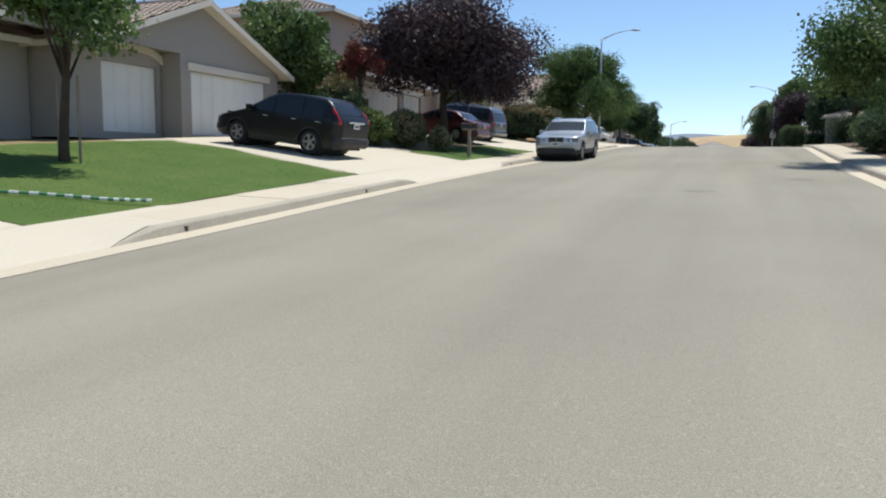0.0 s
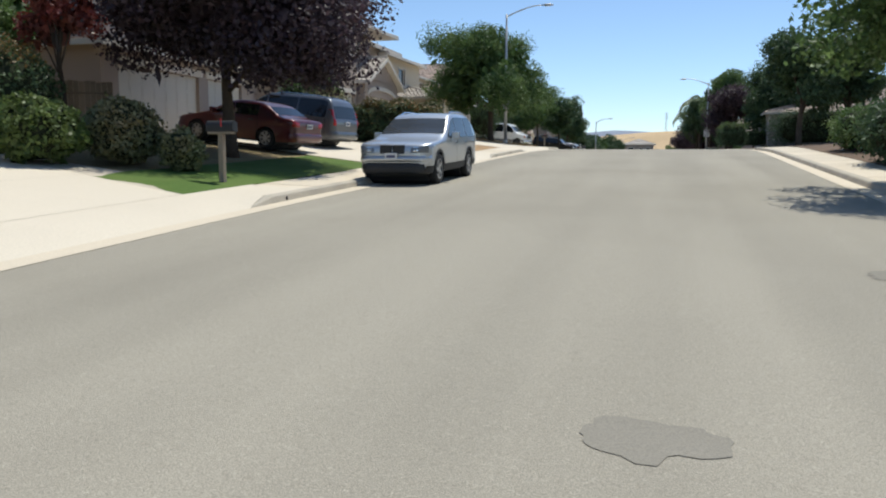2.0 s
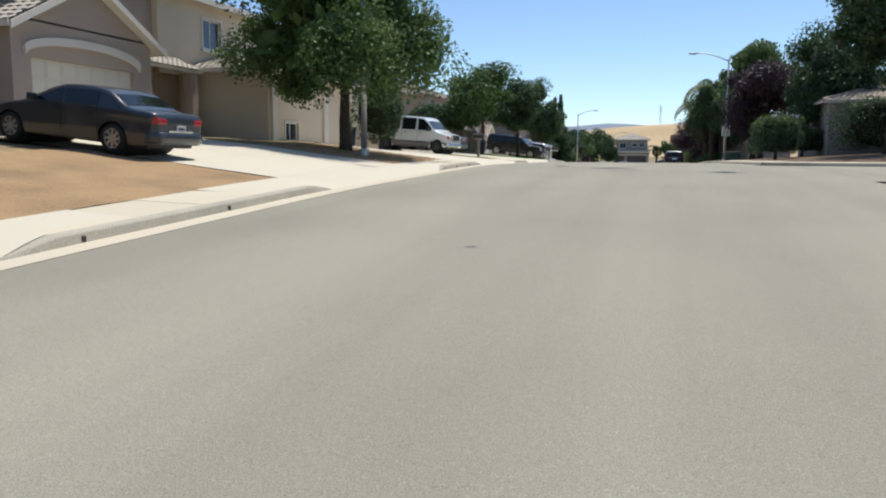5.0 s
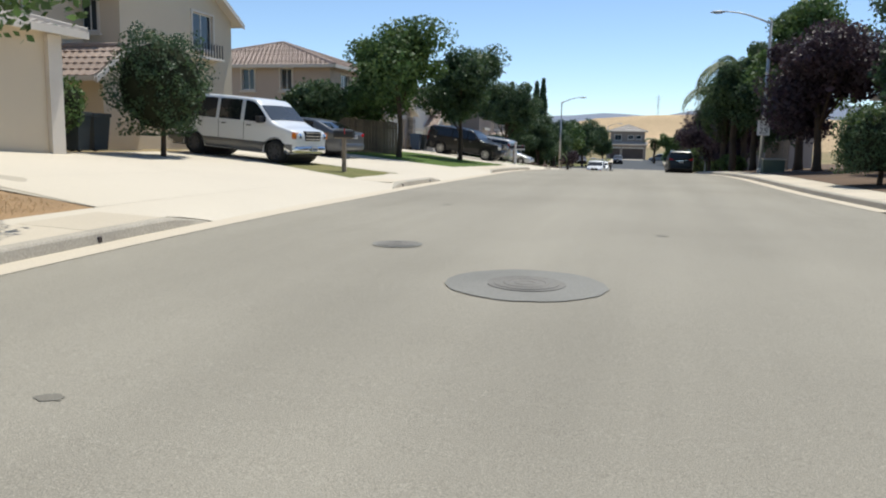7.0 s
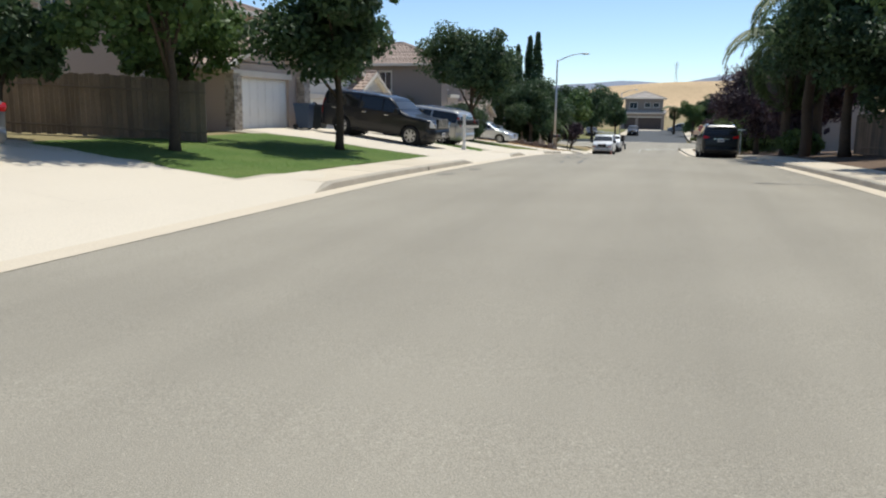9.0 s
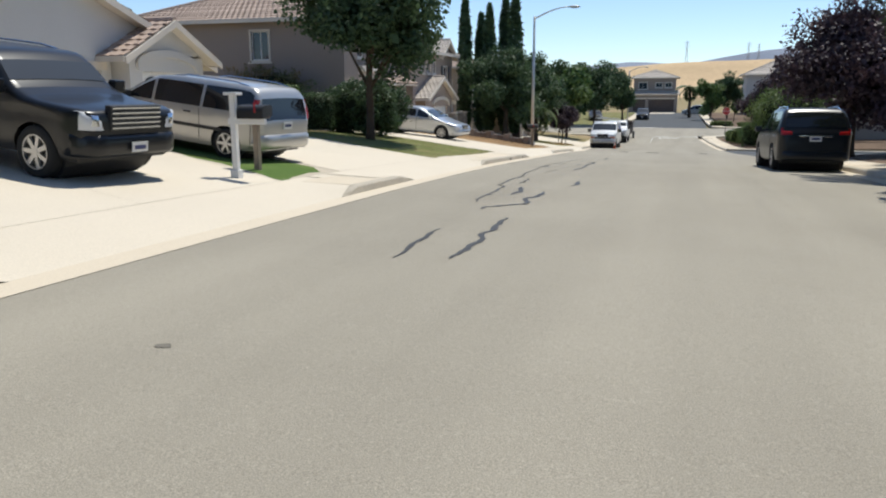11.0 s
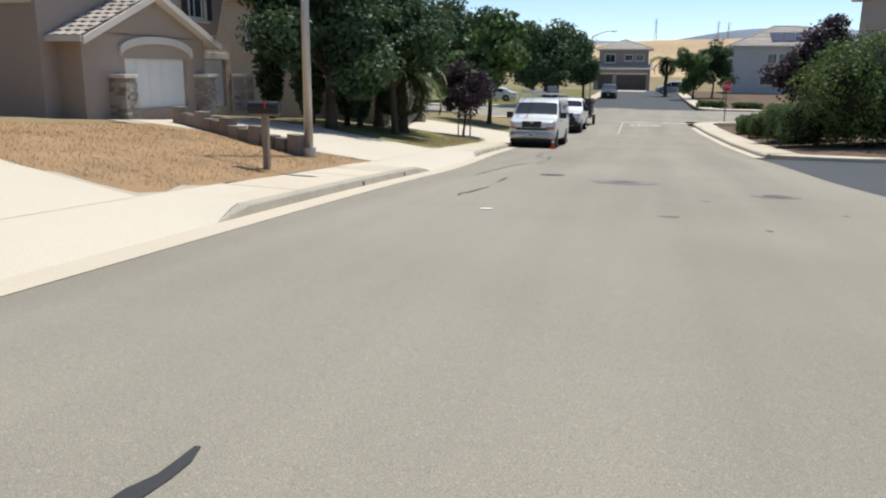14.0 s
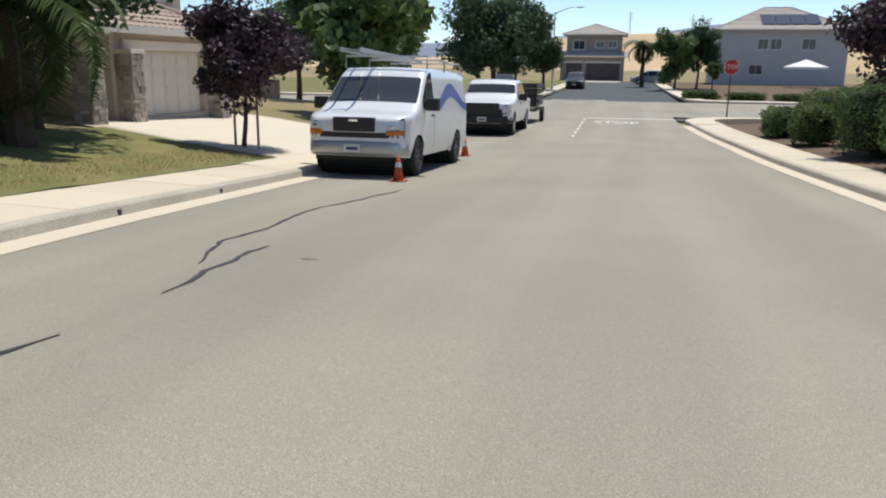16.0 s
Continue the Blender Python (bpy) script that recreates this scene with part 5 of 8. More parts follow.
h.hip(-26.5, -17.5, 60.15, 66.4, 6.6, 1.5)
h.slope((-15.8, 60.5, 3.3), (-15.8, 64.4, 3.3), (-17.4, 64.4, 3.95), (-17.4, 60.5, 3.95))
for py in (61.0, 64.0):
    h.pillar(-16.1, py, 0.3, 3.2, 0.4, stone=False)
h.block(-26, -17.0, 45.2, 51.35, 0.0, 3.0, s=[])
h.slope((-15.6, 45.0, 3.15), (-15.6, 51.3, 3.15), (-19.0, 51.3, 4.5), (-19.0, 47.2, 4.5))
h.slope((-22.0, 45.0, 3.15), (-15.6, 45.0, 3.15), (-19.0, 47.2, 4.5), (-19.0, 47.2, 4.5))
for py in (45.6, 48.2):
    h.pillar(-16.0, py, 0.0, 3.05, 0.4, stone=False)

# cream house with a blank garage side
h = House(-15.5, 68, 0.6, S_CREAM, M_TILE_G, "cream stucco two-storey house with a low garage wing")
h.block(-25, -14.8, 64.6, 72.8, 0.4, 3.5, e=[(66.0, 67.2, 0.75, 1.5, "window")])
for py in (65.0, 69.9, 72.5):
    h.add("pilaster", new_box(-14.8, -14.68, py - 0.22, py + 0.22, 0.5, 3.4, bevel=0.01), M_TRIM)
h.hip(-25, -14.8, 64.6, 72.8, 3.5, 1.2)
h.block(-27, -18.5, 63.0, 71.0, 3.3, 6.4, e=[(66, 67.4, 4.6, 5.8)])
h.hip(-27, -18.5, 63.0, 71.0, 6.4, 1.5)

# cream two-storey house with a street-facing gable
h = House(-18, 82, 0.6, S_CREAM, M_TILE_R, "cream stucco two-storey house with a street-facing gable", along=-1.2, across=-0.6)
h.block(-28, -18.0, 79.6, 87.0, 0.4, 6.1, e=[(84.0, 85.5, 4.55, 5.95), (84.0, 85.4, 1.5, 2.6)], s=[(-19.6, -18.9, 4.6, 5.7)])
h.gable(-28, -18.0, 79.6, 87.0, 6.1, 2.0, over=0.4)
h.add("balcony", new_box(-18.0, -17.55, 83.8, 85.7, 4.1, 4.2, bevel=0.01), M_TRIM)
for k in range(9):
    h.add("baluster", new_box(-17.62, -17.58, 83.9 + k * 0.21, 83.93 + k * 0.21, 4.2, 4.75), M_SHUTTER)
h.block(-27, -19.5, 74.4, 79.55, 0.4, 6.1, e=[(75.6, 76.8, 4.5, 5.7), (75.4, 76.4, 0.8, 2.8, "door")], s=[(-23, -21.8, 4.5, 5.6)])
h.hip(-27, -19.5, 74.4, 79.55, 6.1, 1.4)
h.block(-19.4, -17.2, 77.6, 79.5, 0.4, 3.0)
h.gable(-19.4, -17.2, 77.2, 79.8, 3.0, 0.9, over=0.3)

# pinkish house with a long tiled roof
h = House(-16, 96, 0.3, S_PINK, M_TILE_R, "pinkish stucco two-storey house with a white garage door")
h.block(-30, -18.2, 92.0, 100.5, 0.0, 5.0, e=[(93.5, 94.8, 3.6, 4.7)], s=[(-23.8, -23.0, 3.7, 4.9), (-21.3, -20.6, 3.7, 4.9)])
h.hip(-30, -18.2, 92.0, 103.5, 5.05, 2.0, wave=0.03)
h.block(-24, -16.4, 95.2, 101.6, 0.0, 2.9, e=[(95.9, 100.2, 0.2, 2.3, "garage")], mat=S_PINK)
h.gable(-24, -16.4, 95.2, 101.6, 2.85, 1.3, over=0.45)
h.pillar(-16.3, 95.5, 0.1, 2.4, 0.5)
h.pillar(-16.3, 101.2, 0.1, 2.4, 0.5)

# pale grey house with arched lights in its garage doors
h = House(-16, 108, -0.2, S_WHITE, M_TILE_R, "pale grey stucco house with arched window lights in white garage doors", along=-1.4, across=-0.9)
h.block(-26, -16.6, 102.6, 108.2, -0.6, 2.0, e=[(103.5, 107.8, -0.42, 1.62, "garage", None, True)])
h.block(-26, -16.0, 108.25, 111.9, -0.6, 2.1, e=[(108.8, 111.2, -0.45, 1.62, "garage", None, True, True, S_WHITE)])
h.gable(-20, -16.0, 108.0, 112.1, 2.15, 1.0, over=0.35)
h.gable(-27, -16.6, 101.6, 112.6, 2.0, 2.4, over=0.4, ridge_at=105.6)

# brown two-storey house with a single garage
h = House(-17, 122, -0.9, S_BROWN, M_TILE_R, "brown stucco two-storey house with a tiled porch roof", along=-0.3)
h.block(-28, -16.3, 118.0, 119.55, -1.2, 4.4, s=[(-21.0, -20.1, 2.65, 3.95)])
h.block(-28, -16.3, 119.6, 122.6, -1.2, 2.2, e=[(119.9, 122.4, -0.85, 1.05, "garage", M_DOORCREAM)], mat=S_PINK)
h.block(-28, -16.9, 119.6, 126.2, 2.0, 4.4, e=[(120.3, 121.4, 2.9, 4.0)])
h.hip(-28, -16.5, 118.0, 126.2, 4.45, 1.8)
h.block(-28, -17.6, 122.65, 126.2, -1.2, 2.0, e=[(123.3, 124.3, -0.85, 1.15, "door")])
h.slope((-15.6, 122.4, 1.6), (-15.6, 126.4, 1.6), (-17.6, 126.4, 2.4), (-17.6, 122.4, 2.4))
h.pillar(-15.9, 122.8, -1.1, 1.55, 0.4, stone=False)
h.pillar(-15.9, 126.0, -1.1, 1.55, 0.4, stone=False)
h.add("balcony", new_box(-16.9, -16.1, 119.7, 122.2, 2.15, 2.4, bevel=0.02), M_TRIM)

# taupe two-storey house with an arched garage and stone piers
h = House(-17, 134, -1.4, S_TAUPE, M_TILE_G, "taupe stucco two-storey house with stone piers beside its garage doors", along=0.4, across=-1.3, lift=0.35)
h.block(-27, -17.0, 130.0, 139.6, -1.8, 3.7, e=[(137.2, 138.2, 1.6, 2.9, "window", True), (132.2, 132.8, 2.4, 3.1), (133.4, 134.0, 2.4, 3.1), (134.6, 135.2, 2.4, 3.1)],
        s=[(-18.4, -17.25, 1.65, 2.85), (-25, -23.6, 1.65, 2.85)])
h.hip(-27, -17.0, 130.0, 139.6, 3.75, 1.9)
h.gable(-20, -16.9, 136.0, 139.6, 3.7, 1.1, over=0.3)
h.block(-22, -16.2, 130.6, 136.7, -1.8, 0.8, e=[(132.4, 135.6, -1.4, 0.12, "garage", None, False, True)])
h.gable(-20, -16.2, 130.6, 136.9, 0.78, 1.3, over=0.35)
h.block(-22, -16.5, 136.75, 139.0, -1.8, 1.0, e=[(136.95, 138.6, -1.5, 0.15, "garage")])
for py in (131.9, 136.3, 138.95):
    h.pillar(-15.95, py, -1.7, -0.45, 0.5)

# tan house with a tiled garage wing
h = House(-15, 150, -2.3, S_BEIGE, M_TILE_R, "tan stucco house with a tan garage door and stone piers")
h.block(-25, -14.3, 147.6, 152.6, -2.6, -0.1, e=[(148.2, 151.8, -2.28, -0.62, "garage", M_DOORCREAM)])
h.hip(-24, -14.3, 146.6, 153.0, -0.1, 1.5)
h.block(-26, -17.4, 145.0, 156.0, -2.6, 3.2, e=[(153.6, 154.8, 1.2, 2.4)], s=[(-20, -19, 1.0, 2.2)])
h.hip(-26, -17.4, 145.0, 156.0, 3.2, 1.6)
for px, py in ((-13.9, 146.2), (-14.1, 148.0), (-14.1, 152.3)):
    h.pillar(px, py, -2.5, -0.7, 0.45)

# far houses past the crossing
h = House(-7, 252, -2.9, S_BROWN, M_TILE_G, "brown two-storey house with dark garage doors facing down the street", "far_house")
h.wall("s", 248.0, -11.3, -2.2, -3.0, 0.6, [(-10.5, -8.2, -2.75, -0.35, "garage", M_BROWNDOOR), (-7.6, -2.8, -2.75, -0.35, "garage", M_BROWNDOOR)])
h.add("wall", new_box(-11.3, -11.1, 248.2, 256, -3.0, 0.6), S_BROWN)
h.add("wall", new_box(-2.4, -2.2, 248.2, 256, -3.0, 0.6), S_BROWN)
h.slope((-11.8, 247.3, 0.55), (-1.8, 247.3, 0.55), (-1.8, 250, 1.35), (-11.8, 250, 1.35), wave=0.02)
h.wall("s", 249.5, -10.6, -2.6, 0.5, 3.7, [(-9.6, -8.0, 1.6, 2.9), (-6.4, -5.2, 1.9, 2.8), (-4.6, -3.4, 1.9, 2.8)])
h.add("wall", new_box(-2.8, -2.6, 249.7, 258, 0.5, 3.7), S_BROWN)
h.add("wall", new_box(-10.6, -10.4, 249.7, 258, 0.5, 3.7), S_BROWN)
h.hip(-10.8, -2.4, 249.4, 258.0, 3.75, 1.6, wave=0.02)
drape("driveway", lambda y: (far_edge(-10.8)(y), far_edge(-2.6)(y)), wy(240.0), wy(248.0), 0.03, M_DRIVE, "pale concrete driveway of the far house", 4, 2.0, rise=flat)

h = House(17, 240, -2.9, stucco("light_grey_stucco", (0.50, 0.48, 0.46)), M_TILE_G, "pale grey two-storey house with solar panels on its roof", "far_house")
h.wall("s", 238.0, 9.4, 24.8, -3.0, 3.9, [(14.2, 15.4, 1.5, 2.8), (15.7, 17.0, 1.5, 2.8), (19.4, 21.0, 1.5, 2.8), (13.4, 15.0, -1.6, -0.4)])
h.add("wall", new_box(9.4, 9.6, 238.2, 250, -3.0, 3.9), h.wall_mat)
h.hip(9.4, 24.8, 238.0, 250.0, 3.95, 3.0, over=0.6, wave=0.02)
for k in range(4):
    sx = 14.6 + 1.75 * k
    m = Matrix.Translation((sx, 240.0, 5.28)) @ Euler((math.atan2(3.0, 6.6), 0, 0)).to_matrix().to_4x4()
    h.add("solar_panel", new_box(0, 1.65, -1.6, 1.6, 0.0, 0.06, m=m), glass_material("solar_glass", (0.03, 0.035, 0.06), 0.15), "dark blue solar panel")

# houses behind the trees on the right
for hx, hy, lab in ((15.5, 100.0, "taupe stucco two-storey house half hidden by trees"),):
    h = House(hx + 5, hy, gz(hx + 5, hy), S_TAUPE, M_TILE, lab)
    b0 = gz(hx + 5, hy) - 0.5
    h.wall("s", hy - 6, hx, hx + 12, b0, b0 + 5.8, [(hx + 3, hx + 4.4, b0 + 4.0, b0 + 5.2)])
    h.add("wall", new_box(hx, hx + 0.2, hy - 5.8, hy + 6, b0, b0 + 5.8), S_TAUPE)
    h.hip(hx, hx + 12, hy - 6, hy + 6, b0 + 5.85, 2.2, wave=0.03)
    h.root.location.z = gz(*plan(hx + 5, hy)[:2])
h = House(12, 158, gz(12, 158), S_TAUPE, M_TILE, "tan stucco two-storey house above a big corner shrub")
b0 = gz(12, 158) - 0.6
t0 = b0 + 7.3
h.wall("s", 154.0, 8.7, 18.0, b0, t0, [(10.2, 11.6, t0 - 1.95, t0 - 0.75), (13.5, 15.0, t0 - 1.95, t0 - 0.75)])
h.add("wall", new_box(8.7, 8.9, 154.2, 162.6, b0, t0), S_TAUPE)
h.add("wall", new_box(8.9, 18.0, 162.4, 162.6, b0, t0), S_TAUPE)
h.hip(8.7, 18.0, 154.0, 162.6, t0 + 0.05, 2.6, wave=0.03)
h.root.location.z = gz(*plan(12, 158)[:2])
h = House(14, 84, gz(14, 84), S_GREY, M_TILE, "grey stucco single-storey house behind tall trees")
b0 = gz(14, 84) - 0.4
h.wall("s", 83.5, 9.5, 22, b0, b0 + 3.2, [(12.0, 13.4, b0 + 1.4, b0 + 2.5)])
h.add("wall", new_box(9.5, 9.7, 83.7, 93, b0, b0 + 3.2), S_GREY)
h.hip(9.5, 22, 83.5, 93, b0 + 3.25, 1.5, wave=0.03)
h.root.location.z = gz(*plan(14, 84)[:2])


def fence(x0, y0, x1, y1, hgt, label="weathered wooden board fence"):
    (x0, y0), (x1, y1) = plan(x0, y0)[:2], plan(x1, y1)[:2]
    root = thing("fence", pose((x0 + x1) / 2, (y0 + y1) / 2, gz((x0 + x1) / 2, (y0 + y1) / 2)), label, "fence")
    o = root.matrix_world.translation.copy()
    n = int(math.hypot(x1 - x0, y1 - y0) / 0.15)
    bm = new_box(-0.07, 0.07, -0.012, 0.012, 0, hgt)
    me = bpy.data.meshes.new("board")
    bm.to_mesh(me)
    bm.free()
    me.materials.append(M_FENCE)
    yaw = math.degrees(math.atan2(y1 - y0, x1 - x0))
    for k in range(n):
        t = (k + 0.5) / n
        x, y = x0 + (x1 - x0) * t, y0 + (y1 - y0) * t
        piece("board", me, pose(x - o.x, y - o.y, gz(x, y) - o.z + 0.02 * math.sin(k * 1.9), 0, 0, yaw), root)
    bm = bmesh.new()
    for zz in (0.3, hgt - 0.3):
        tube(bm, [(x0 - o.x, y0 - o.y, gz(x0, y0) - o.z + zz), (x1 - o.x, y1 - o.y, gz(x1, y1) - o.z + zz)], 0.035, 4)
    part("rail", bm, M_FENCE, root)
    return root


fence(-19.6, 89.4, -13.2, 90.4, 1.7)
fence(7.4, 97.0, 7.6, 106.0, 1.75)
fence(6.6, 163.4, 12.0, 164.4, 1.9)
fence(-20.0, 29.5, -14.2, 32.6, 1.7)
fence(-25, 180.5, -60, 181.0, 1.6)


# ---- parked cars ----
def car_paint(name, c, metal=0.35, rough=0.35):
    return material(name, c, rough, 0.06, 4, 200, 0, metal=metal, coat=0.8, spec=0.5)


P_BLACK = material("black_car_paint", (0.010, 0.011, 0.013), 0.3, 0.06, 4, 200, 0, coat=0.25, spec=0.3)
P_SILVER = car_paint("silver_car_paint", (0.52, 0.54, 0.56), 0.75, 0.32)
P_WHITE = car_paint("white_car_paint", (0.74, 0.75, 0.75), 0.0)
P_RED = car_paint("dark_red_car_paint", (0.085, 0.008, 0.012), 0.2)
P_NAVY = car_paint("dark_blue_grey_car_paint", (0.025, 0.03, 0.04), 0.2)
P_GREY = car_paint("grey_car_paint", (0.10, 0.107, 0.118), 0.4)
P_CHAMP = car_paint("pale_champagne_car_paint", (0.48, 0.47, 0.45), 0.6)
M_CARGLASS = glass_material("tinted_car_glass", (0.012, 0.014, 0.016), 0.02)
M_CLEARGLASS = glass_material("windscreen_glass", (0.05, 0.055, 0.06), 0.02)
M_RUBBER = material("tyre_rubber", (0.018, 0.018, 0.018), 0.85, 0.2, 10, 60, 0.2)
M_RIM = material("alloy_rim", (0.55, 0.55, 0.56), 0.3, 0.1, 10, 60, 0, metal=0.9)
M_DARKWHEEL = material("dirty_steel_wheel", (0.10, 0.10, 0.10), 0.6, 0.3, 10, 60, 0.1, metal=0.4)
M_CHROME = material("chrome", (0.75, 0.76, 0.77), 0.12, 0.05, 10, 60, 0, metal=1.0)
M_PLASTIC = material("black_plastic", (0.022, 0.022, 0.023), 0.6, 0.2, 10, 80, 0.1)
M_SEAM = material("door_gap", (0.008, 0.008, 0.008), 0.9, 0.1, 10, 80, 0)
M_LAMP = glass_material("headlamp_glass", (0.62, 0.63, 0.64), 0.08)
M_DARKLAMP = glass_material("smoked_headlamp_glass", (0.16, 0.17, 0.18), 0.05)
M_TAIL = glass_material("tail_lamp_red", (0.36, 0.012, 0.012), 0.12)
M_AMBER = glass_material("amber_lamp", (0.60, 0.17, 0.02), 0.12)
M_PLATE = material("number_plate", (0.66, 0.66, 0.64), 0.5, 0.1, 10, 80, 0)
M_PLATEBAR = material("plate_marks", (0.05, 0.06, 0.15), 0.6, 0.1, 10, 80, 0)


class Car:
    """One car, built along local x (nose at +x). top: the outline from nose to tail as (x, z)."""

    def __init__(self, name, label, x, y, yaw, L, W, wb, wheel, top, belt, paint, fo=0.9, sill=0.24, tumble=0.30, side=(), screen=None, rear=None, rim=5, cladding=None,
                 roof_rails=False, glass=None, steel=False, group="parked cars", lower=None):
        self.L, self.W, self.belt, self.tumble, self.sill = L, W, belt, tumble, sill
        self.r = wheel
        self.cx = (L / 2 - fo, L / 2 - fo - wb)
        self.top = self.smooth(top)
        x, y, big, _ = plan(x, y)
        c, s = math.cos(radians(yaw)), math.sin(radians(yaw))
        f = lambda a, b: gz(x + a * c - b * s, y + a * s + b * c)
        on = lambda a, b: max(f(a, b), zr(y + a * s + b * c)) + (0.04 if x < xl(y) - 1.5 else 0.0)
        zf, zb = on(self.cx[0], 0), on(self.cx[1], 0)
        t0 = (L / 2 - fo) / wb
        pitch = math.atan2(zf - zb, wb)
        mid = (self.cx[0] + self.cx[1]) / 2
        zc = (zf + zb) / 2 - math.sin(pitch) * mid
        self.root = thing(name, Matrix.Translation((x, y, zc)) @ pose(0, 0, 0, 0, 0, yaw) @ pose(0, 0, 0, 0, -math.degrees(pitch), 0) @ Matrix.Diagonal((big, big, big, 1)),
                          label, "car" if name not in ("van", "pickup_truck") else name.replace("_", " "), group)
        self.paint = paint
        glass = glass or M_CARGLASS
        self.body(cladding)
        if lower is not None:
            for sg in (1, -1):
                self.side_patch("lower_panel", -L / 2 + 0.15, L / 2 - 0.15, lambda q: self.bottom(q) + 0.01, lambda q: max(self.bottom(q) + 0.03, lower[0]), sg, 0.012, lower[1], 40)
        for a, b in side:
            for sg in (1, -1):
                self.side_glass(a, b, sg, glass)
        if screen:
            self.top_patch("windscreen", *screen, 0.90, M_CLEARGLASS if glass is M_CARGLASS else glass)
        if rear:
            self.top_patch("rear_window", *rear, 0.86, glass)
        self.wheels(rim, steel)
        if roof_rails:
            for sg in (1, -1):
                bm = bmesh.new()
                xs = np.linspace(*roof_rails, 7)
                tube(bm, [(q, sg * (self.hw(q, self.ztop(q)) - 0.10), self.ztop(q) + (0.045 if 0 < i < 6 else 0.0)) for i, q in enumerate(xs)], 0.018, 6)
                self.p("roof_rail", bm, M_CHROME)

    def p(self, name, bm, mat, label="", parent=None, smooth=False):
        return part(name, bm, mat, parent or self.root, label, smooth)

    def smooth(self, top):
        """The outline with rounded corners, finely divided, nose to tail."""
        pts = np.array(top, float)
        for _ in range(2):
            a, b = pts[:-1], pts[1:]
            q = np.empty((2 * len(a), 2))
            q[0::2], q[1::2] = a * 0.78 + b * 0.22, a * 0.22 + b * 0.78
            pts = np.vstack([pts[:1], q, pts[-1:]])
        out = [pts[0]]
        for a, b in zip(pts[:-1], pts[1:]):
            n = max(1, int(np.hypot(*(b - a)) / 0.10))
            out += [a + (b - a) * k / n for k in range(1, n + 1)]
        return np.array(out)

    def ztop(self, x):
        o = np.argsort(self.top[:, 0])
        return float(np.interp(x, self.top[o, 0], self.top[o, 1]))

    def bottom(self, x):
        z = self.sill + 0.05 * max(0.0, abs(2 * x / self.L) - 0.8) / 0.2
        for c in self.cx:
            ra = self.r + 0.065
            if abs(x - c) < ra:
                z = max(z, self.r + math.sqrt(ra * ra - (x - c) ** 2) - 0.02)
        return z

    def hw(self, x, z):
        u = abs(2 * x / self.L)
        r, d = 0.42 if x > 0 else 0.30, (1 - u) * self.L / 2
        corner = 0.72 * (r - math.sqrt(max(0.0, r * r - (r - d) ** 2))) if d < r else 0.0
        low = max(0.0, (self.sill + 0.22 - z)) * 0.22
        crease = 0.02 * math.exp(-((z - self.belt + 0.06) / 0.09) ** 2)
        return self.W / 2 * (1 - 0.015 * u * u) - corner - self.tumble * max(0.0, z - self.belt) ** 1.12 - low - 0.015 + crease

    def body(self, cladding):
        rows = (0, 0.12, 0.26, 0.4, 0.54, 0.66, 0.78, 0.88, 0.95, 0.985)
        across = (0.97, 0.86, 0.6, 0.3, 0.0)
        xs = self.top.copy()
        extra = [c + s * (self.r + 0.065) * k for c in self.cx for s in (-1, 1) for k in (1.001, 0.97, 0.88, 0.7, 0.5, 0.25)]
        lo, hi = xs[-1, 0], xs[0, 0]
        order = sorted([(float(a), float(b)) for a, b in xs] + [(q, self.ztop(q)) for q in extra if lo < q < hi], key=lambda v: -v[0])
        rings = []
        for x, t in order:
            b = min(self.bottom(x), t - 0.06)
            rc = min(0.10, (t - b) * 0.3)
            half = []
            for f in rows:
                z = b + (t - b) * f
                w = self.hw(x, z)
                if z > t - rc:
                    q = (z - (t - rc)) / rc
                    w -= rc * (1 - math.sqrt(max(0.0, 1 - q * q))) * 0.9
                half.append((x, w, z))
            wt = half[-1][1]
            for a in across:
                half.append((x, wt * a, t + 0.025 * (1 - a * a) - 0.0))
            ring = half + [(px, -py, pz) for px, py, pz in half[-2::-1]]
            rings.append(ring)
        n = len(rings[0])
        verts = [v for r in rings for v in r]
        faces = []
        for i in range(len(rings) - 1):
            for k in range(n - 1):
                q = i * n + k
                faces.append((q, q + 1, q + n + 1, q + n))
        faces.append(tuple(range(n))[::-1])
        faces.append(tuple(range((len(rings) - 1) * n, len(rings) * n)))
        ob = mesh_object("body", verts, faces, self.paint, self.root, smooth=True)
        ob.data.polygons.foreach_set("use_smooth", [len(p.vertices) == 4 for p in ob.data.polygons])
        bm = bmesh.new()
        box(bm, -self.L / 2 + 0.25, self.L / 2 - 0.25, -self.W / 2 + 0.16, self.W / 2 - 0.16, self.sill - 0.04, self.sill + 0.3)
        for c in self.cx:
            tube(bm, [(c, -self.W / 2 + 0.20, self.r), (c, self.W / 2 - 0.20, self.r)], self.r + 0.05, 16)
        self.p("underbody", bm, M_PLASTIC)
        if cladding is not None:
            for sg in (1, -1):
                self.side_patch("cladding", -self.L / 2 + 0.1, self.L / 2 - 0.1, lambda q: self.bottom(q) - 0.005, lambda q: max(self.bottom(q) + 0.06, self.sill + 0.16), sg, 0.014, cladding, 44)

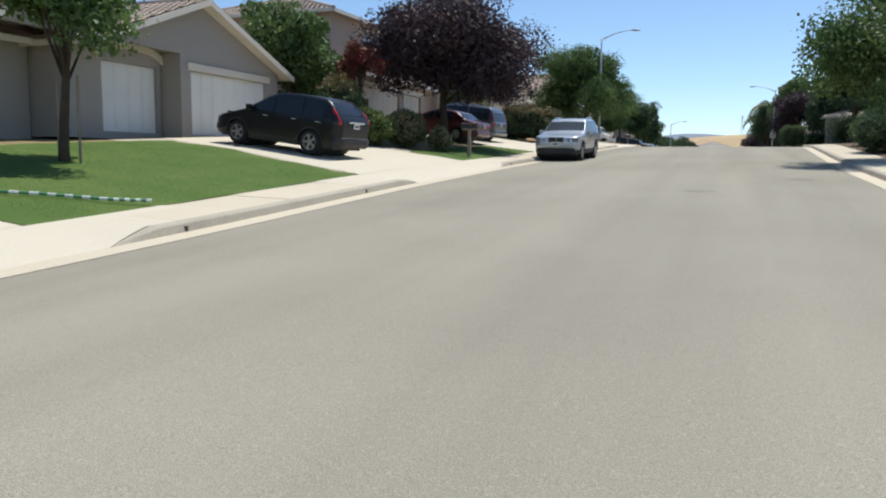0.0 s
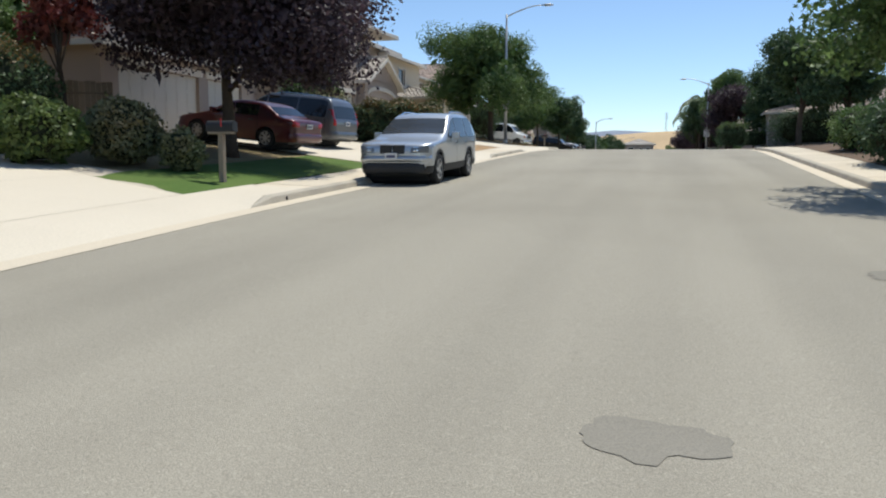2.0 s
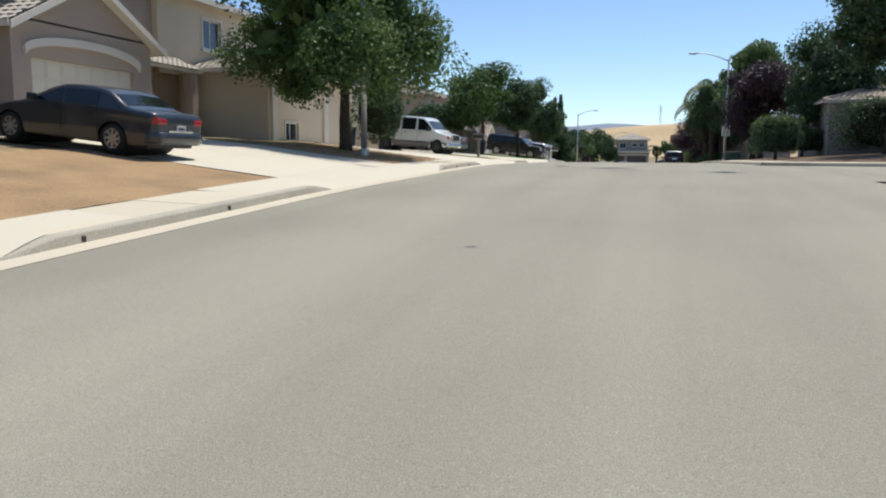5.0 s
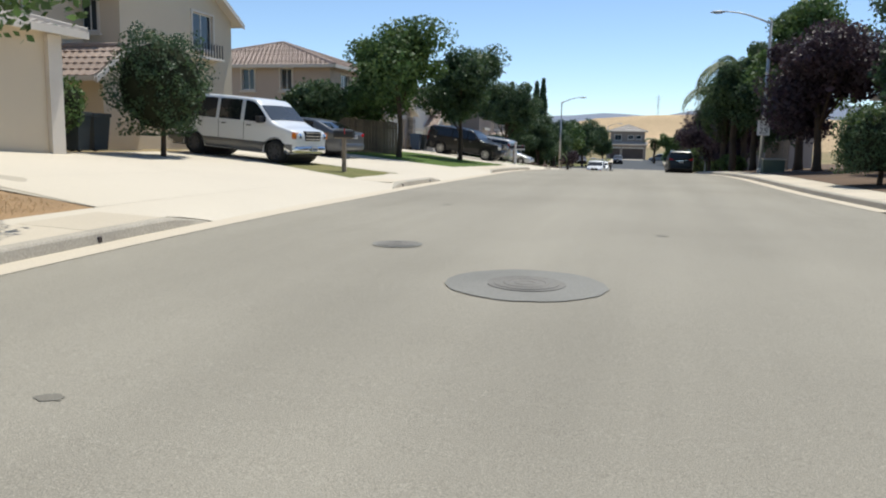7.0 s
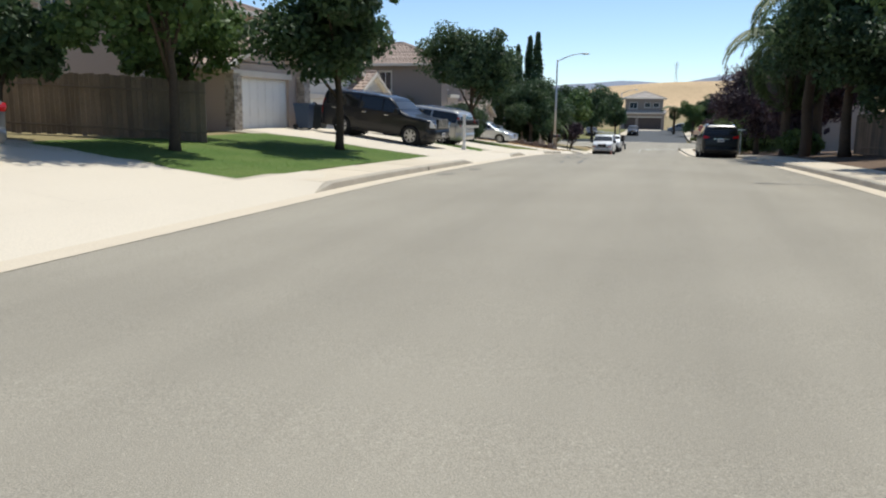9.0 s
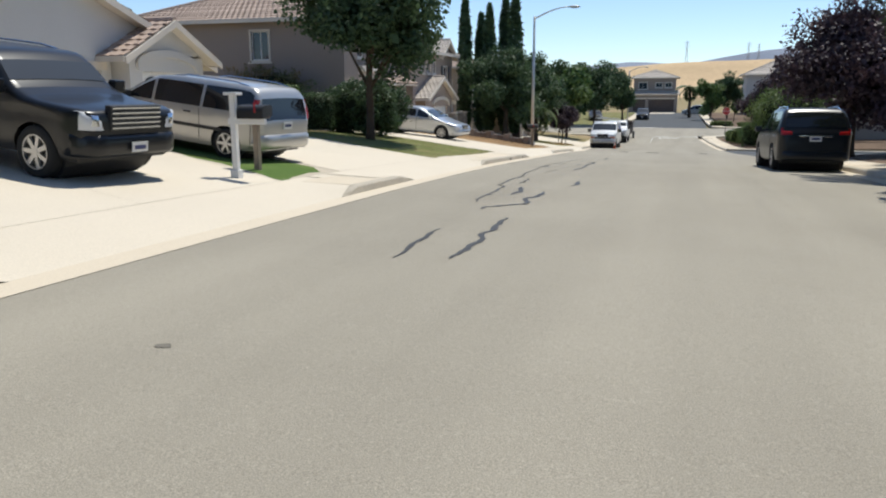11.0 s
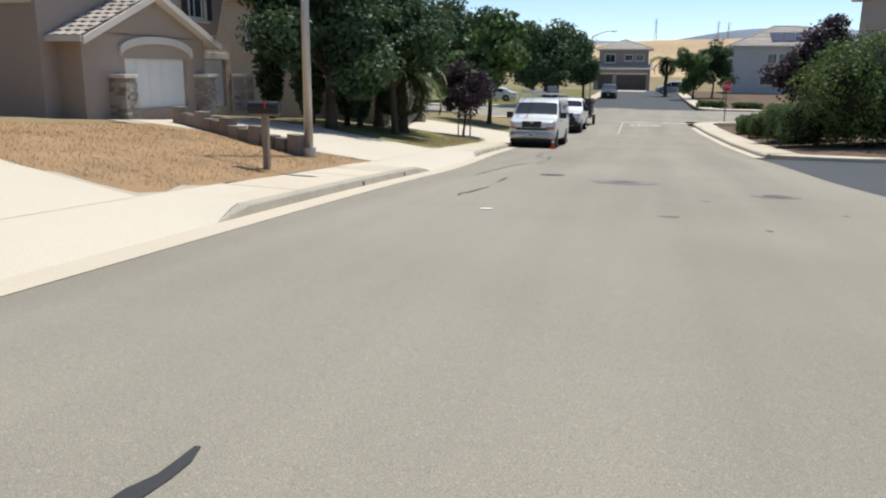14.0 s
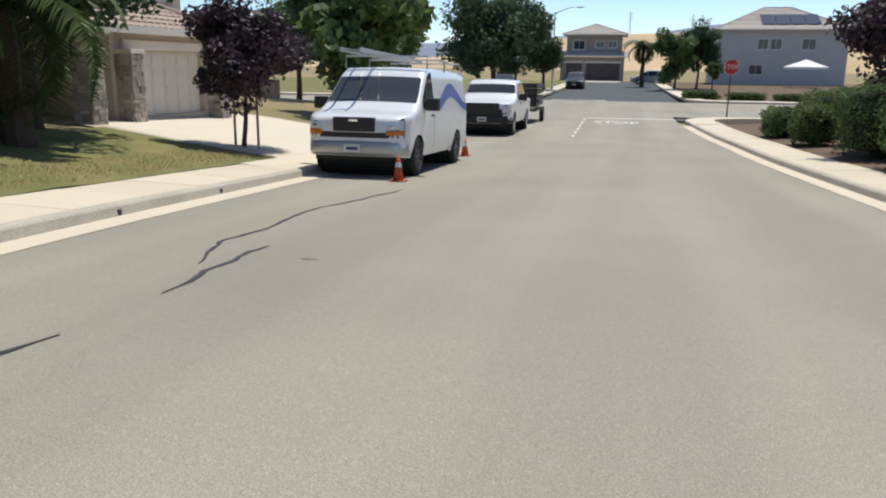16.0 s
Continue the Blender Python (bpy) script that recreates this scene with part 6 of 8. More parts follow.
    def side_patch(self, name, x0, x1, z0, z1, sg, off, mat, n=10, m=4, label="", parent=None):
        verts, faces = [], []
        for i in range(n + 1):
            x = x0 + (x1 - x0) * i / n
            a, b = z0(x), z1(x)
            for k in range(m + 1):
                z = a + (b - a) * k / m
                verts.append((x, sg * (self.hw(x, z) + off), z))
        w = m + 1
        for i in range(n):
            for k in range(m):
                q = i * w + k
                f = (q, q + w, q + w + 1, q + 1)
                faces.append(f if sg < 0 else f[::-1])
        return mesh_object(name, verts, faces, mat, parent or self.root, label, smooth=True)

    def side_glass(self, a, b, sg, glass):
        roof = max(self.top[:, 1])
        hi = lambda q: min(self.ztop(q) - 0.075, roof - 0.10)
        g = self.side_patch("side_window", a, b, lambda q: min(self.belt + 0.035, hi(q) - 0.01), hi, sg, 0.006, glass, 12, 4)
        for q in (a,):
            if hi(q) - self.belt > 0.18:
                self.side_patch("seam", q - 0.008, q + 0.008, lambda v: self.sill + 0.12 if self.bottom(v) < self.sill + 0.1 else self.bottom(v), lambda v: self.belt, sg, 0.003, M_SEAM, 1, 6)
        hx = (a + b) / 2 - 0.25 * (b - a)
        if b - a > 0.6:
            bm = new_box(hx - 0.09, hx + 0.09, min(sg * 0.0, sg * 0.035), max(sg * 0.0, sg * 0.035), -0.016, 0.016, bevel=0.008, m=Matrix.Translation((0, sg * (self.hw(hx, self.belt - 0.1)), self.belt - 0.1)))
            self.p("door_handle", bm, M_CHROME if self.paint in (P_SILVER, P_BLACK) else M_PLASTIC)
        return g

    def nose_x(self, y, z, end):
        """Where the skin of the nose (end 1) or tail (end -1) stands at y, z."""
        t = self.top if end > 0 else self.top[::-1]
        mx = self.L / 2
        for px, pz in t:
            if pz >= z - 1e-6:
                mx = abs(px)
                break
        lo, hi = 0.3 * self.L / 2, mx
        if self.hw(end * hi, z) >= abs(y):
            return end * hi
        for _ in range(24):
            md = (lo + hi) / 2
            lo, hi = (md, hi) if self.hw(end * md, z) >= abs(y) else (lo, md)
        return end * lo

    def nose_patch(self, name, y0, y1, z0, z1, mat, end=1, label="", parent=None, off=0.012, n=12, m=4):
        """A lamp or grille lying on the nose or tail; z0, z1: its lower and upper edge along y."""
        verts, faces = [], []
        for i in range(n + 1):
            y = y0 + (y1 - y0) * i / n
            for k in range(m + 1):
                a, b = (z0(y) if callable(z0) else z0), (z1(y) if callable(z1) else z1)
                z = a + (b - a) * k / m
                edge = 0.0 if 0 < i < n and 0 < k < m else -0.006
                lim = self.hw(end * 0.43 * self.L, z)
                yy = max(-lim, min(lim, y))
                verts.append((self.nose_x(yy, z, end) + end * (off + edge), yy * (1 + (off + edge) * 0.8), z))
        w = m + 1
        for i in range(n):
            for k in range(m):
                q = i * w + k
                f = (q, q + w, q + w + 1, q + 1)
                faces.append(f if (y1 > y0) == (end > 0) else f[::-1])
        return mesh_object(name, verts, faces, mat, parent or self.root, label, smooth=True)

    def top_patch(self, name, x0, x1, wide, mat):
        """A screen on the outline, from x0 (nearer the nose) to x1."""
        sel = [(x, z) for x, z in self.top if x1 - 1e-6 <= x <= x0 + 1e-6]
        if len(sel) < 2:
            return None
        verts, faces = [], []
        for i, (x, z) in enumerate(sel):
            a, b = sel[max(0, i - 1)], sel[min(len(sel) - 1, i + 1)]
            d = np.array([b[0] - a[0], b[1] - a[1]])
            nrm = np.array([-d[1], d[0]]) / (np.hypot(*d) + 1e-9)
            nrm = nrm if (nrm[1] > 0 or nrm[0] * x > 0) else -nrm
            if abs(d[0]) < 1e-6:
                nrm = np.array([1.0 if x > 0 else -1.0, 0.0])
            w = self.hw(x, z) - 0.06
            for k in range(7):
                t = -1 + k / 3
                verts.append((x + nrm[0] * 0.008, w * wide / 0.9 * t, z + 0.025 * (1 - (t * 0.9) ** 2) + abs(nrm[1]) * 0.008))
        for i in range(len(sel) - 1):
            for k in range(6):
                q = i * 7 + k
                faces.append((q, q + 1, q + 8, q + 7))
        return mesh_object(name, verts, faces, mat, self.root, smooth=True)

    def wheels(self, spokes, steel):
        r, w = self.r, 0.22
        key = (round(r, 3), spokes, steel)
        tyre = bmesh.new()
        prof = [(r * 0.66, -w / 2 + 0.01), (r * 0.80, -w / 2), (r * 0.95, -w / 2 + 0.015), (r, -w / 2 + 0.05), (r, w / 2 - 0.05), (r * 0.95, w / 2 - 0.015), (r * 0.80, w / 2), (r * 0.66, w / 2 - 0.01)]
        n = 28
        rings = [[tyre.verts.new((q * math.cos(2 * math.pi * i / n), u, q * math.sin(2 * math.pi * i / n))) for q, u in prof] for i in range(n)]
        for i in range(n):
            a, b = rings[i], rings[(i + 1) % n]
            for k in range(len(prof) - 1):
                tyre.faces.new((a[k], a[k + 1], b[k + 1], b[k]))
        bmesh.ops.recalc_face_normals(tyre, faces=tyre.faces)
        tm = bpy.data.meshes.new("wheel")
        tyre.to_mesh(tm)
        tyre.free()
        tm.polygons.foreach_set("use_smooth", [True] * len(tm.polygons))
        tm.materials.append(M_RUBBER)
        rim = bmesh.new()
        tube(rim, [(0, -0.02, 0), (0, 0.01, 0)], r * 0.66, 24)
        tube(rim, [(0, 0.0, 0), (0, 0.095, 0)], r * 0.13, 12)
        # black disc added to stand in for the shade behind the spokes
        bm2 = bmesh.new()
        tube(bm2, [(0, -0.03, 0), (0, 0.035, 0)], r * 0.63, 24)
        rm0 = bpy.data.meshes.new("brake_shadow")
        bm2.to_mesh(rm0)
        bm2.free()
        rm0.materials.append(M_PLASTIC)
        for k in range(spokes):
            m = Matrix.Rotation(2 * math.pi * k / spokes, 4, "Y")
            box(rim, r * 0.08, r * 0.66, 0.045, 0.09, -r * 0.085, r * 0.085, m=m)
        for i in range(24):
            m = Matrix.Rotation(2 * math.pi * i / 24, 4, "Y")
            box(rim, r * 0.60, r * 0.68, 0.03, 0.098, -r * 0.092, r * 0.092, m=m)
        rm = bpy.data.meshes.new("rim")
        rim.to_mesh(rm)
        rim.free()
        rm.materials.append(M_DARKWHEEL if steel else M_RIM)
        for c in self.cx:
            for sg in (1, -1):
                turn = Matrix.Identity(4) if sg > 0 else Matrix.Rotation(math.pi, 4, "Z")
                wh = piece("wheel", tm, Matrix.Translation((c, sg * (self.W / 2 - w / 2 - 0.015), r)) @ turn, self.root)
                piece("rim", rm, Matrix.Identity(4), wh)
                piece("brake_disc", rm0, Matrix.Translation((0, 0.02, 0)), wh)

    def front(self, z, grille=(0.5, 0.28), lamp=(0.34, 0.18), grille_mat=None, bars=4, bumper=None, lamp_mat=None, bumper_mat=None, amber=False, set_in=0.0, bar_mat=M_CHROME, split=False):
        """Grille, headlamps, bumper and plate; z: the lamps' middle."""
        x = self.L / 2 - set_in
        wd = self.hw(self.L / 2 - 0.15, z)
        gm = grille_mat or M_PLASTIC
        for a in ((-1, 1) if split else (0,)):
            gw = grille[0] / (2.1 if split else 1)
            g = self.p("grille", new_box(x - 0.10, x + 0.02, a * gw * 0.53 - gw / 2, a * gw * 0.53 + gw / 2, z - grille[1] / 2, z + grille[1] / 2, bevel=0.02), gm, "dark radiator grille")
            for k in range(bars):
                zz = z - grille[1] / 2 + grille[1] * (k + 0.5) / bars
                self.p("grille_bar", new_box(x + 0.02, x + 0.035, a * gw * 0.53 - gw / 2 + 0.02, a * gw * 0.53 + gw / 2 - 0.02, zz - 0.012, zz + 0.012), bar_mat, "", g)
        for sg in (1, -1):
            y0, y1 = sg * (wd - lamp[0]), sg * self.W / 2 * 0.905
            l = self.nose_patch("headlight", y0, y1, z - lamp[1] / 2, z + lamp[1] / 2, lamp_mat or M_LAMP, 1, "clear glass headlight")
            self.nose_patch("reflector", y0 + sg * 0.07, y0 + sg * min(0.2, lamp[0] * 0.6), z - lamp[1] * 0.32, z + lamp[1] * 0.32, M_CHROME, 1, "", l, 0.018, 4, 3)
            if amber:
                self.nose_patch("indicator", y0, y1, z - lamp[1] / 2 - 0.10, z - lamp[1] / 2 - 0.012, M_AMBER, 1, "amber indicator lamp", l, 0.016)
        b = bumper or (0.32, 0.56)
        self.bumper_at(x + 0.045, b, bumper_mat or self.paint, 1)
        pl = self.p("number_plate", new_box(x + 0.085, x + 0.10, -0.155, 0.155, b[0] + 0.06, b[0] + 0.21, bevel=0.005), M_PLATE, "number plate with illegible marks")
        self.p("plate_bar", new_box(x + 0.10, x + 0.103, -0.11, 0.11, b[0] + 0.10, b[0] + 0.16), M_PLATEBAR, "", pl)

    def bumper_at(self, x, b, mat, sg):
        """A rounded bumper across an end."""
        w = self.W / 2 - 0.045
        bm = bmesh.new()
        n, rings = 14, []
        for i in range(n + 1):
            t = -1 + 2 * i / n
            y = w * t
            xs = abs(self.nose_x(y, (b[0] + b[1]) / 2, sg)) + abs(x) - self.L / 2
            rings.append([bm.verts.new((sg * (xs - dx), y, z)) for dx, z in ((0.16, b[0]), (0.03, b[0]), (0.0, b[0] + 0.06), (0.0, b[1] - 0.06), (0.04, b[1]), (0.16, b[1]))])
        for a, c in zip(rings, rings[1:]):
            for k in range(5):
                bm.faces.new((a[k], a[k + 1], c[k + 1], c[k]))
        bm.faces.new(rings[0])
        bm.faces.new(rings[-1][::-1])
        bmesh.ops.recalc_face_normals(bm, faces=bm.faces)
        self.p("bumper", bm, mat, smooth=True)

    def back(self, z, lamp=(0.2, 0.5), bumper=None, bumper_mat=None, plate=None, tail_mat=None, strip=None, set_in=0.0):
        x = -self.L / 2 + set_in
        wd = self.hw(-self.L / 2 + 0.14, z)
        for sg in (1, -1):
            y0, y1 = sg * (wd - lamp[0]), sg * (wd + 0.012)
            self.nose_patch("tail_light", y0, sg * self.W / 2 * 0.91, z - lamp[1] / 2, z + lamp[1] / 2, tail_mat or M_TAIL, -1, "red tail light")
        b = bumper or (0.32, 0.58)
        self.bumper_at(-x + 0.05, b, bumper_mat or self.paint, -1)
        zp = plate or z
        pl = self.p("number_plate", new_box(x - 0.03, x - 0.012, -0.155, 0.155, zp - 0.075, zp + 0.075, bevel=0.005), M_PLATE, "number plate with illegible marks")
        self.p("plate_bar", new_box(x - 0.034, x - 0.03, -0.11, 0.11, zp - 0.03, zp + 0.03), M_PLATEBAR, "", pl)
        if strip:
            self.p("trim_strip", new_box(x - 0.03, x - 0.008, -0.42, 0.42, strip - 0.025, strip + 0.025, bevel=0.008), M_CHROME)

    def mirrors(self, x, mat=None, big=1.0):
        for sg in (1, -1):
            w = self.hw(x, self.belt + 0.05)
            m = self.p("mirror", new_box(x - 0.09 * big, x + 0.05 * big, min(sg * (w + 0.03), sg * (w + 0.03 + 0.19 * big)), max(sg * (w + 0.03), sg * (w + 0.03 + 0.19 * big)), self.belt + 0.0, self.belt + 0.17 * big, bevel=0.03),
                       mat or self.paint)
            self.p("mirror_arm", new_box(x - 0.03, x + 0.03, min(sg * (w - 0.05), sg * (w + 0.06)), max(sg * (w - 0.05), sg * (w + 0.06)), self.belt + 0.02, self.belt + 0.07), M_PLASTIC, "", m)


def suv_top(L, H, hood, cowl_x, roof_x, tail_x, nose=0.72, rear_z=1.0):
    f = L / 2
    return [(f, 0.42), (f, nose - 0.06), (f - 0.10, nose + 0.04), (cowl_x, hood), (roof_x, H - 0.06), (roof_x - 0.5, H), (tail_x + 0.5, H - 0.015), (tail_x, H - 0.07), (-f + 0.06, rear_z), (-f, rear_z - 0.12), (-f, 0.45)]


def sedan_top(L, H, hood, cowl_x, roof_x, tail_x, deck_x, deck, nose=0.71):
    f = L / 2
    return [(f, 0.40), (f, nose - 0.06), (f - 0.14, nose + 0.03), (cowl_x, hood), (roof_x, H - 0.05), (roof_x - 0.45, H), (tail_x + 0.35, H - 0.02), (tail_x, H - 0.09), (deck_x, deck), (-f + 0.10, deck - 0.03), (-f, deck - 0.12), (-f, 0.42)]


# black compact SUV nosed up to the garage
c = Car("suv", "black compact SUV nosed up to a white garage door", -11.0, 21.6, 176, 4.53, 1.82, 2.62, 0.345, suv_top(4.53, 1.66, 1.06, 1.05, 0.20, -1.75, 0.74, 1.12), 1.04, P_BLACK, 0.93,
        side=((0.06, 0.98), (-0.95, -0.0), (-1.72, -1.02)), screen=(0.98, 0.25), rear=(-1.80, -2.18), rim=5, cladding=M_PLASTIC)
c.front(0.78)
c.back(1.16, (0.08, 0.46), bumper_mat=M_PLASTIC, plate=0.92, strip=1.02)
c.mirrors(0.85)

# red saloon and grey minivan on the next drive
c = Car("sedan", "dark red saloon parked in tree shade on a driveway", -12.35, 36.5, 172, 4.75, 1.80, 2.75, 0.325, sedan_top(4.75, 1.45, 0.95, 1.05, 0.15, -1.25, -1.78, 1.02), 0.96, P_RED, 0.95,
        side=((0.0, 0.86), (-1.0, -0.06)), screen=(0.98, 0.22), rear=(-1.24, -1.74), rim=7)
c.front(0.70)
c.back(0.86, (0.34, 0.20), plate=0.80)
c.mirrors(0.72)
c = Car("minivan", "grey minivan with a silver roof parked beside a red saloon", -12.75, 39.8, 174, 5.0, 1.95, 3.0, 0.335, suv_top(5.0, 1.75, 1.08, 1.45, 0.55, -2.2, 0.74, 1.0), 1.0, P_GREY, 0.95,
        side=((0.45, 1.2), (-0.85, 0.38), (-2.1, -0.92)), screen=(1.4, 0.6), rear=(-2.24, -2.44), rim=6, roof_rails=(0.2, -2.0))
c.front(0.78)
c.back(1.05, (0.14, 0.55), plate=0.86)
c.mirrors(1.15)

# silver SUV at the kerb
c = Car("suv", "silver SUV parked at the kerb facing oncoming traffic", -4.95, 32.6, -90.5, 4.6, 1.87, 2.81, 0.365, suv_top(4.6, 1.70, 1.10, 0.90, 0.05, -1.86, 0.93, 1.14), 1.06, P_SILVER, 0.83, sill=0.30,
        side=((-0.06, 0.70), (-1.02, -0.12), (-1.84, -1.08)), screen=(0.85, 0.09), rear=(-1.94, -2.28), rim=5, cladding=M_PLASTIC, roof_rails=(-0.2, -1.8))
c.front(0.85, (0.62, 0.20), (0.40, 0.16), bars=0, bumper=(0.56, 0.70), split=True, lamp_mat=M_DARKLAMP)
c.bumper_at(2.335, (0.28, 0.55), M_PLASTIC, 1)
for sg in (1, -1):
    c.p("fog_lamp", new_box(2.20, 2.31, sg * 0.66 - 0.06, sg * 0.66 + 0.06, 0.58, 0.66, bevel=0.01), M_LAMP)
c.back(0.98, (0.12, 0.26), plate=0.98)
c.mirrors(0.50)

# dark saloon on the third drive
c = Car("sedan", "dark saloon with a chrome bumper strip parked on a driveway", -13.0, 53.5, 177, 5.0, 1.86, 2.9, 0.33, sedan_top(5.0, 1.43, 0.97, 1.05, 0.2, -1.25, -1.75, 1.02), 0.97, P_NAVY, 1.0,
        side=((0.02, 0.88), (-1.0, -0.05)), screen=(0.98, 0.26), rear=(-1.24, -1.72), rim=8)
c.front(0.70)
c.back(0.82, (0.4, 0.16), plate=0.66, strip=0.6)
c.mirrors(0.75)

# white passenger van
c = Car("van", "white passenger van with dark side windows on a driveway", -13.55, 78.5, -9, 5.26, 1.98, 3.24, 0.36,
        [(2.63, 0.45), (2.63, 0.90), (2.56, 1.03), (1.75, 1.20), (1.12, 1.84), (0.85, 1.96), (-2.4, 1.98), (-2.57, 1.92), (-2.63, 1.2), (-2.63, 0.45)], 1.20, P_WHITE, 0.75, sill=0.30, tumble=0.16,
        side=((0.66, 1.50), (-0.34, 0.52), (-1.30, -0.46), (-2.35, -1.42)), screen=(1.70, 1.15), rim=8, steel=True, lower=(0.62, P_GREY))
c.front(0.90, (0.86, 0.30), (0.36, 0.24), bars=3, bumper=(0.36, 0.58), bumper_mat=M_CHROME, amber=False)
for sg in (1, -1):
    c.p("indicator", new_box(2.40, 2.58, sg * 0.80 - 0.1, sg * 0.80 + 0.13, 0.80, 1.0, bevel=0.02), M_AMBER, "amber corner lamp")
c.back(1.0, (0.14, 0.4), plate=0.8)
c.mirrors(1.40, M_PLASTIC, 1.25)

c = Car("sedan", "dark grey fastback saloon parked on a driveway", -14.6, 83.8, 172, 4.9, 1.84, 2.78, 0.33, sedan_top(4.9, 1.46, 0.96, 1.1, 0.25, -1.15, -1.9, 1.06), 0.97, P_GREY, 0.95,
        side=((0.05, 0.9), (-0.95, -0.02)), screen=(1.02, 0.3), rear=(-1.14, -1.86), rim=5)
c.front(0.70)
c.back(0.92, (0.36, 0.15), plate=0.84)
c.mirrors(0.78)

# long black SUV
c = Car("suv", "long black SUV with chrome grille on a sloping driveway", -12.1, 99.45, -7, 5.16, 2.00, 3.16, 0.39,
        [(2.58, 0.45), (2.58, 0.98), (2.50, 1.09), (1.24, 1.17), (0.66, 1.70), (0.35, 1.80), (-2.25, 1.80), (-2.48, 1.72), (-2.57, 1.2), (-2.58, 0.5)], 1.18, P_BLACK, 0.95, sill=0.36, tumble=0.24,
        side=((0.34, 1.08), (-0.72, 0.26), (-2.28, -0.82)), screen=(1.20, 0.70), rear=(-2.49, -2.56), rim=7, roof_rails=(0.1, -2.2))
c.front(0.98, (0.98, 0.36), (0.30, 0.34), bars=5, bumper=(0.42, 0.74))
c.back(1.1, (0.10, 0.6), plate=0.9)
c.mirrors(1.05, None, 1.2)

# pale minivan
c = Car("minivan", "pale champagne minivan with dark glass parked on a driveway", -12.15, 103.7, 172, 4.78, 1.92, 2.95, 0.335, suv_top(4.78, 1.60, 0.99, 1.55, 0.62, -2.2, 0.74, 0.98), 1.0, P_CHAMP, 0.95,
        side=((0.55, 1.32), (-0.80, 0.47), (-2.15, -0.88)), screen=(1.5, 0.68), rear=(-2.22, -2.37), rim=6, roof_rails=(0.1, -1.9))
c.front(0.74)
c.back(1.12, (0.10, 0.42), plate=0.80, bumper=(0.32, 0.62))
c.mirrors(1.2, M_PLASTIC)
for sg in (1, -1):
    c.side_patch("side_moulding", -1.4, 1.2, lambda q: 0.58, lambda q: 0.65, sg, 0.016, M_PLASTIC, 8, 2)

# silver saloon
c = Car("sedan", "silver four-door saloon with alloy wheels facing the street", -14.05, 122.05, -6, 4.58, 1.83, 2.72, 0.33, sedan_top(4.58, 1.43, 0.94, 1.12, 0.22, -1.25, -1.82, 1.00), 0.95, P_SILVER, 0.92,
        side=((0.0, 0.94), (-1.05, -0.07)), screen=(1.04, 0.28), rear=(-1.24, -1.78), rim=7)
c.front(0.66, (0.62, 0.18), (0.36, 0.2), bars=3)
c.back(0.82, (0.3, 0.2))
c.mirrors(0.80)

# white work van with a ladder rack
c = Car("van", "white work van with ladder rack and blue swirl decal", -7.06, 147.1, -90.5, 5.69, 2.01, 3.43, 0.375,
        [(2.84, 0.48), (2.84, 1.0), (2.74, 1.12), (1.90, 1.26), (1.10, 1.98), (0.75, 2.09), (-2.5, 2.09), (-2.78, 2.0), (-2.84, 1.3), (-2.84, 0.5)], 1.24, P_WHITE, 0.95, sill=0.36, tumble=0.15,
        side=((0.72, 1.62),), screen=(1.82, 1.14), rim=8, steel=True, cladding=None)
c.nose_patch("grille_panel", -0.92, 0.92, 0.74, 1.10, M_PLASTIC, 1, "wide black grille panel", None, 0.006, 20, 4)
c.front(0.98, (0.80, 0.26), (0.30, 0.17), bars=0, bumper=(0.42, 0.68), bumper_mat=M_STEEL, amber=True)
c.p("emblem", new_box(2.875, 2.89, -0.09, 0.09, 1.03, 1.08, bevel=0.01), M_CHROME)
c.back(1.3, (0.12, 0.5), plate=0.8)
c.mirrors(1.55, M_PLASTIC, 1.4)
P_DECAL = car_paint("blue_decal", (0.06, 0.10, 0.42), 0.0)
for sg in (1, -1):
    c.side_patch("decal", -2.5, 0.4, lambda q: 1.22 + 0.30 * math.sin((q + 2.5) * 1.0) ** 2, lambda q: 1.40 + 0.42 * math.sin((q + 2.5) * 1.0) ** 2, sg, 0.006, P_DECAL, 22, 2, "blue swirl decal")
for q in (-2.2, -0.6, 0.9):
    bm = bmesh.new()
    tube(bm, [(q, -0.86, 2.05), (q, -0.86, 2.3), (q, 0.86, 2.3), (q, 0.86, 2.05)], 0.022, 6)
    c.p("rack_bar", bm, M_STEEL)
lad = bmesh.new()
for yy in (-0.62, -0.22):
    box(lad, -2.7, 1.9, yy - 0.02, yy + 0.02, 2.33, 2.41)
for k in range(14):
    box(lad, -2.55 + k * 0.33, -2.52 + k * 0.33, -0.6, -0.24, 2.35, 2.38)
tagged(part("ladder", lad, M_STEEL), "aluminium extension ladder strapped to a van's roof rack", "ladder").matrix_world = c.root.matrix_world.copy()

# white pickup and the trailer behind it
c = Car("pickup_truck", "white crew-cab pickup truck with a black grille at the kerb", -6.95, 160.0, -90, 5.85, 2.03, 3.68, 0.40,
        [(2.92, 0.5), (2.92, 1.05), (2.82, 1.14), (1.40, 1.22), (0.85, 1.82), (0.5, 1.90), (-0.55, 1.88), (-0.80, 1.80), (-1.02, 1.22), (-2.85, 1.20), (-2.92, 1.1), (-2.92, 0.6)], 1.18, P_WHITE, 0.95, sill=0.42, tumble=0.22,
        side=((0.35, 1.15), (-0.70, 0.28)), screen=(1.36, 0.88), rim=6)
c.nose_patch("grille_panel", -0.9, 0.9, 0.72, 1.08, M_PLASTIC, 1, "wide black grille panel", None, 0.006, 20, 4)
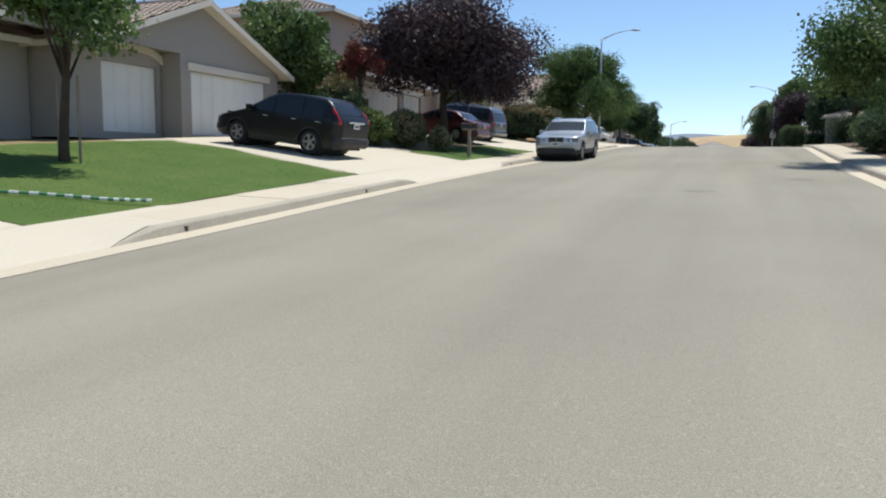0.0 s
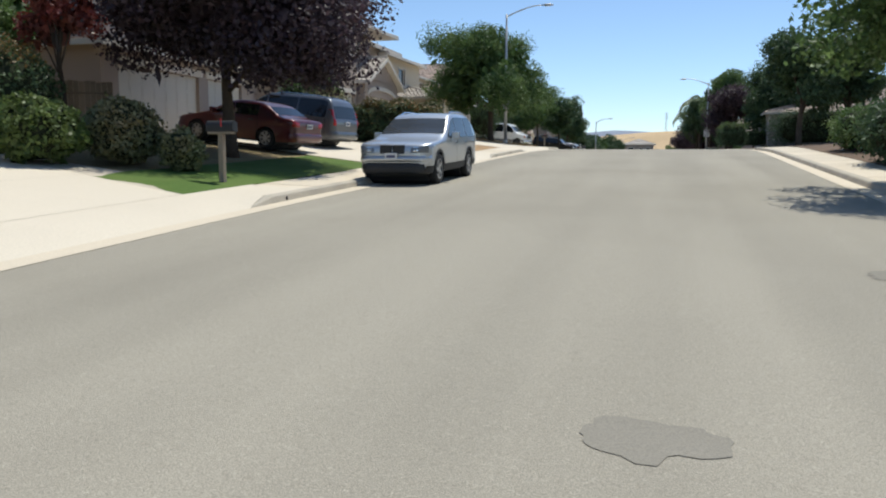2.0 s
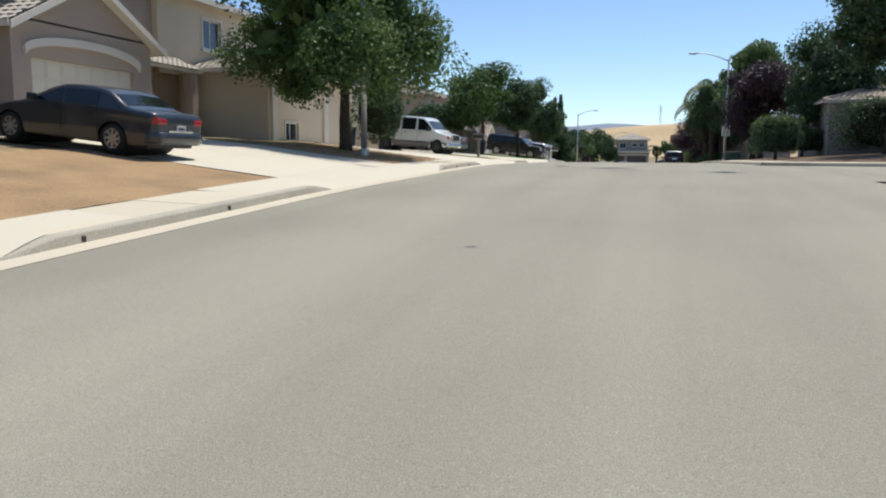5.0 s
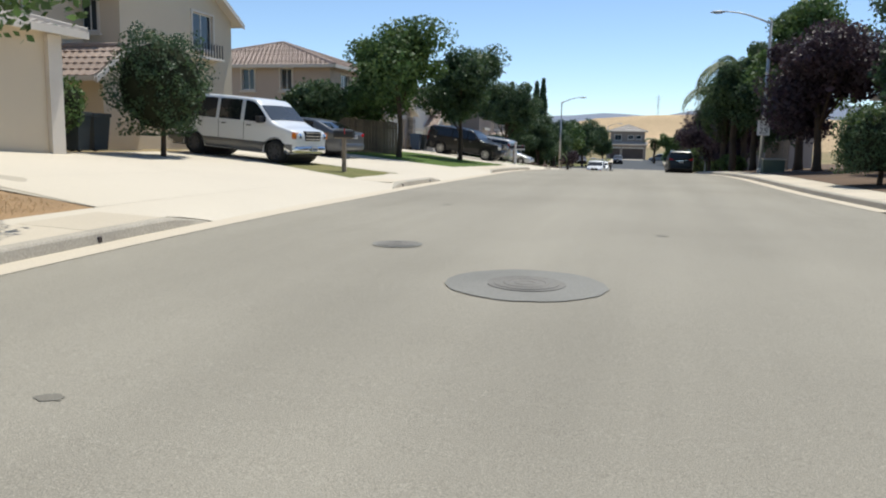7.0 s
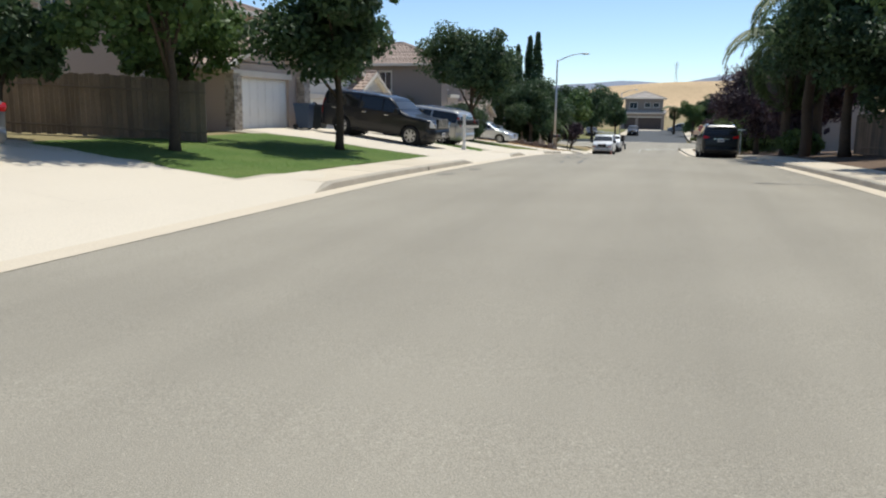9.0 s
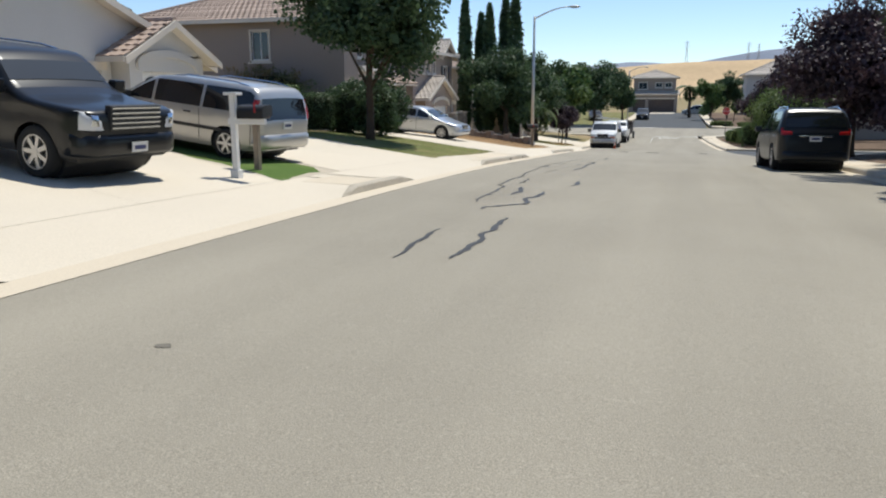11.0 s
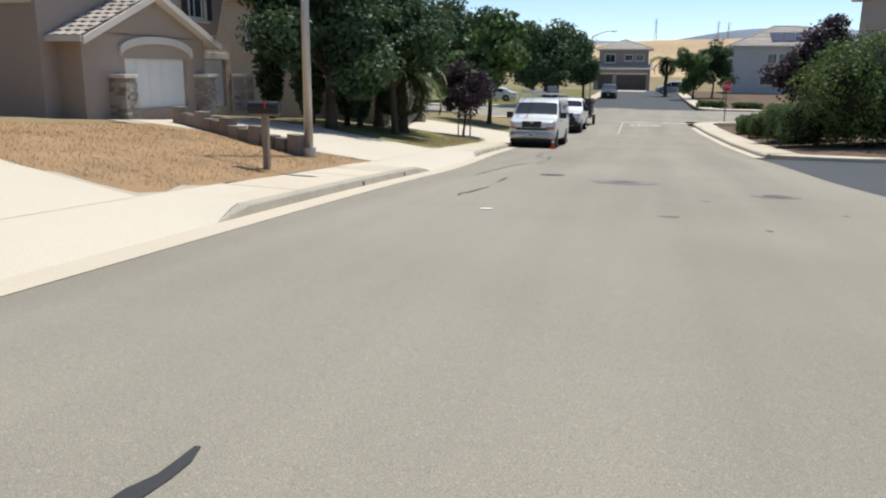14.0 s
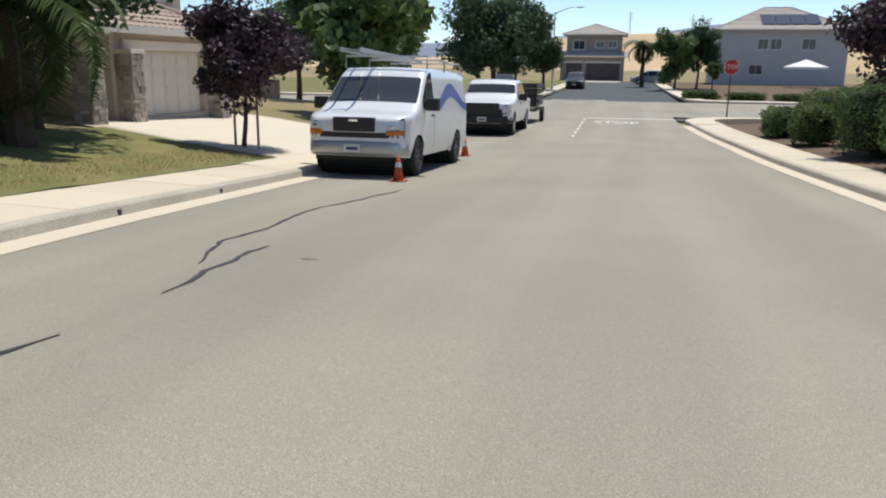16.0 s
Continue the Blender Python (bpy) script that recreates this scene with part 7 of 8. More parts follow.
c.front(0.95, (1.15, 0.36), (0.24, 0.28), bars=1, bumper=(0.45, 0.72), bumper_mat=M_PLASTIC, bar_mat=M_PLASTIC)
c.back(1.0, (0.14, 0.4), plate=0.7)
c.mirrors(1.0, M_PLASTIC, 1.4)

# black SUV on the other side
c = Car("suv", "black SUV parked at the far kerb in tree shade", 1.95, 111.4, 92, 4.95, 1.95, 2.9, 0.38, suv_top(4.95, 1.80, 1.16, 1.05, 0.2, -2.1, 0.86, 1.12), 1.12, P_BLACK, 0.9, sill=0.3,
        side=((0.05, 0.95), (-0.95, -0.02), (-2.0, -1.0)), screen=(1.0, 0.24), rear=(-2.12, -2.4), rim=6, roof_rails=(0.0, -2.0))
c.front(0.9)
c.back(1.12, (0.34, 0.18), plate=0.92, strip=1.0)
c.mirrors(0.8)

# cars past the crossing
c = Car("sedan", "white saloon parked side-on past the crossing", -18.5, 198.5, 183, 4.8, 1.82, 2.75, 0.33, sedan_top(4.8, 1.44, 0.95, 1.05, 0.2, -1.25, -1.8, 1.0), 0.96, P_WHITE, 0.95, side=((0.0, 0.9), (-1.0, -0.06)),
        screen=(0.98, 0.26), rear=(-1.24, -1.76), rim=5)
c.front(0.7)
c.back(0.84, (0.3, 0.18))
c = Car("sedan", "dark saloon parked past the crossing", -13.6, 207.5, -80, 4.6, 1.8, 2.65, 0.33, sedan_top(4.6, 1.44, 0.95, 1.0, 0.15, -1.2, -1.75, 1.0), 0.96, P_BLACK, 0.9, side=((0.0, 0.85), (-0.98, -0.06)),
        screen=(0.94, 0.22), rear=(-1.18, -1.7), rim=5)
c.front(0.7)
c = Car("suv", "black SUV parked at the kerb past the crossing", -7.0, 213.0, -90, 4.6, 1.85, 2.65, 0.36, suv_top(4.6, 1.68, 1.08, 1.0, 0.2, -1.8, 0.8, 1.1), 1.05, P_BLACK, 0.9, side=((0.05, 0.9), (-0.9, -0.02)), screen=(0.95, 0.24), rim=5)
c.front(0.82)
c.mirrors(0.7)
c = Car("minivan", "pale blue-grey minivan crossing the end of the street", 1.2, 233.5, 180, 5.0, 1.95, 3.0, 0.335, suv_top(5.0, 1.75, 1.08, 1.45, 0.55, -2.2, 0.74, 1.0), 1.0, car_paint("blue_grey_paint", (0.25, 0.29, 0.33), 0.4), 0.95,
        side=((0.45, 1.2), (-0.85, 0.38), (-2.1, -0.92)), screen=(1.4, 0.6), rear=(-2.24, -2.44), rim=6)
c.front(0.76)
c.back(1.05, (0.14, 0.5))


# ---- street furniture and small things ----
M_RED = material("sign_red", (0.42, 0.025, 0.03), 0.45, 0.15, 10, 60, 0)
M_SIGNW = material("sign_white", (0.74, 0.74, 0.72), 0.45, 0.12, 10, 60, 0)
M_SIGNBACK = material("sign_back", (0.36, 0.36, 0.36), 0.5, 0.12, 10, 60, 0, metal=0.5)
M_GREEN = material("sign_green", (0.02, 0.16, 0.10), 0.45, 0.12, 10, 60, 0)
M_BLACK = material("black_paint", (0.018, 0.018, 0.018), 0.5, 0.2, 10, 60, 0.05)
M_BIN = material("dark_bin_plastic", (0.035, 0.045, 0.05), 0.5, 0.2, 10, 60, 0.05)
M_BINBLUE = material("blue_bin_plastic", (0.03, 0.06, 0.12), 0.5, 0.2, 10, 60, 0.05)
M_UTIL = material("utility_green", (0.10, 0.13, 0.085), 0.6, 0.25, 10, 60, 0.05)
M_CONE = material("cone_orange", (0.42, 0.07, 0.025), 0.6, 0.2, 10, 60, 0.05)
M_BLOCK = material("wall_block", (0.24, 0.20, 0.17), 0.95, 0.35, 10, 40, 0.5, object_vary=0.2)
M_HOSE = material("hose_green", (0.10, 0.26, 0.12), 0.5, 0.2, 10, 60, 0)
M_CANVAS = material("white_canvas", (0.78, 0.77, 0.74), 0.8, 0.08, 5, 60, 0.1)


def street_lamp(x, y, hgt, arm, side, label, sign=None):
    """A tapered steel pole with a curved arm and a cobra head. side: towards +x or -x."""
    root = thing("street_lamp", stand(x, y), label, "street lamp", "street lamps")
    bm = bmesh.new()
    tube(bm, [(0, 0, -0.1), (0, 0, 0.25)], 0.16, 12)
    part("base", bm, M_STEEL, root)
    bm = bmesh.new()
    tube(bm, [(0, 0, 0.2), (0, 0, hgt * 0.5), (0, 0, hgt)], [0.105, 0.085, 0.06], 12)
    part("pole", bm, M_STEEL, root, smooth=True)
    bm = bmesh.new()
    pts = [(side * arm * t, 0, hgt - 0.15 + 0.62 * math.sin(t * math.pi / 2)) for t in np.linspace(0, 1, 10)]
    tube(bm, pts, [0.05 - 0.02 * t for t in np.linspace(0, 1, 10)], 8)
    part("arm", bm, M_STEEL, root, smooth=True)
    bm = bmesh.new()
    tube(bm, [(side * (arm - 0.05), 0, hgt + 0.47), (side * (arm + 0.15), 0, hgt + 0.485), (side * (arm + 0.5), 0, hgt + 0.46), (side * (arm + 0.68), 0, hgt + 0.43)], [0.05, 0.11, 0.13, 0.05], 10)
    bmesh.ops.scale(bm, vec=(1, 1, 0.55), space=Matrix.Translation((0, 0, -(hgt + 0.46))), verts=bm.verts)
    hd = part("lamp_head", bm, M_SIGNBACK, root, "grey cobra lamp head", smooth=True)
    bm = new_box(min(side * (arm + 0.12), side * (arm + 0.5)), max(side * (arm + 0.12), side * (arm + 0.5)), -0.08, 0.08, hgt + 0.385, hgt + 0.405, bevel=0.008)
    part("lens", bm, M_LAMP, hd)
    if sign:
        z0, w, hh, mat = sign
        part("sign_plate", new_box(-w / 2, w / 2, -0.125, -0.11, z0, z0 + hh, bevel=0.004), mat, root, "flat sheet-metal sign")
    return root


street_lamp(-9.6, 61.5, 8.2, 2.3, 1, "grey steel street lamp with a sign plate", (2.35, 0.55, 0.62, M_SIGNBACK))
street_lamp(-10.1, 129.5, 7.6, 2.0, 1, "grey steel street lamp on a dry lawn's edge")
street_lamp(5.0, 91.8, 7.5, 2.2, -1, "grey steel street lamp rising out of trees")
street_lamp(-8.9, 207.0, 7.2, 2.0, 1, "grey steel street lamp past the crossing")


def mailbox(x, y, style, label, post=None):
    root = thing("mailbox", stand(x, y) @ pose(0, 0, 0.03), label, "mailbox", "kerbside mailboxes")
    wood = post or M_POST
    if style == "cross":
        part("post", new_box(-0.05, 0.05, -0.05, 0.05, -0.1, 1.42, bevel=0.008), M_WHITE, root, "white turned post")
        part("finial", new_box(-0.12, 0.12, -0.12, 0.12, 1.42, 1.47, bevel=0.012), M_WHITE, root)
        part("cross_arm", new_box(-0.1, 0.62, -0.045, 0.045, 0.92, 1.02, bevel=0.008), M_WHITE, root)
        part("foot", new_box(-0.08, 0.08, -0.08, 0.08, -0.05, 0.12, bevel=0.01), M_WHITE, root)
        bx, bz = (0.12, 0.62), 1.02
    else:
        part("post", new_box(-0.055, 0.055, -0.055, 0.055, -0.1, 0.98, bevel=0.008), wood, root)
        part("cross_arm", new_box(-0.26, 0.26, -0.10, 0.10, 0.98, 1.02, bevel=0.006), wood, root)
        bx, bz = (-0.30, 0.30), 1.02
    bm = bmesh.new()
    n, r = 12, 0.105
    prof = [(-r, 0), (-r, 0.12)] + [(-r * math.cos(math.pi * i / n), 0.12 + r * math.sin(math.pi * i / n)) for i in range(1, n)] + [(r, 0.12), (r, 0)]
    a = [bm.verts.new((bx[0], p, bz + q)) for p, q in prof]
    b = [bm.verts.new((bx[1], p, bz + q)) for p, q in prof]
    for i in range(len(prof)):
        j = (i + 1) % len(prof)
        bm.faces.new((a[i], a[j], b[j], b[i]))
    bm.faces.new(a[::-1])
    bm.faces.new(b)
    bmesh.ops.recalc_face_normals(bm, faces=bm.faces)
    bo = part("box", bm, M_BLACK, root, "black arched mailbox")
    part("door", new_box(bx[1], bx[1] + 0.012, -0.1, 0.1, bz + 0.005, bz + 0.2, bevel=0.004), M_BLACK, bo)
    part("flag", new_box(bx[0] + 0.35, bx[0] + 0.38, -0.125, -0.115, bz + 0.1, bz + 0.26), M_RED, bo, "small red flag")
    return root


mailbox(-7.5, 27.4, "plain", "black mailbox on a grey wooden post by the lawn")
mailbox(-9.35, 76.5, "plain", "black mailbox on a brown wooden post by the pavement")
mailbox(-9.1, 100.15, "cross", "black mailbox on a white bracketed post")
mailbox(-9.45, 101.35, "plain", "black mailbox on a brown wooden post beside a white one")
mailbox(-9.5, 126.6, "plain", "black mailbox on a wooden post in dry grass")


def wheelie_bin(x, y, mat, label, yaw=0):
    root = thing("wheelie_bin", stand(x, y, yaw) @ pose(0, 0, 0.04), label, "bin", "household bins")
    bm = bmesh.new()
    vs = box(bm, -0.33, 0.33, -0.30, 0.30, 0.06, 0.98)
    for v in vs[:4]:
        v.co.x *= 0.8
        v.co.y *= 0.8
    part("tub", bm, mat, root)
    bm = bmesh.new()
    vs = box(bm, -0.36, 0.37, -0.33, 0.33, 0.98, 1.08, bevel=0.03)
    part("lid", bm, mat, root)
    for sg in (-1, 1):
        bm = bmesh.new()
        tube(bm, [(-0.27, sg * 0.26, 0.11), (-0.27, sg * 0.32, 0.11)], 0.11, 14)
        part("wheel", bm, M_RUBBER, root)
    bm = bmesh.new()
    tube(bm, [(-0.40, -0.24, 1.0), (-0.40, 0.24, 1.0)], 0.018, 6)
    part("handle", bm, mat, root)
    return root


wheelie_bin(-15.4, 98.9, M_BINBLUE, "blue wheelie bin against a garage wall", 5)
wheelie_bin(-15.3, 99.8, M_BIN, "dark wheelie bin against a garage wall", -4)
wheelie_bin(-15.6, 73.6, M_BIN, "dark wheelie bin beside a garage", 8)
wheelie_bin(-15.7, 74.4, M_BIN, "dark wheelie bin beside a garage", -6)


def cone(x, y):
    root = thing("traffic_cone", stand(x, y), "orange traffic cone with a pale band beside a work van", "traffic cone", "traffic cones")
    part("foot", new_box(-0.14, 0.14, -0.14, 0.14, 0, 0.03, bevel=0.01), M_CONE, root)
    bm = bmesh.new()
    tube(bm, [(0, 0, 0.03), (0, 0, 0.46)], [0.10, 0.022], 18)
    part("cone", bm, M_CONE, root, smooth=True)
    bm = bmesh.new()
    tube(bm, [(0, 0, 0.26), (0, 0, 0.35)], [0.062, 0.046], 18)
    part("band", bm, M_SIGNW, root, "pale reflective band")


cone(-6.2, 144.2)
cone(-6.2, 150.4)


def letters(text, size, m, mat, parent, name="lettering", depth=0.0, stretch=1.0):
    """Words as a mesh of their own, from the built-in font."""
    cu = bpy.data.curves.new(name, "FONT")
    cu.body, cu.size, cu.extrude, cu.align_x, cu.align_y = text, size, depth, "CENTER", "CENTER"
    tmp = bpy.data.objects.new("tmp_text", cu)
    scene.collection.objects.link(tmp)
    me = bpy.data.meshes.new_from_object(tmp.evaluated_get(bpy.context.evaluated_depsgraph_get()))
    bpy.data.objects.remove(tmp)
    bpy.data.curves.remove(cu)
    me.materials.clear()
    me.materials.append(mat)
    me.transform(Matrix.Diagonal((1, stretch, 1, 1)))
    ob = new(name, me)
    if parent is not None:
        ob.parent = parent
        ob.matrix_local = m
    else:
        ob.matrix_world = m
    return ob


# stop sign at the crossing
sx, sy = 2.75, 171.2
root = thing("stop_sign", stand(sx, sy), "red octagonal stop sign on a steel post", "traffic sign")
bm = bmesh.new()
tube(bm, [(0, 0, -0.1), (0, 0, 2.75)], 0.035, 8)
part("post", bm, M_BROWNDOOR, root)
for nm, r, off, mt in (("border", 0.39, -0.045, M_SIGNW), ("plate", 0.365, -0.055, M_RED)):
    bm = bmesh.new()
    pts = [(r * math.cos(math.pi / 8 + k * math.pi / 4), off, 2.45 + r * math.sin(math.pi / 8 + k * math.pi / 4)) for k in range(8)]
    f = bm.faces.new([bm.verts.new(p) for p in pts])
    ext = bmesh.ops.extrude_face_region(bm, geom=[f])
    bmesh.ops.translate(bm, vec=(0, 0.009, 0), verts=[v for v in ext["geom"] if isinstance(v, bmesh.types.BMVert)])
    bmesh.ops.recalc_face_normals(bm, faces=bm.faces)
    part(nm, bm, mt, root)
letters("STOP", 0.30, Matrix.Translation((0, -0.058, 2.45)) @ pose(0, 0, 0, 90), M_SIGNW, root, "lettering")

# painted line and word at the crossing
zl = lambda y: zr(y) + 0.006
for nm, x0, x1, y0, y1 in (("stop_line", -3.85, 0.75, 168.9, 169.2), *[("lane_line", -4.0, -3.9, 158.5 + 1.6 * k, 159.1 + 1.6 * k) for k in range(7)], ("far_stop_line", -7.2, -3.4, 187.6, 188.0)):
    drape(nm, lambda y: (far_edge(x0)(y), far_edge(x1)(y)), wy(y0), wy(y1), 0.007, M_PAINT, "worn white painted road line", 2, 1.0, rise=flat)
wx, wd = plan(-2.5, 165.9)[:2]
tw = letters("STOP", 1.0, Matrix.Translation((wx, wd, zr(wd) + 0.012)) @ pose(0, 0, 0, math.degrees(math.atan2(zr(wd + 1) - zr(wd - 1), 2.0)), 0, -1.5), M_PAINT, None, "road_word", 0.0, 2.6)
tagged(tw, "worn white STOP painted on the road", "road marking", kind="structure")

# speed sign and cabinet behind the pavement
root = thing("speed_sign", stand(4.97, 91.72), "white speed limit sign strapped to a lamp pole", "traffic sign")
part("plate", new_box(-0.27, 0.33, -0.06, -0.045, 1.87, 2.63, bevel=0.01), M_SIGNW, root)
for zz in (2.05, 2.45):
    part("bracket", new_box(-0.10, 0.16, -0.046, 0.06, zz, zz + 0.04, bevel=0.006), M_STEEL, root)
for word, size, zz in (("SPEED", 0.15, 2.54), ("LIMIT", 0.15, 2.40), ("25", 0.42, 2.10)):
    letters(word, size, Matrix.Translation((0.03, -0.062, zz)) @ pose(0, 0, 0, 90), M_BLACK, root, "lettering")
root = thing("utility_cabinet", stand(5.45, 91.1), "low green utility cabinet with a pale lid", "utility cabinet")
part("body", new_box(-0.5, 0.5, -0.35, 0.35, -0.05, 0.62, bevel=0.02), M_UTIL, root)
part("lid", new_box(-0.54, 0.54, -0.39, 0.39, 0.62, 0.70, bevel=0.02), M_KERB, root)
root = thing("street_name_sign", stand(6.0, 142.6), "dark green street name sign with illegible writing on a post", "street sign")
bm = bmesh.new()
tube(bm, [(0, 0, -0.1), (0, 0, 2.7)], 0.03, 8)
part("post", bm, M_STEEL, root)
part("name_plate", new_box(-0.45, 0.45, -0.015, 0.015, 2.45, 2.65, bevel=0.004), M_GREEN, root)
part("writing", new_box(-0.32, 0.32, -0.02, -0.016, 2.51, 2.59), M_SIGNW, root, "pale illegible writing")


# manholes, valve lids and their collars
def lid(x, y, r_collar, r_lid, label, name="manhole"):
    x, y = plan(x, y)[:2]
    slope = math.degrees(math.atan2(zr(y + 0.5) - zr(y - 0.5), 1.0))
    root = thing(name, pose(x, y, zr(y) + 0.002, slope), label, "manhole cover")
    if r_collar:
        bm = bmesh.new()
        rr = random.Random(int(y * 7))
        top = [bm.verts.new((r_collar * (1 + 0.02 * rr.uniform(-1, 1)) * math.cos(t), r_collar * (1 + 0.02 * rr.uniform(-1, 1)) * math.sin(t), 0.006)) for t in np.linspace(0, 2 * math.pi, 40, endpoint=False)]
        bm.faces.new(top)
        part("collar", bm, M_COLLAR, root, "grey concrete collar")
    bm = bmesh.new()
    tube(bm, [(0, 0, -0.05), (0, 0, 0.012)], r_lid + 0.05, 32)
    part("ring", bm, M_IRON, root)
    bm = bmesh.new()
    prof = [(0.001, 0.016), (0.22, 0.016), (0.25, 0.021), (0.33, 0.021), (0.36, 0.016), (0.56, 0.016), (0.59, 0.021), (0.67, 0.021), (0.70, 0.016), (0.97, 0.016), (1.0, -0.03)]
    rings = [[bm.verts.new((r_lid * q * math.cos(2 * math.pi * k / 32), r_lid * q * math.sin(2 * math.pi * k / 32), z)) for k in range(32)] for q, z in prof]
    for a, b in zip(rings, rings[1:]):
        for k in range(32):
            bm.faces.new((a[k], b[k], b[(k + 1) % 32], a[(k + 1) % 32]))
    part("cover", bm, M_IRON, root, "worn iron cover with raised rings")
    return root


lid(-1.62, 63.0, 0.72, 0.30, "iron manhole in a round grey concrete collar")
lid(-3.45, 64.75, 0.30, 0.20, "small iron valve lid set in the road", "valve_lid")
lid(1.75, 60.6, 0.5, 0.26, "iron manhole in a worn grey collar")
lid(-3.0, 129.65, 0.72, 0.30, "iron manhole in a round grey concrete collar")
lid(-4.75, 130.85, 0.34, 0.24, "small iron valve lid set in the road", "valve_lid")
lid(-0.2, 127.9, 0.45, 0.22, "iron manhole in a worn grey collar")


# sealed cracks: wandering ribbons of tar
def crack(pts, width, seed, mat=M_TAR):
    rng = np.random.default_rng(seed)
    p = np.array([plan(*q)[:2] for q in pts], float)
    out = []
    for a, b in zip(p[:-1], p[1:]):
        n = max(2, int(np.hypot(*(b - a)) / 0.12))
        out += [a + (b - a) * k / n for k in range(n)]
    out = np.array(out + [p[-1]])
    out[:, 0] += 0.035 * np.convolve(rng.normal(size=len(out)), np.ones(3) / 3, "same")
    verts, faces = [], []
    for i, q in enumerate(out):
        d = out[min(i + 1, len(out) - 1)] - out[max(i - 1, 0)]
        nrm = np.array([d[1], -d[0]]) / (np.hypot(*d) + 1e-9)
        w = width * (0.55 + 0.6 * rng.random()) * min(1.0, 0.3 + 0.25 * i, 0.3 + 0.25 * (len(out) - 1 - i))
        for sg in (-1, 1):
            x, y = q + nrm * w * sg
            verts.append((x, y, zr(y) + 0.006))
    for i in range(len(out) - 1):
        faces.append((2 * i, 2 * i + 1, 2 * i + 3, 2 * i + 2))
    ob = mesh_object("sealed_crack", verts, faces, mat)
    ob.data.flip_normals() if ob.data.polygons[0].normal.z < 0 else None
    return tagged(ob, "black tar seal along a road crack", "road crack", "sealed cracks", "structure")


crack([(-4.74, 99.73), (-4.82, 100.07), (-4.85, 100.57), (-4.83, 101.2), (-4.93, 102.4), (-5.08, 102.5), (-5.15, 103.3), (-5.13, 105.0), (-5.26, 105.6), (-5.37, 107.9), (-5.44, 108.3), (-5.32, 109.0), (-5.46, 109.7), (-5.48, 110.3), (-5.40, 111.7), (-5.38, 113.1), (-5.13, 114.75)], 0.026, 1)
crack([(-4.85, 100.57), (-4.78, 100.85)], 0.03, 16)
crack([(-4.33, 95.5), (-4.36, 96.26), (-4.4, 96.67), (-4.4, 97.15)], 0.036, 20)
crack([(-3.79, 95.6), (-3.73, 96.15), (-3.72, 96.45), (-3.81, 96.99), (-3.83, 97.49), (-3.84, 98.2)], 0.045, 21)
crack([(-4.44, 100.9), (-4.38, 101.3), (-4.56, 102.25)], 0.06, 2)
crack([(-4.42, 98.9), (-4.41, 99.16), (-4.18, 99.4), (-3.96, 99.65), (-3.95, 99.92), (-4.05, 100.4), (-3.95, 100.7), (-3.95, 101.5)], 0.05, 3)
crack([(-3.65, 102.8), (-3.57, 103.2), (-3.64, 104.0)], 0.05, 4)
crack([(-4.74, 103.0), (-4.83, 104.3)], 0.028, 5)
crack([(-4.91, 106.4), (-4.73, 107.7)], 0.022, 6)
crack([(-5.52, 108.85), (-5.43, 109.1), (-5.39, 109.6)], 0.055, 7)
crack([(-4.27, 107.6), (-4.27, 108.4), (-4.27, 109.6), (-4.35, 110.7), (-4.28, 111.4), (-4.28, 112.06), (-4.45, 112.45), (-4.63, 112.7)], 0.042, 8)
crack([(-4.83, 112.7), (-4.77, 113.35)], 0.035, 23)
crack([(-4.61, 110.2), (-4.6, 110.9)], 0.045, 9)
crack([(-5.13, 110.0), (-5.14, 111.3)], 0.022, 17)
crack([(-3.97, 114.5), (-4.16, 114.65), (-4.19, 115.05)], 0.03, 18)
crack([(-4.22, 115.7), (-4.29, 116.3), (-4.35, 117.1)], 0.055, 22)
crack([(-5.66, 125.6), (-5.6, 126.5), (-5.53, 127.3)], 0.03, 14)
crack([(-5.56, 128.4), (-5.63, 129.5)], 0.035, 15)
crack([(-6.45, 129.8), (-6.44, 130.5), (-6.4, 131.3), (-6.3, 132.3), (-6.22, 133.1), (-5.93, 134.4)], 0.022, 19)
crack([(-5.82, 136.8), (-6.14, 137.8), (-6.05, 138.5), (-6.17, 140.3), (-5.94, 141.4), (-5.74, 142.9)], 0.026, 11)
crack([(-5.54, 135.9), (-5.58, 136.7), (-5.62, 137.7)], 0.026, 12)
crack([(-5.62, 134.3), (-5.63, 134.7), (-5.56, 135.0)], 0.03, 13)


def stain(x, y, rx, ry, seed, mat):
    rng = np.random.default_rng(seed)
    x, y = plan(x, y)[:2]
    bm = bmesh.new()
    vs = []
    for t in np.linspace(0, 2 * math.pi, 30, endpoint=False):
        k = 1 + 0.3 * noise.noise((math.cos(t) * 1.5 + seed, math.sin(t) * 1.5, 0)) + 0.08 * rng.normal()
        yy = y + ry * k * math.sin(t)
        vs.append(bm.verts.new((x + rx * k * math.cos(t), yy, zr(yy) + 0.004)))
    bm.faces.new(vs)
    return tagged(part("road_patch", bm, mat), "darker worn patch in the asphalt", "road patch", "worn patches", "structure")


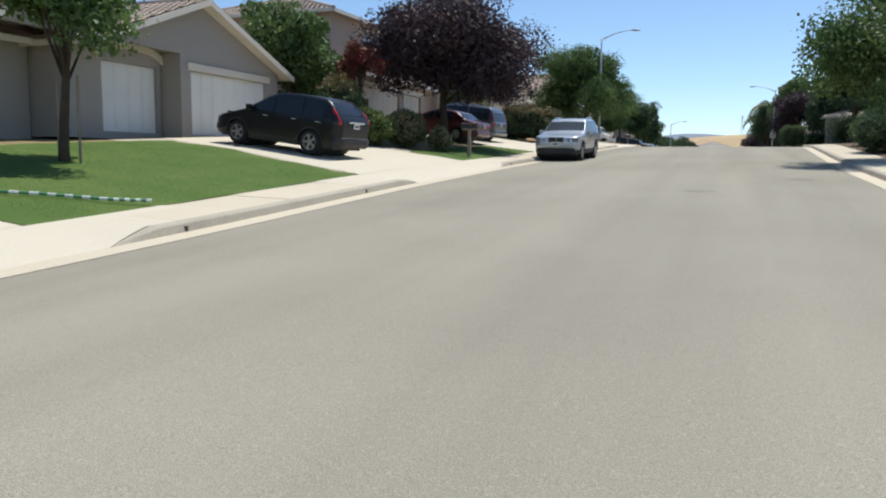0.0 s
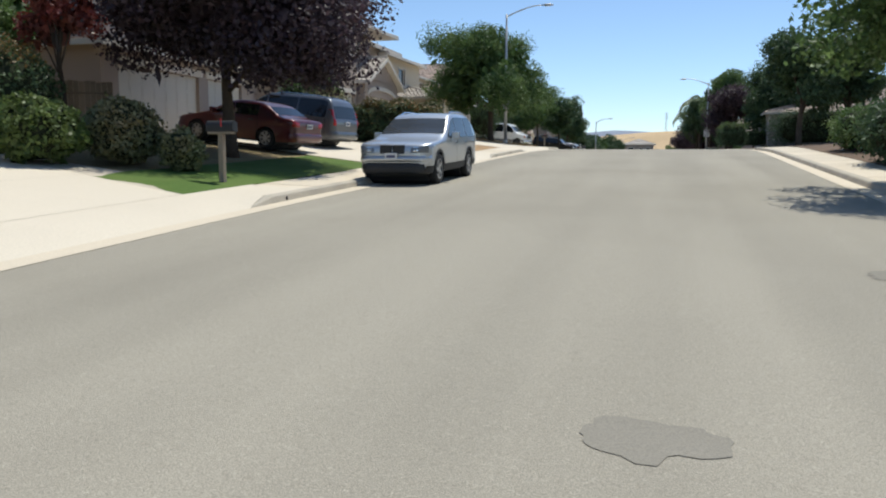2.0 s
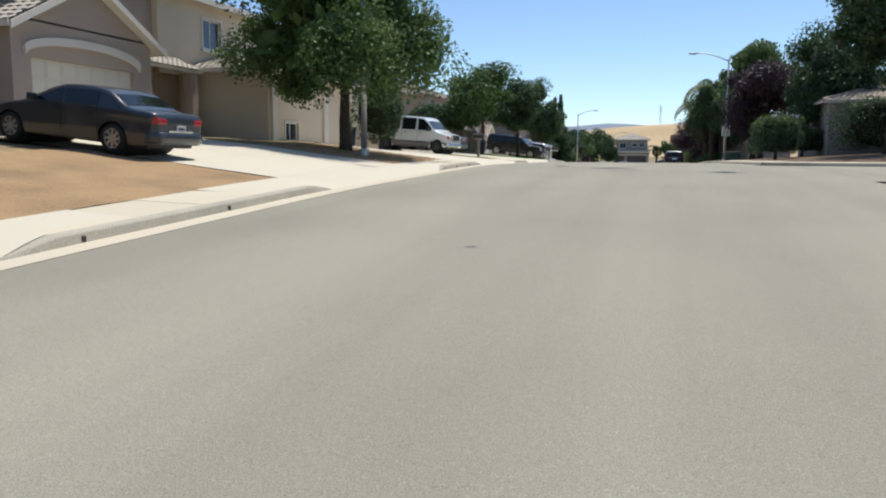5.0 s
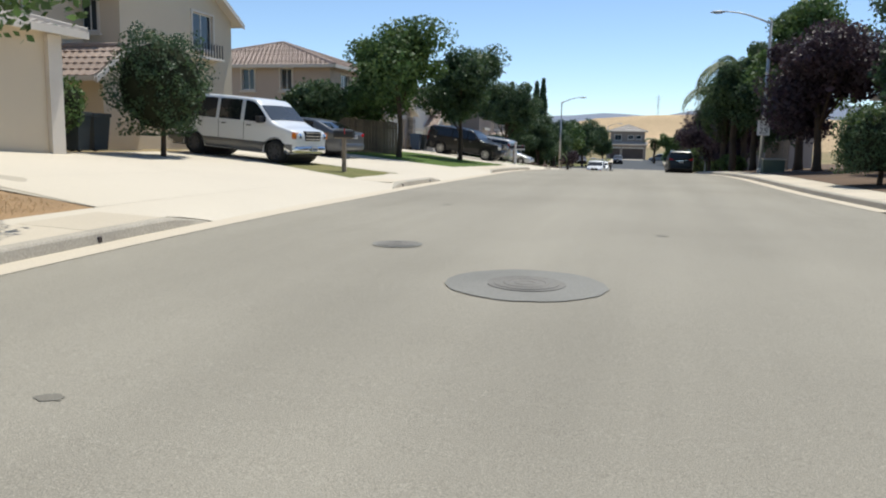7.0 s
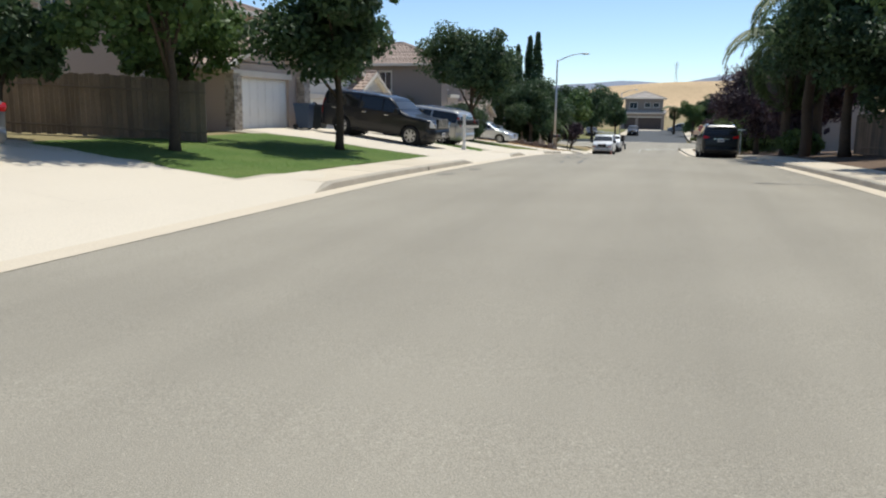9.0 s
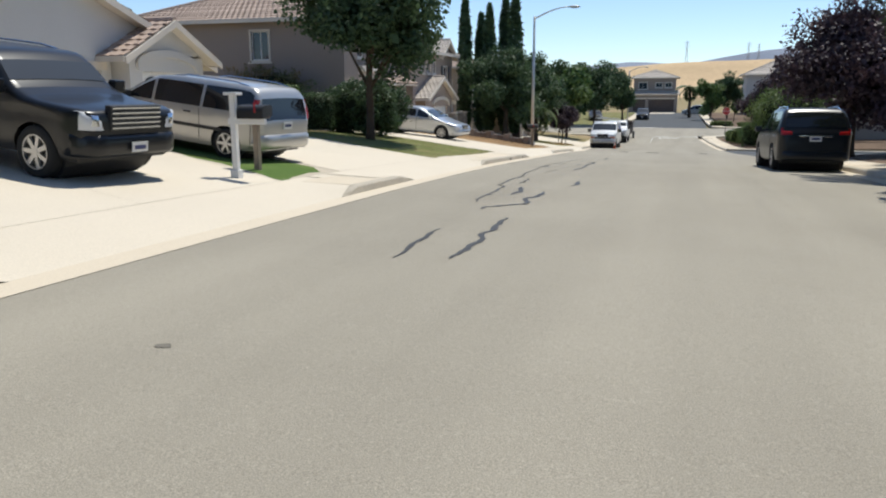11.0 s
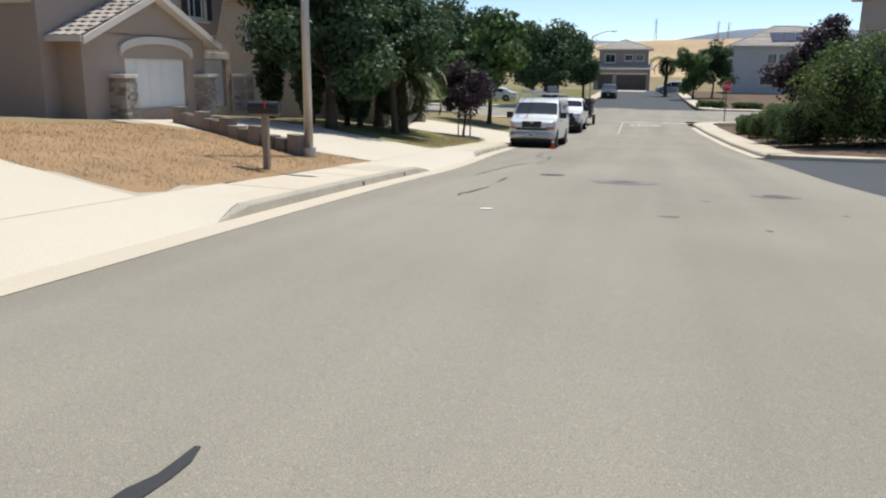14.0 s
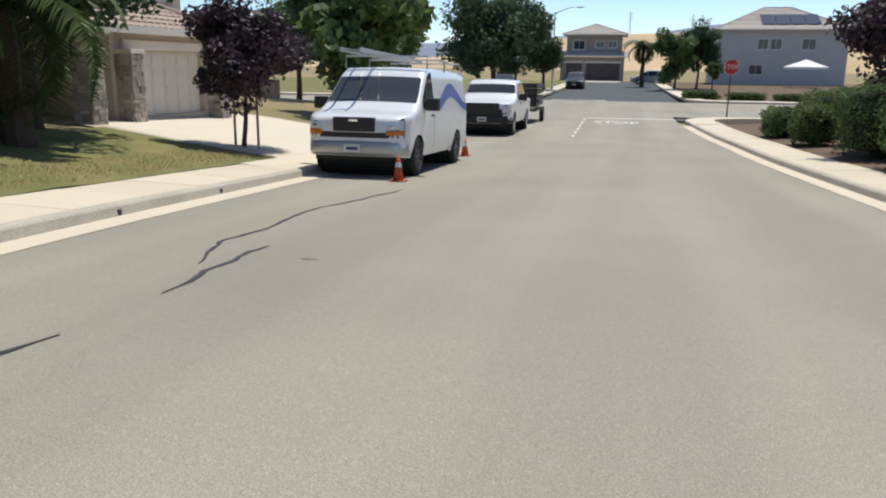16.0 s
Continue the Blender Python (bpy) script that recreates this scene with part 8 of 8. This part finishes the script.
M_STAIN = material("worn_asphalt", (0.205, 0.187, 0.150), 0.9, 0.3, 8, 90, 0.3, tint=(0.27, 0.245, 0.20))
M_STAIN2 = material("oil_stain", (0.15, 0.135, 0.108), 0.85, 0.35, 10, 90, 0.3, tint=(0.245, 0.225, 0.18))
stain(1.0, 17.75, 0.34, 0.22, 1, M_STAIN)
stain(1.4, 40.4, 1.7, 0.035, 6, M_STAIN)
stain(-3.2, 110.6, 0.13, 0.10, 7, M_STAIN2)
stain(-1.6, 111.5, 0.14, 0.07, 8, M_STAIN2)
stain(-6.7, 110.2, 0.16, 0.14, 9, M_STAIN2)
stain(-2.26, 124.4, 0.14, 0.09, 10, M_STAIN2)
stain(-6.0, 90.6, 0.16, 0.42, 2, M_STAIN2)
stain(-6.2, 88.7, 0.22, 0.55, 3, M_STAIN)
stain(3.2, 21.6, 0.3, 0.3, 4, M_STAIN)
stain(1.6, 120.5, 1.6, 0.25, 5, M_STAIN)
for k in range(16):
    rr = random.Random(900 + k)
    stain(rr.uniform(-5, 2.5), rr.uniform(8, 138), rr.uniform(0.03, 0.10), rr.uniform(0.03, 0.10), 20 + k, M_STAIN2)
sx, sy = plan(-4.84, 124.15)[:2]
root = mesh_object("paper_scrap", [(sx + a, sy + b, zr(sy + b) + h) for a, b, h in ((-0.08, -0.05, 0.012), (0.08, -0.03, 0.012), (0.08, 0.07, 0.02), (-0.08, 0.05, 0.016))], [(0, 1, 2, 3)], M_WHITE)
tagged(root, "scrap of white paper lying on the road", "litter")

# drain notches in the kerbs
for y, sd in ((10.6, -1), (15.6, -1), (26.6, -1), (45.6, -1), (48.6, -1), (61.8, -1), (63.6, -1), (74.4, -1), (76.6, -1), (89.6, -1), (112.6, -1), (114.6, -1), (126.3, -1), (128.6, -1), (138.8, -1), (141.2, -1)):
    y = wy(y)
    x = xl(y) - 0.40
    ob = part("kerb_drain", new_box(x - 0.05, x + 0.018, y - 0.032, y + 0.032, zr(y) + 0.015, zr(y) + 0.085, bevel=0.008), M_DARK)
    tagged(ob, "small dark drain outlet in the kerb face", "kerb drain", "kerb drains", "structure")

# garden hose with a striped sleeve across the lawn
pts = [(-6.95, 11.5), (-7.4, 11.2), (-8.3, 11.0), (-9.2, 10.4), (-10.2, 10.3), (-11.5, 9.9)]
pts = [plan(*q)[:2] for q in pts]
hx, hy = plan(-9, 10.7)[:2]
root = thing("garden_hose", pose(hx, hy, gz(hx, hy)), "green and white striped garden hose lying on a lawn", "garden hose")
fine = []
for a, b in zip(pts, pts[1:]):
    fine += [(a[0] + (b[0] - a[0]) * t / 8, a[1] + (b[1] - a[1]) * t / 8) for t in range(8)]
fine.append(pts[-1])
for i, (a, b) in enumerate(zip(fine, fine[1:])):
    bm = bmesh.new()
    tube(bm, [(q[0] - hx, q[1] - hy, gz(*q) + 0.085 - gz(hx, hy)) for q in (a, b)], 0.026, 8)
    part("hose_section", bm, M_HOSE if i % 2 else M_WHITE, root)

# stepped block wall beside a dry lawn
root = thing("block_wall", stand(-12.5, 130.6), "low stepped wall of brown concrete blocks", "garden wall")
o = root.matrix_world.translation.copy()
for k in range(13):
    t = k / 12
    x, y = plan(-15.9 + 5.5 * t, 133.2 - 3.6 * t)[:2]
    z = gz(x, y)
    hb = 0.36 if k % 3 else 0.50
    part("block", new_box(-0.25, 0.25, -0.14, 0.14, -0.1, hb, bevel=0.02), M_BLOCK, root).matrix_local = pose(x - o.x, y - o.y, z - o.z, 0, 0, -33 + 4 * math.sin(k))

# white canopy by the far house
root = thing("canopy_tent", stand(18.0, 228.0), "white pop-up canopy tent in a garden", "canopy tent")
bm = bmesh.new()
tip = bm.verts.new((0, 0, 3.2))
rim = [bm.verts.new((2.0 * a, 2.0 * b, 2.35)) for a, b in ((-1, -1), (1, -1), (1, 1), (-1, 1))]
low = [bm.verts.new((2.0 * a, 2.0 * b, 2.1)) for a, b in ((-1, -1), (1, -1), (1, 1), (-1, 1))]
for i in range(4):
    bm.faces.new((rim[i], rim[(i + 1) % 4], tip))
    bm.faces.new((low[i], low[(i + 1) % 4], rim[(i + 1) % 4], rim[i]))
part("canopy", bm, M_CANVAS, root)
for a, b in ((-1, -1), (1, -1), (1, 1), (-1, 1)):
    bm = bmesh.new()
    tube(bm, [(1.95 * a, 1.95 * b, 0), (1.95 * a, 1.95 * b, 2.3)], 0.03, 6)
    part("pole", bm, M_STEEL, root)

# open trailer behind the pickup
root = thing("trailer", stand(-6.7, 165.6), "small dark open trailer with tall mesh sides", "trailer")
part("bed", new_box(-0.85, 0.85, -1.5, 1.5, 0.5, 0.58), M_DARK, root)
for sx2 in (-0.85, 0.81):
    for z0 in (0.7, 0.95, 1.2, 1.45):
        part("side_board", new_box(sx2, sx2 + 0.04, -1.5, 1.5, z0, z0 + 0.16), M_DARK, root)
for yy in (-1.5, 1.46):
    for z0 in (0.7, 0.95, 1.2, 1.45):
        part("end_board", new_box(-0.85, 0.85, yy, yy + 0.04, z0, z0 + 0.16), M_DARK, root)
for sx2 in (-1, 1):
    bm = bmesh.new()
    tube(bm, [(sx2 * 0.88, 0, 0.33), (sx2 * 1.04, 0, 0.33)], 0.33, 18)
    part("wheel", bm, M_RUBBER, root)
bm = bmesh.new()
tube(bm, [(0, -1.5, 0.5), (0, -2.1, 0.5)], 0.05, 6)
part("drawbar", bm, M_DARK, root)


# far pylons on the ridge
def pylon(x, y, hgt):
    z = 34.0
    root = thing("pylon", pose(x, y, z), "distant lattice power pylon on a ridge", "pylon", "pylons on the ridge")
    bm = bmesh.new()
    for a, b in ((-1, -1), (1, -1), (1, 1), (-1, 1)):
        tube(bm, [(a * 2.2, b * 2.2, -8), (a * 0.5, b * 0.5, hgt * 0.7), (0, 0, hgt)], 0.22, 4)
    for k in range(7):
        s = 2.2 - 1.7 * k / 7
        q = hgt * 0.7 * k / 7
        tube(bm, [(-s, -s, q), (s, -s, q + hgt * 0.1)], 0.12, 4)
    part("tower", bm, M_SIGNBACK, root)
    for zz in (0.72, 0.82, 0.92):
        part("crossarm", new_box(-3.2, 3.2, -0.15, 0.15, hgt * zz, hgt * zz + 0.3), M_SIGNBACK, root)


pylon(3.0, 1150.0, 32)
pylon(80.0, 1200.0, 32)
pylon(95.0, 1230.0, 32)


# pavements and kerbs round the crossing
def corner_pavement(pts, name, label, mat=None, high=0.15, width=1.5):
    """A raised strip along a line, with a kerb face on its right-hand side."""
    p = np.array([plan(*q)[:2] for q in pts], float)
    for _ in range(2):
        q = [p[0]]
        for a, b in zip(p[:-1], p[1:]):
            q += [a * 0.75 + b * 0.25, a * 0.25 + b * 0.75]
        p = np.array(q + [p[-1]])
    verts, faces = [], []
    for i, c0 in enumerate(p):
        d = p[min(i + 1, len(p) - 1)] - p[max(i - 1, 0)]
        n = np.array([-d[1], d[0]]) / (np.hypot(*d) + 1e-9)
        for off, h0 in ((0.0, -0.05), (0.02, high - 0.02), (0.05, high), (0.16, high + 0.004), (width, high + 0.02), (width, -0.2)):
            x, y = c0 + n * off
            verts.append((x, y, zr(y) + h0))
    w = 6
    for i in range(len(p) - 1):
        for k in range(w - 1):
            a = i * w + k
            faces.append((a, a + w, a + w + 1, a + 1))
    ob = mesh_object(name, verts, faces, mat or M_CONCRETE)
    bm = bmesh.new()
    bm.from_mesh(ob.data)
    bmesh.ops.recalc_face_normals(bm, faces=bm.faces)
    if sum(f.normal.z for f in bm.faces) < 0:
        bmesh.ops.reverse_faces(bm, faces=bm.faces)
    bm.to_mesh(ob.data)
    bm.free()
    return tagged(ob, label, kind="structure")


corner_pavement([(30, 170.6), (6.5, 170.6), (2.2, 170.2), (0.35, 168.0), (0.62, 164.4)][::-1][::-1], "pavement_corner", "pale concrete pavement round the street corner")
corner_pavement([(-8.3, 165.8), (-8.5, 168.5), (-10.5, 170.6), (-16, 170.8), (-60, 170.8)], "pavement_corner", "pale concrete pavement round the street corner")
corner_pavement([(-60, 187.2), (-14, 187.2), (-10, 187.6), (-8.2, 190.5), (-8.1, 246)], "pavement_far", "pale concrete pavement past the crossing")
corner_pavement([(1.7, 246), (1.8, 190.5), (3.0, 187.8), (6.5, 187.2), (60, 187.2)], "pavement_far", "pale concrete pavement past the crossing")
corner_pavement([(xr(wy(142.6)) + 0.42 - plan(0, 142.6)[0], 142.6), (2.9, 141.6), (7.0, 141.5), (60, 141.5)], "pavement_corner", "pale concrete pavement round the street corner")
corner_pavement([(60, 57.2), (9.0, 57.2), (6.2, 57.0), (5.35, 56.0)], "pavement_corner", "pale concrete pavement round the street corner")
corner_pavement([(xr(wy(72.5)) + 0.42 - plan(0, 72.5)[0], 72.5), (5.0, 70.8), (8.0, 70.4), (60, 70.4)], "pavement_corner", "pale concrete pavement round the street corner")
corner_pavement([(60, 121.5), (8.0, 121.5), (3.6, 121.3), (xr(wy(120.3)) + 0.42 - plan(0, 120.3)[0], 120.3)], "pavement_corner", "pale concrete pavement round the street corner")
lawn_far = drape("far_lawn", lambda y: (-60, far_edge(-9.7)(y)), wy(188.8), wy(246), 0.05, M_LAWN_DULL, "dull green corner lawn past the crossing", 12, 4.0, rise=flat)
drape("far_bed", lambda y: (far_edge(3.4)(y), 60), wy(188.8), wy(246), 0.05, M_SOIL, "bark-covered garden past the crossing", 12, 4.0, rise=flat)
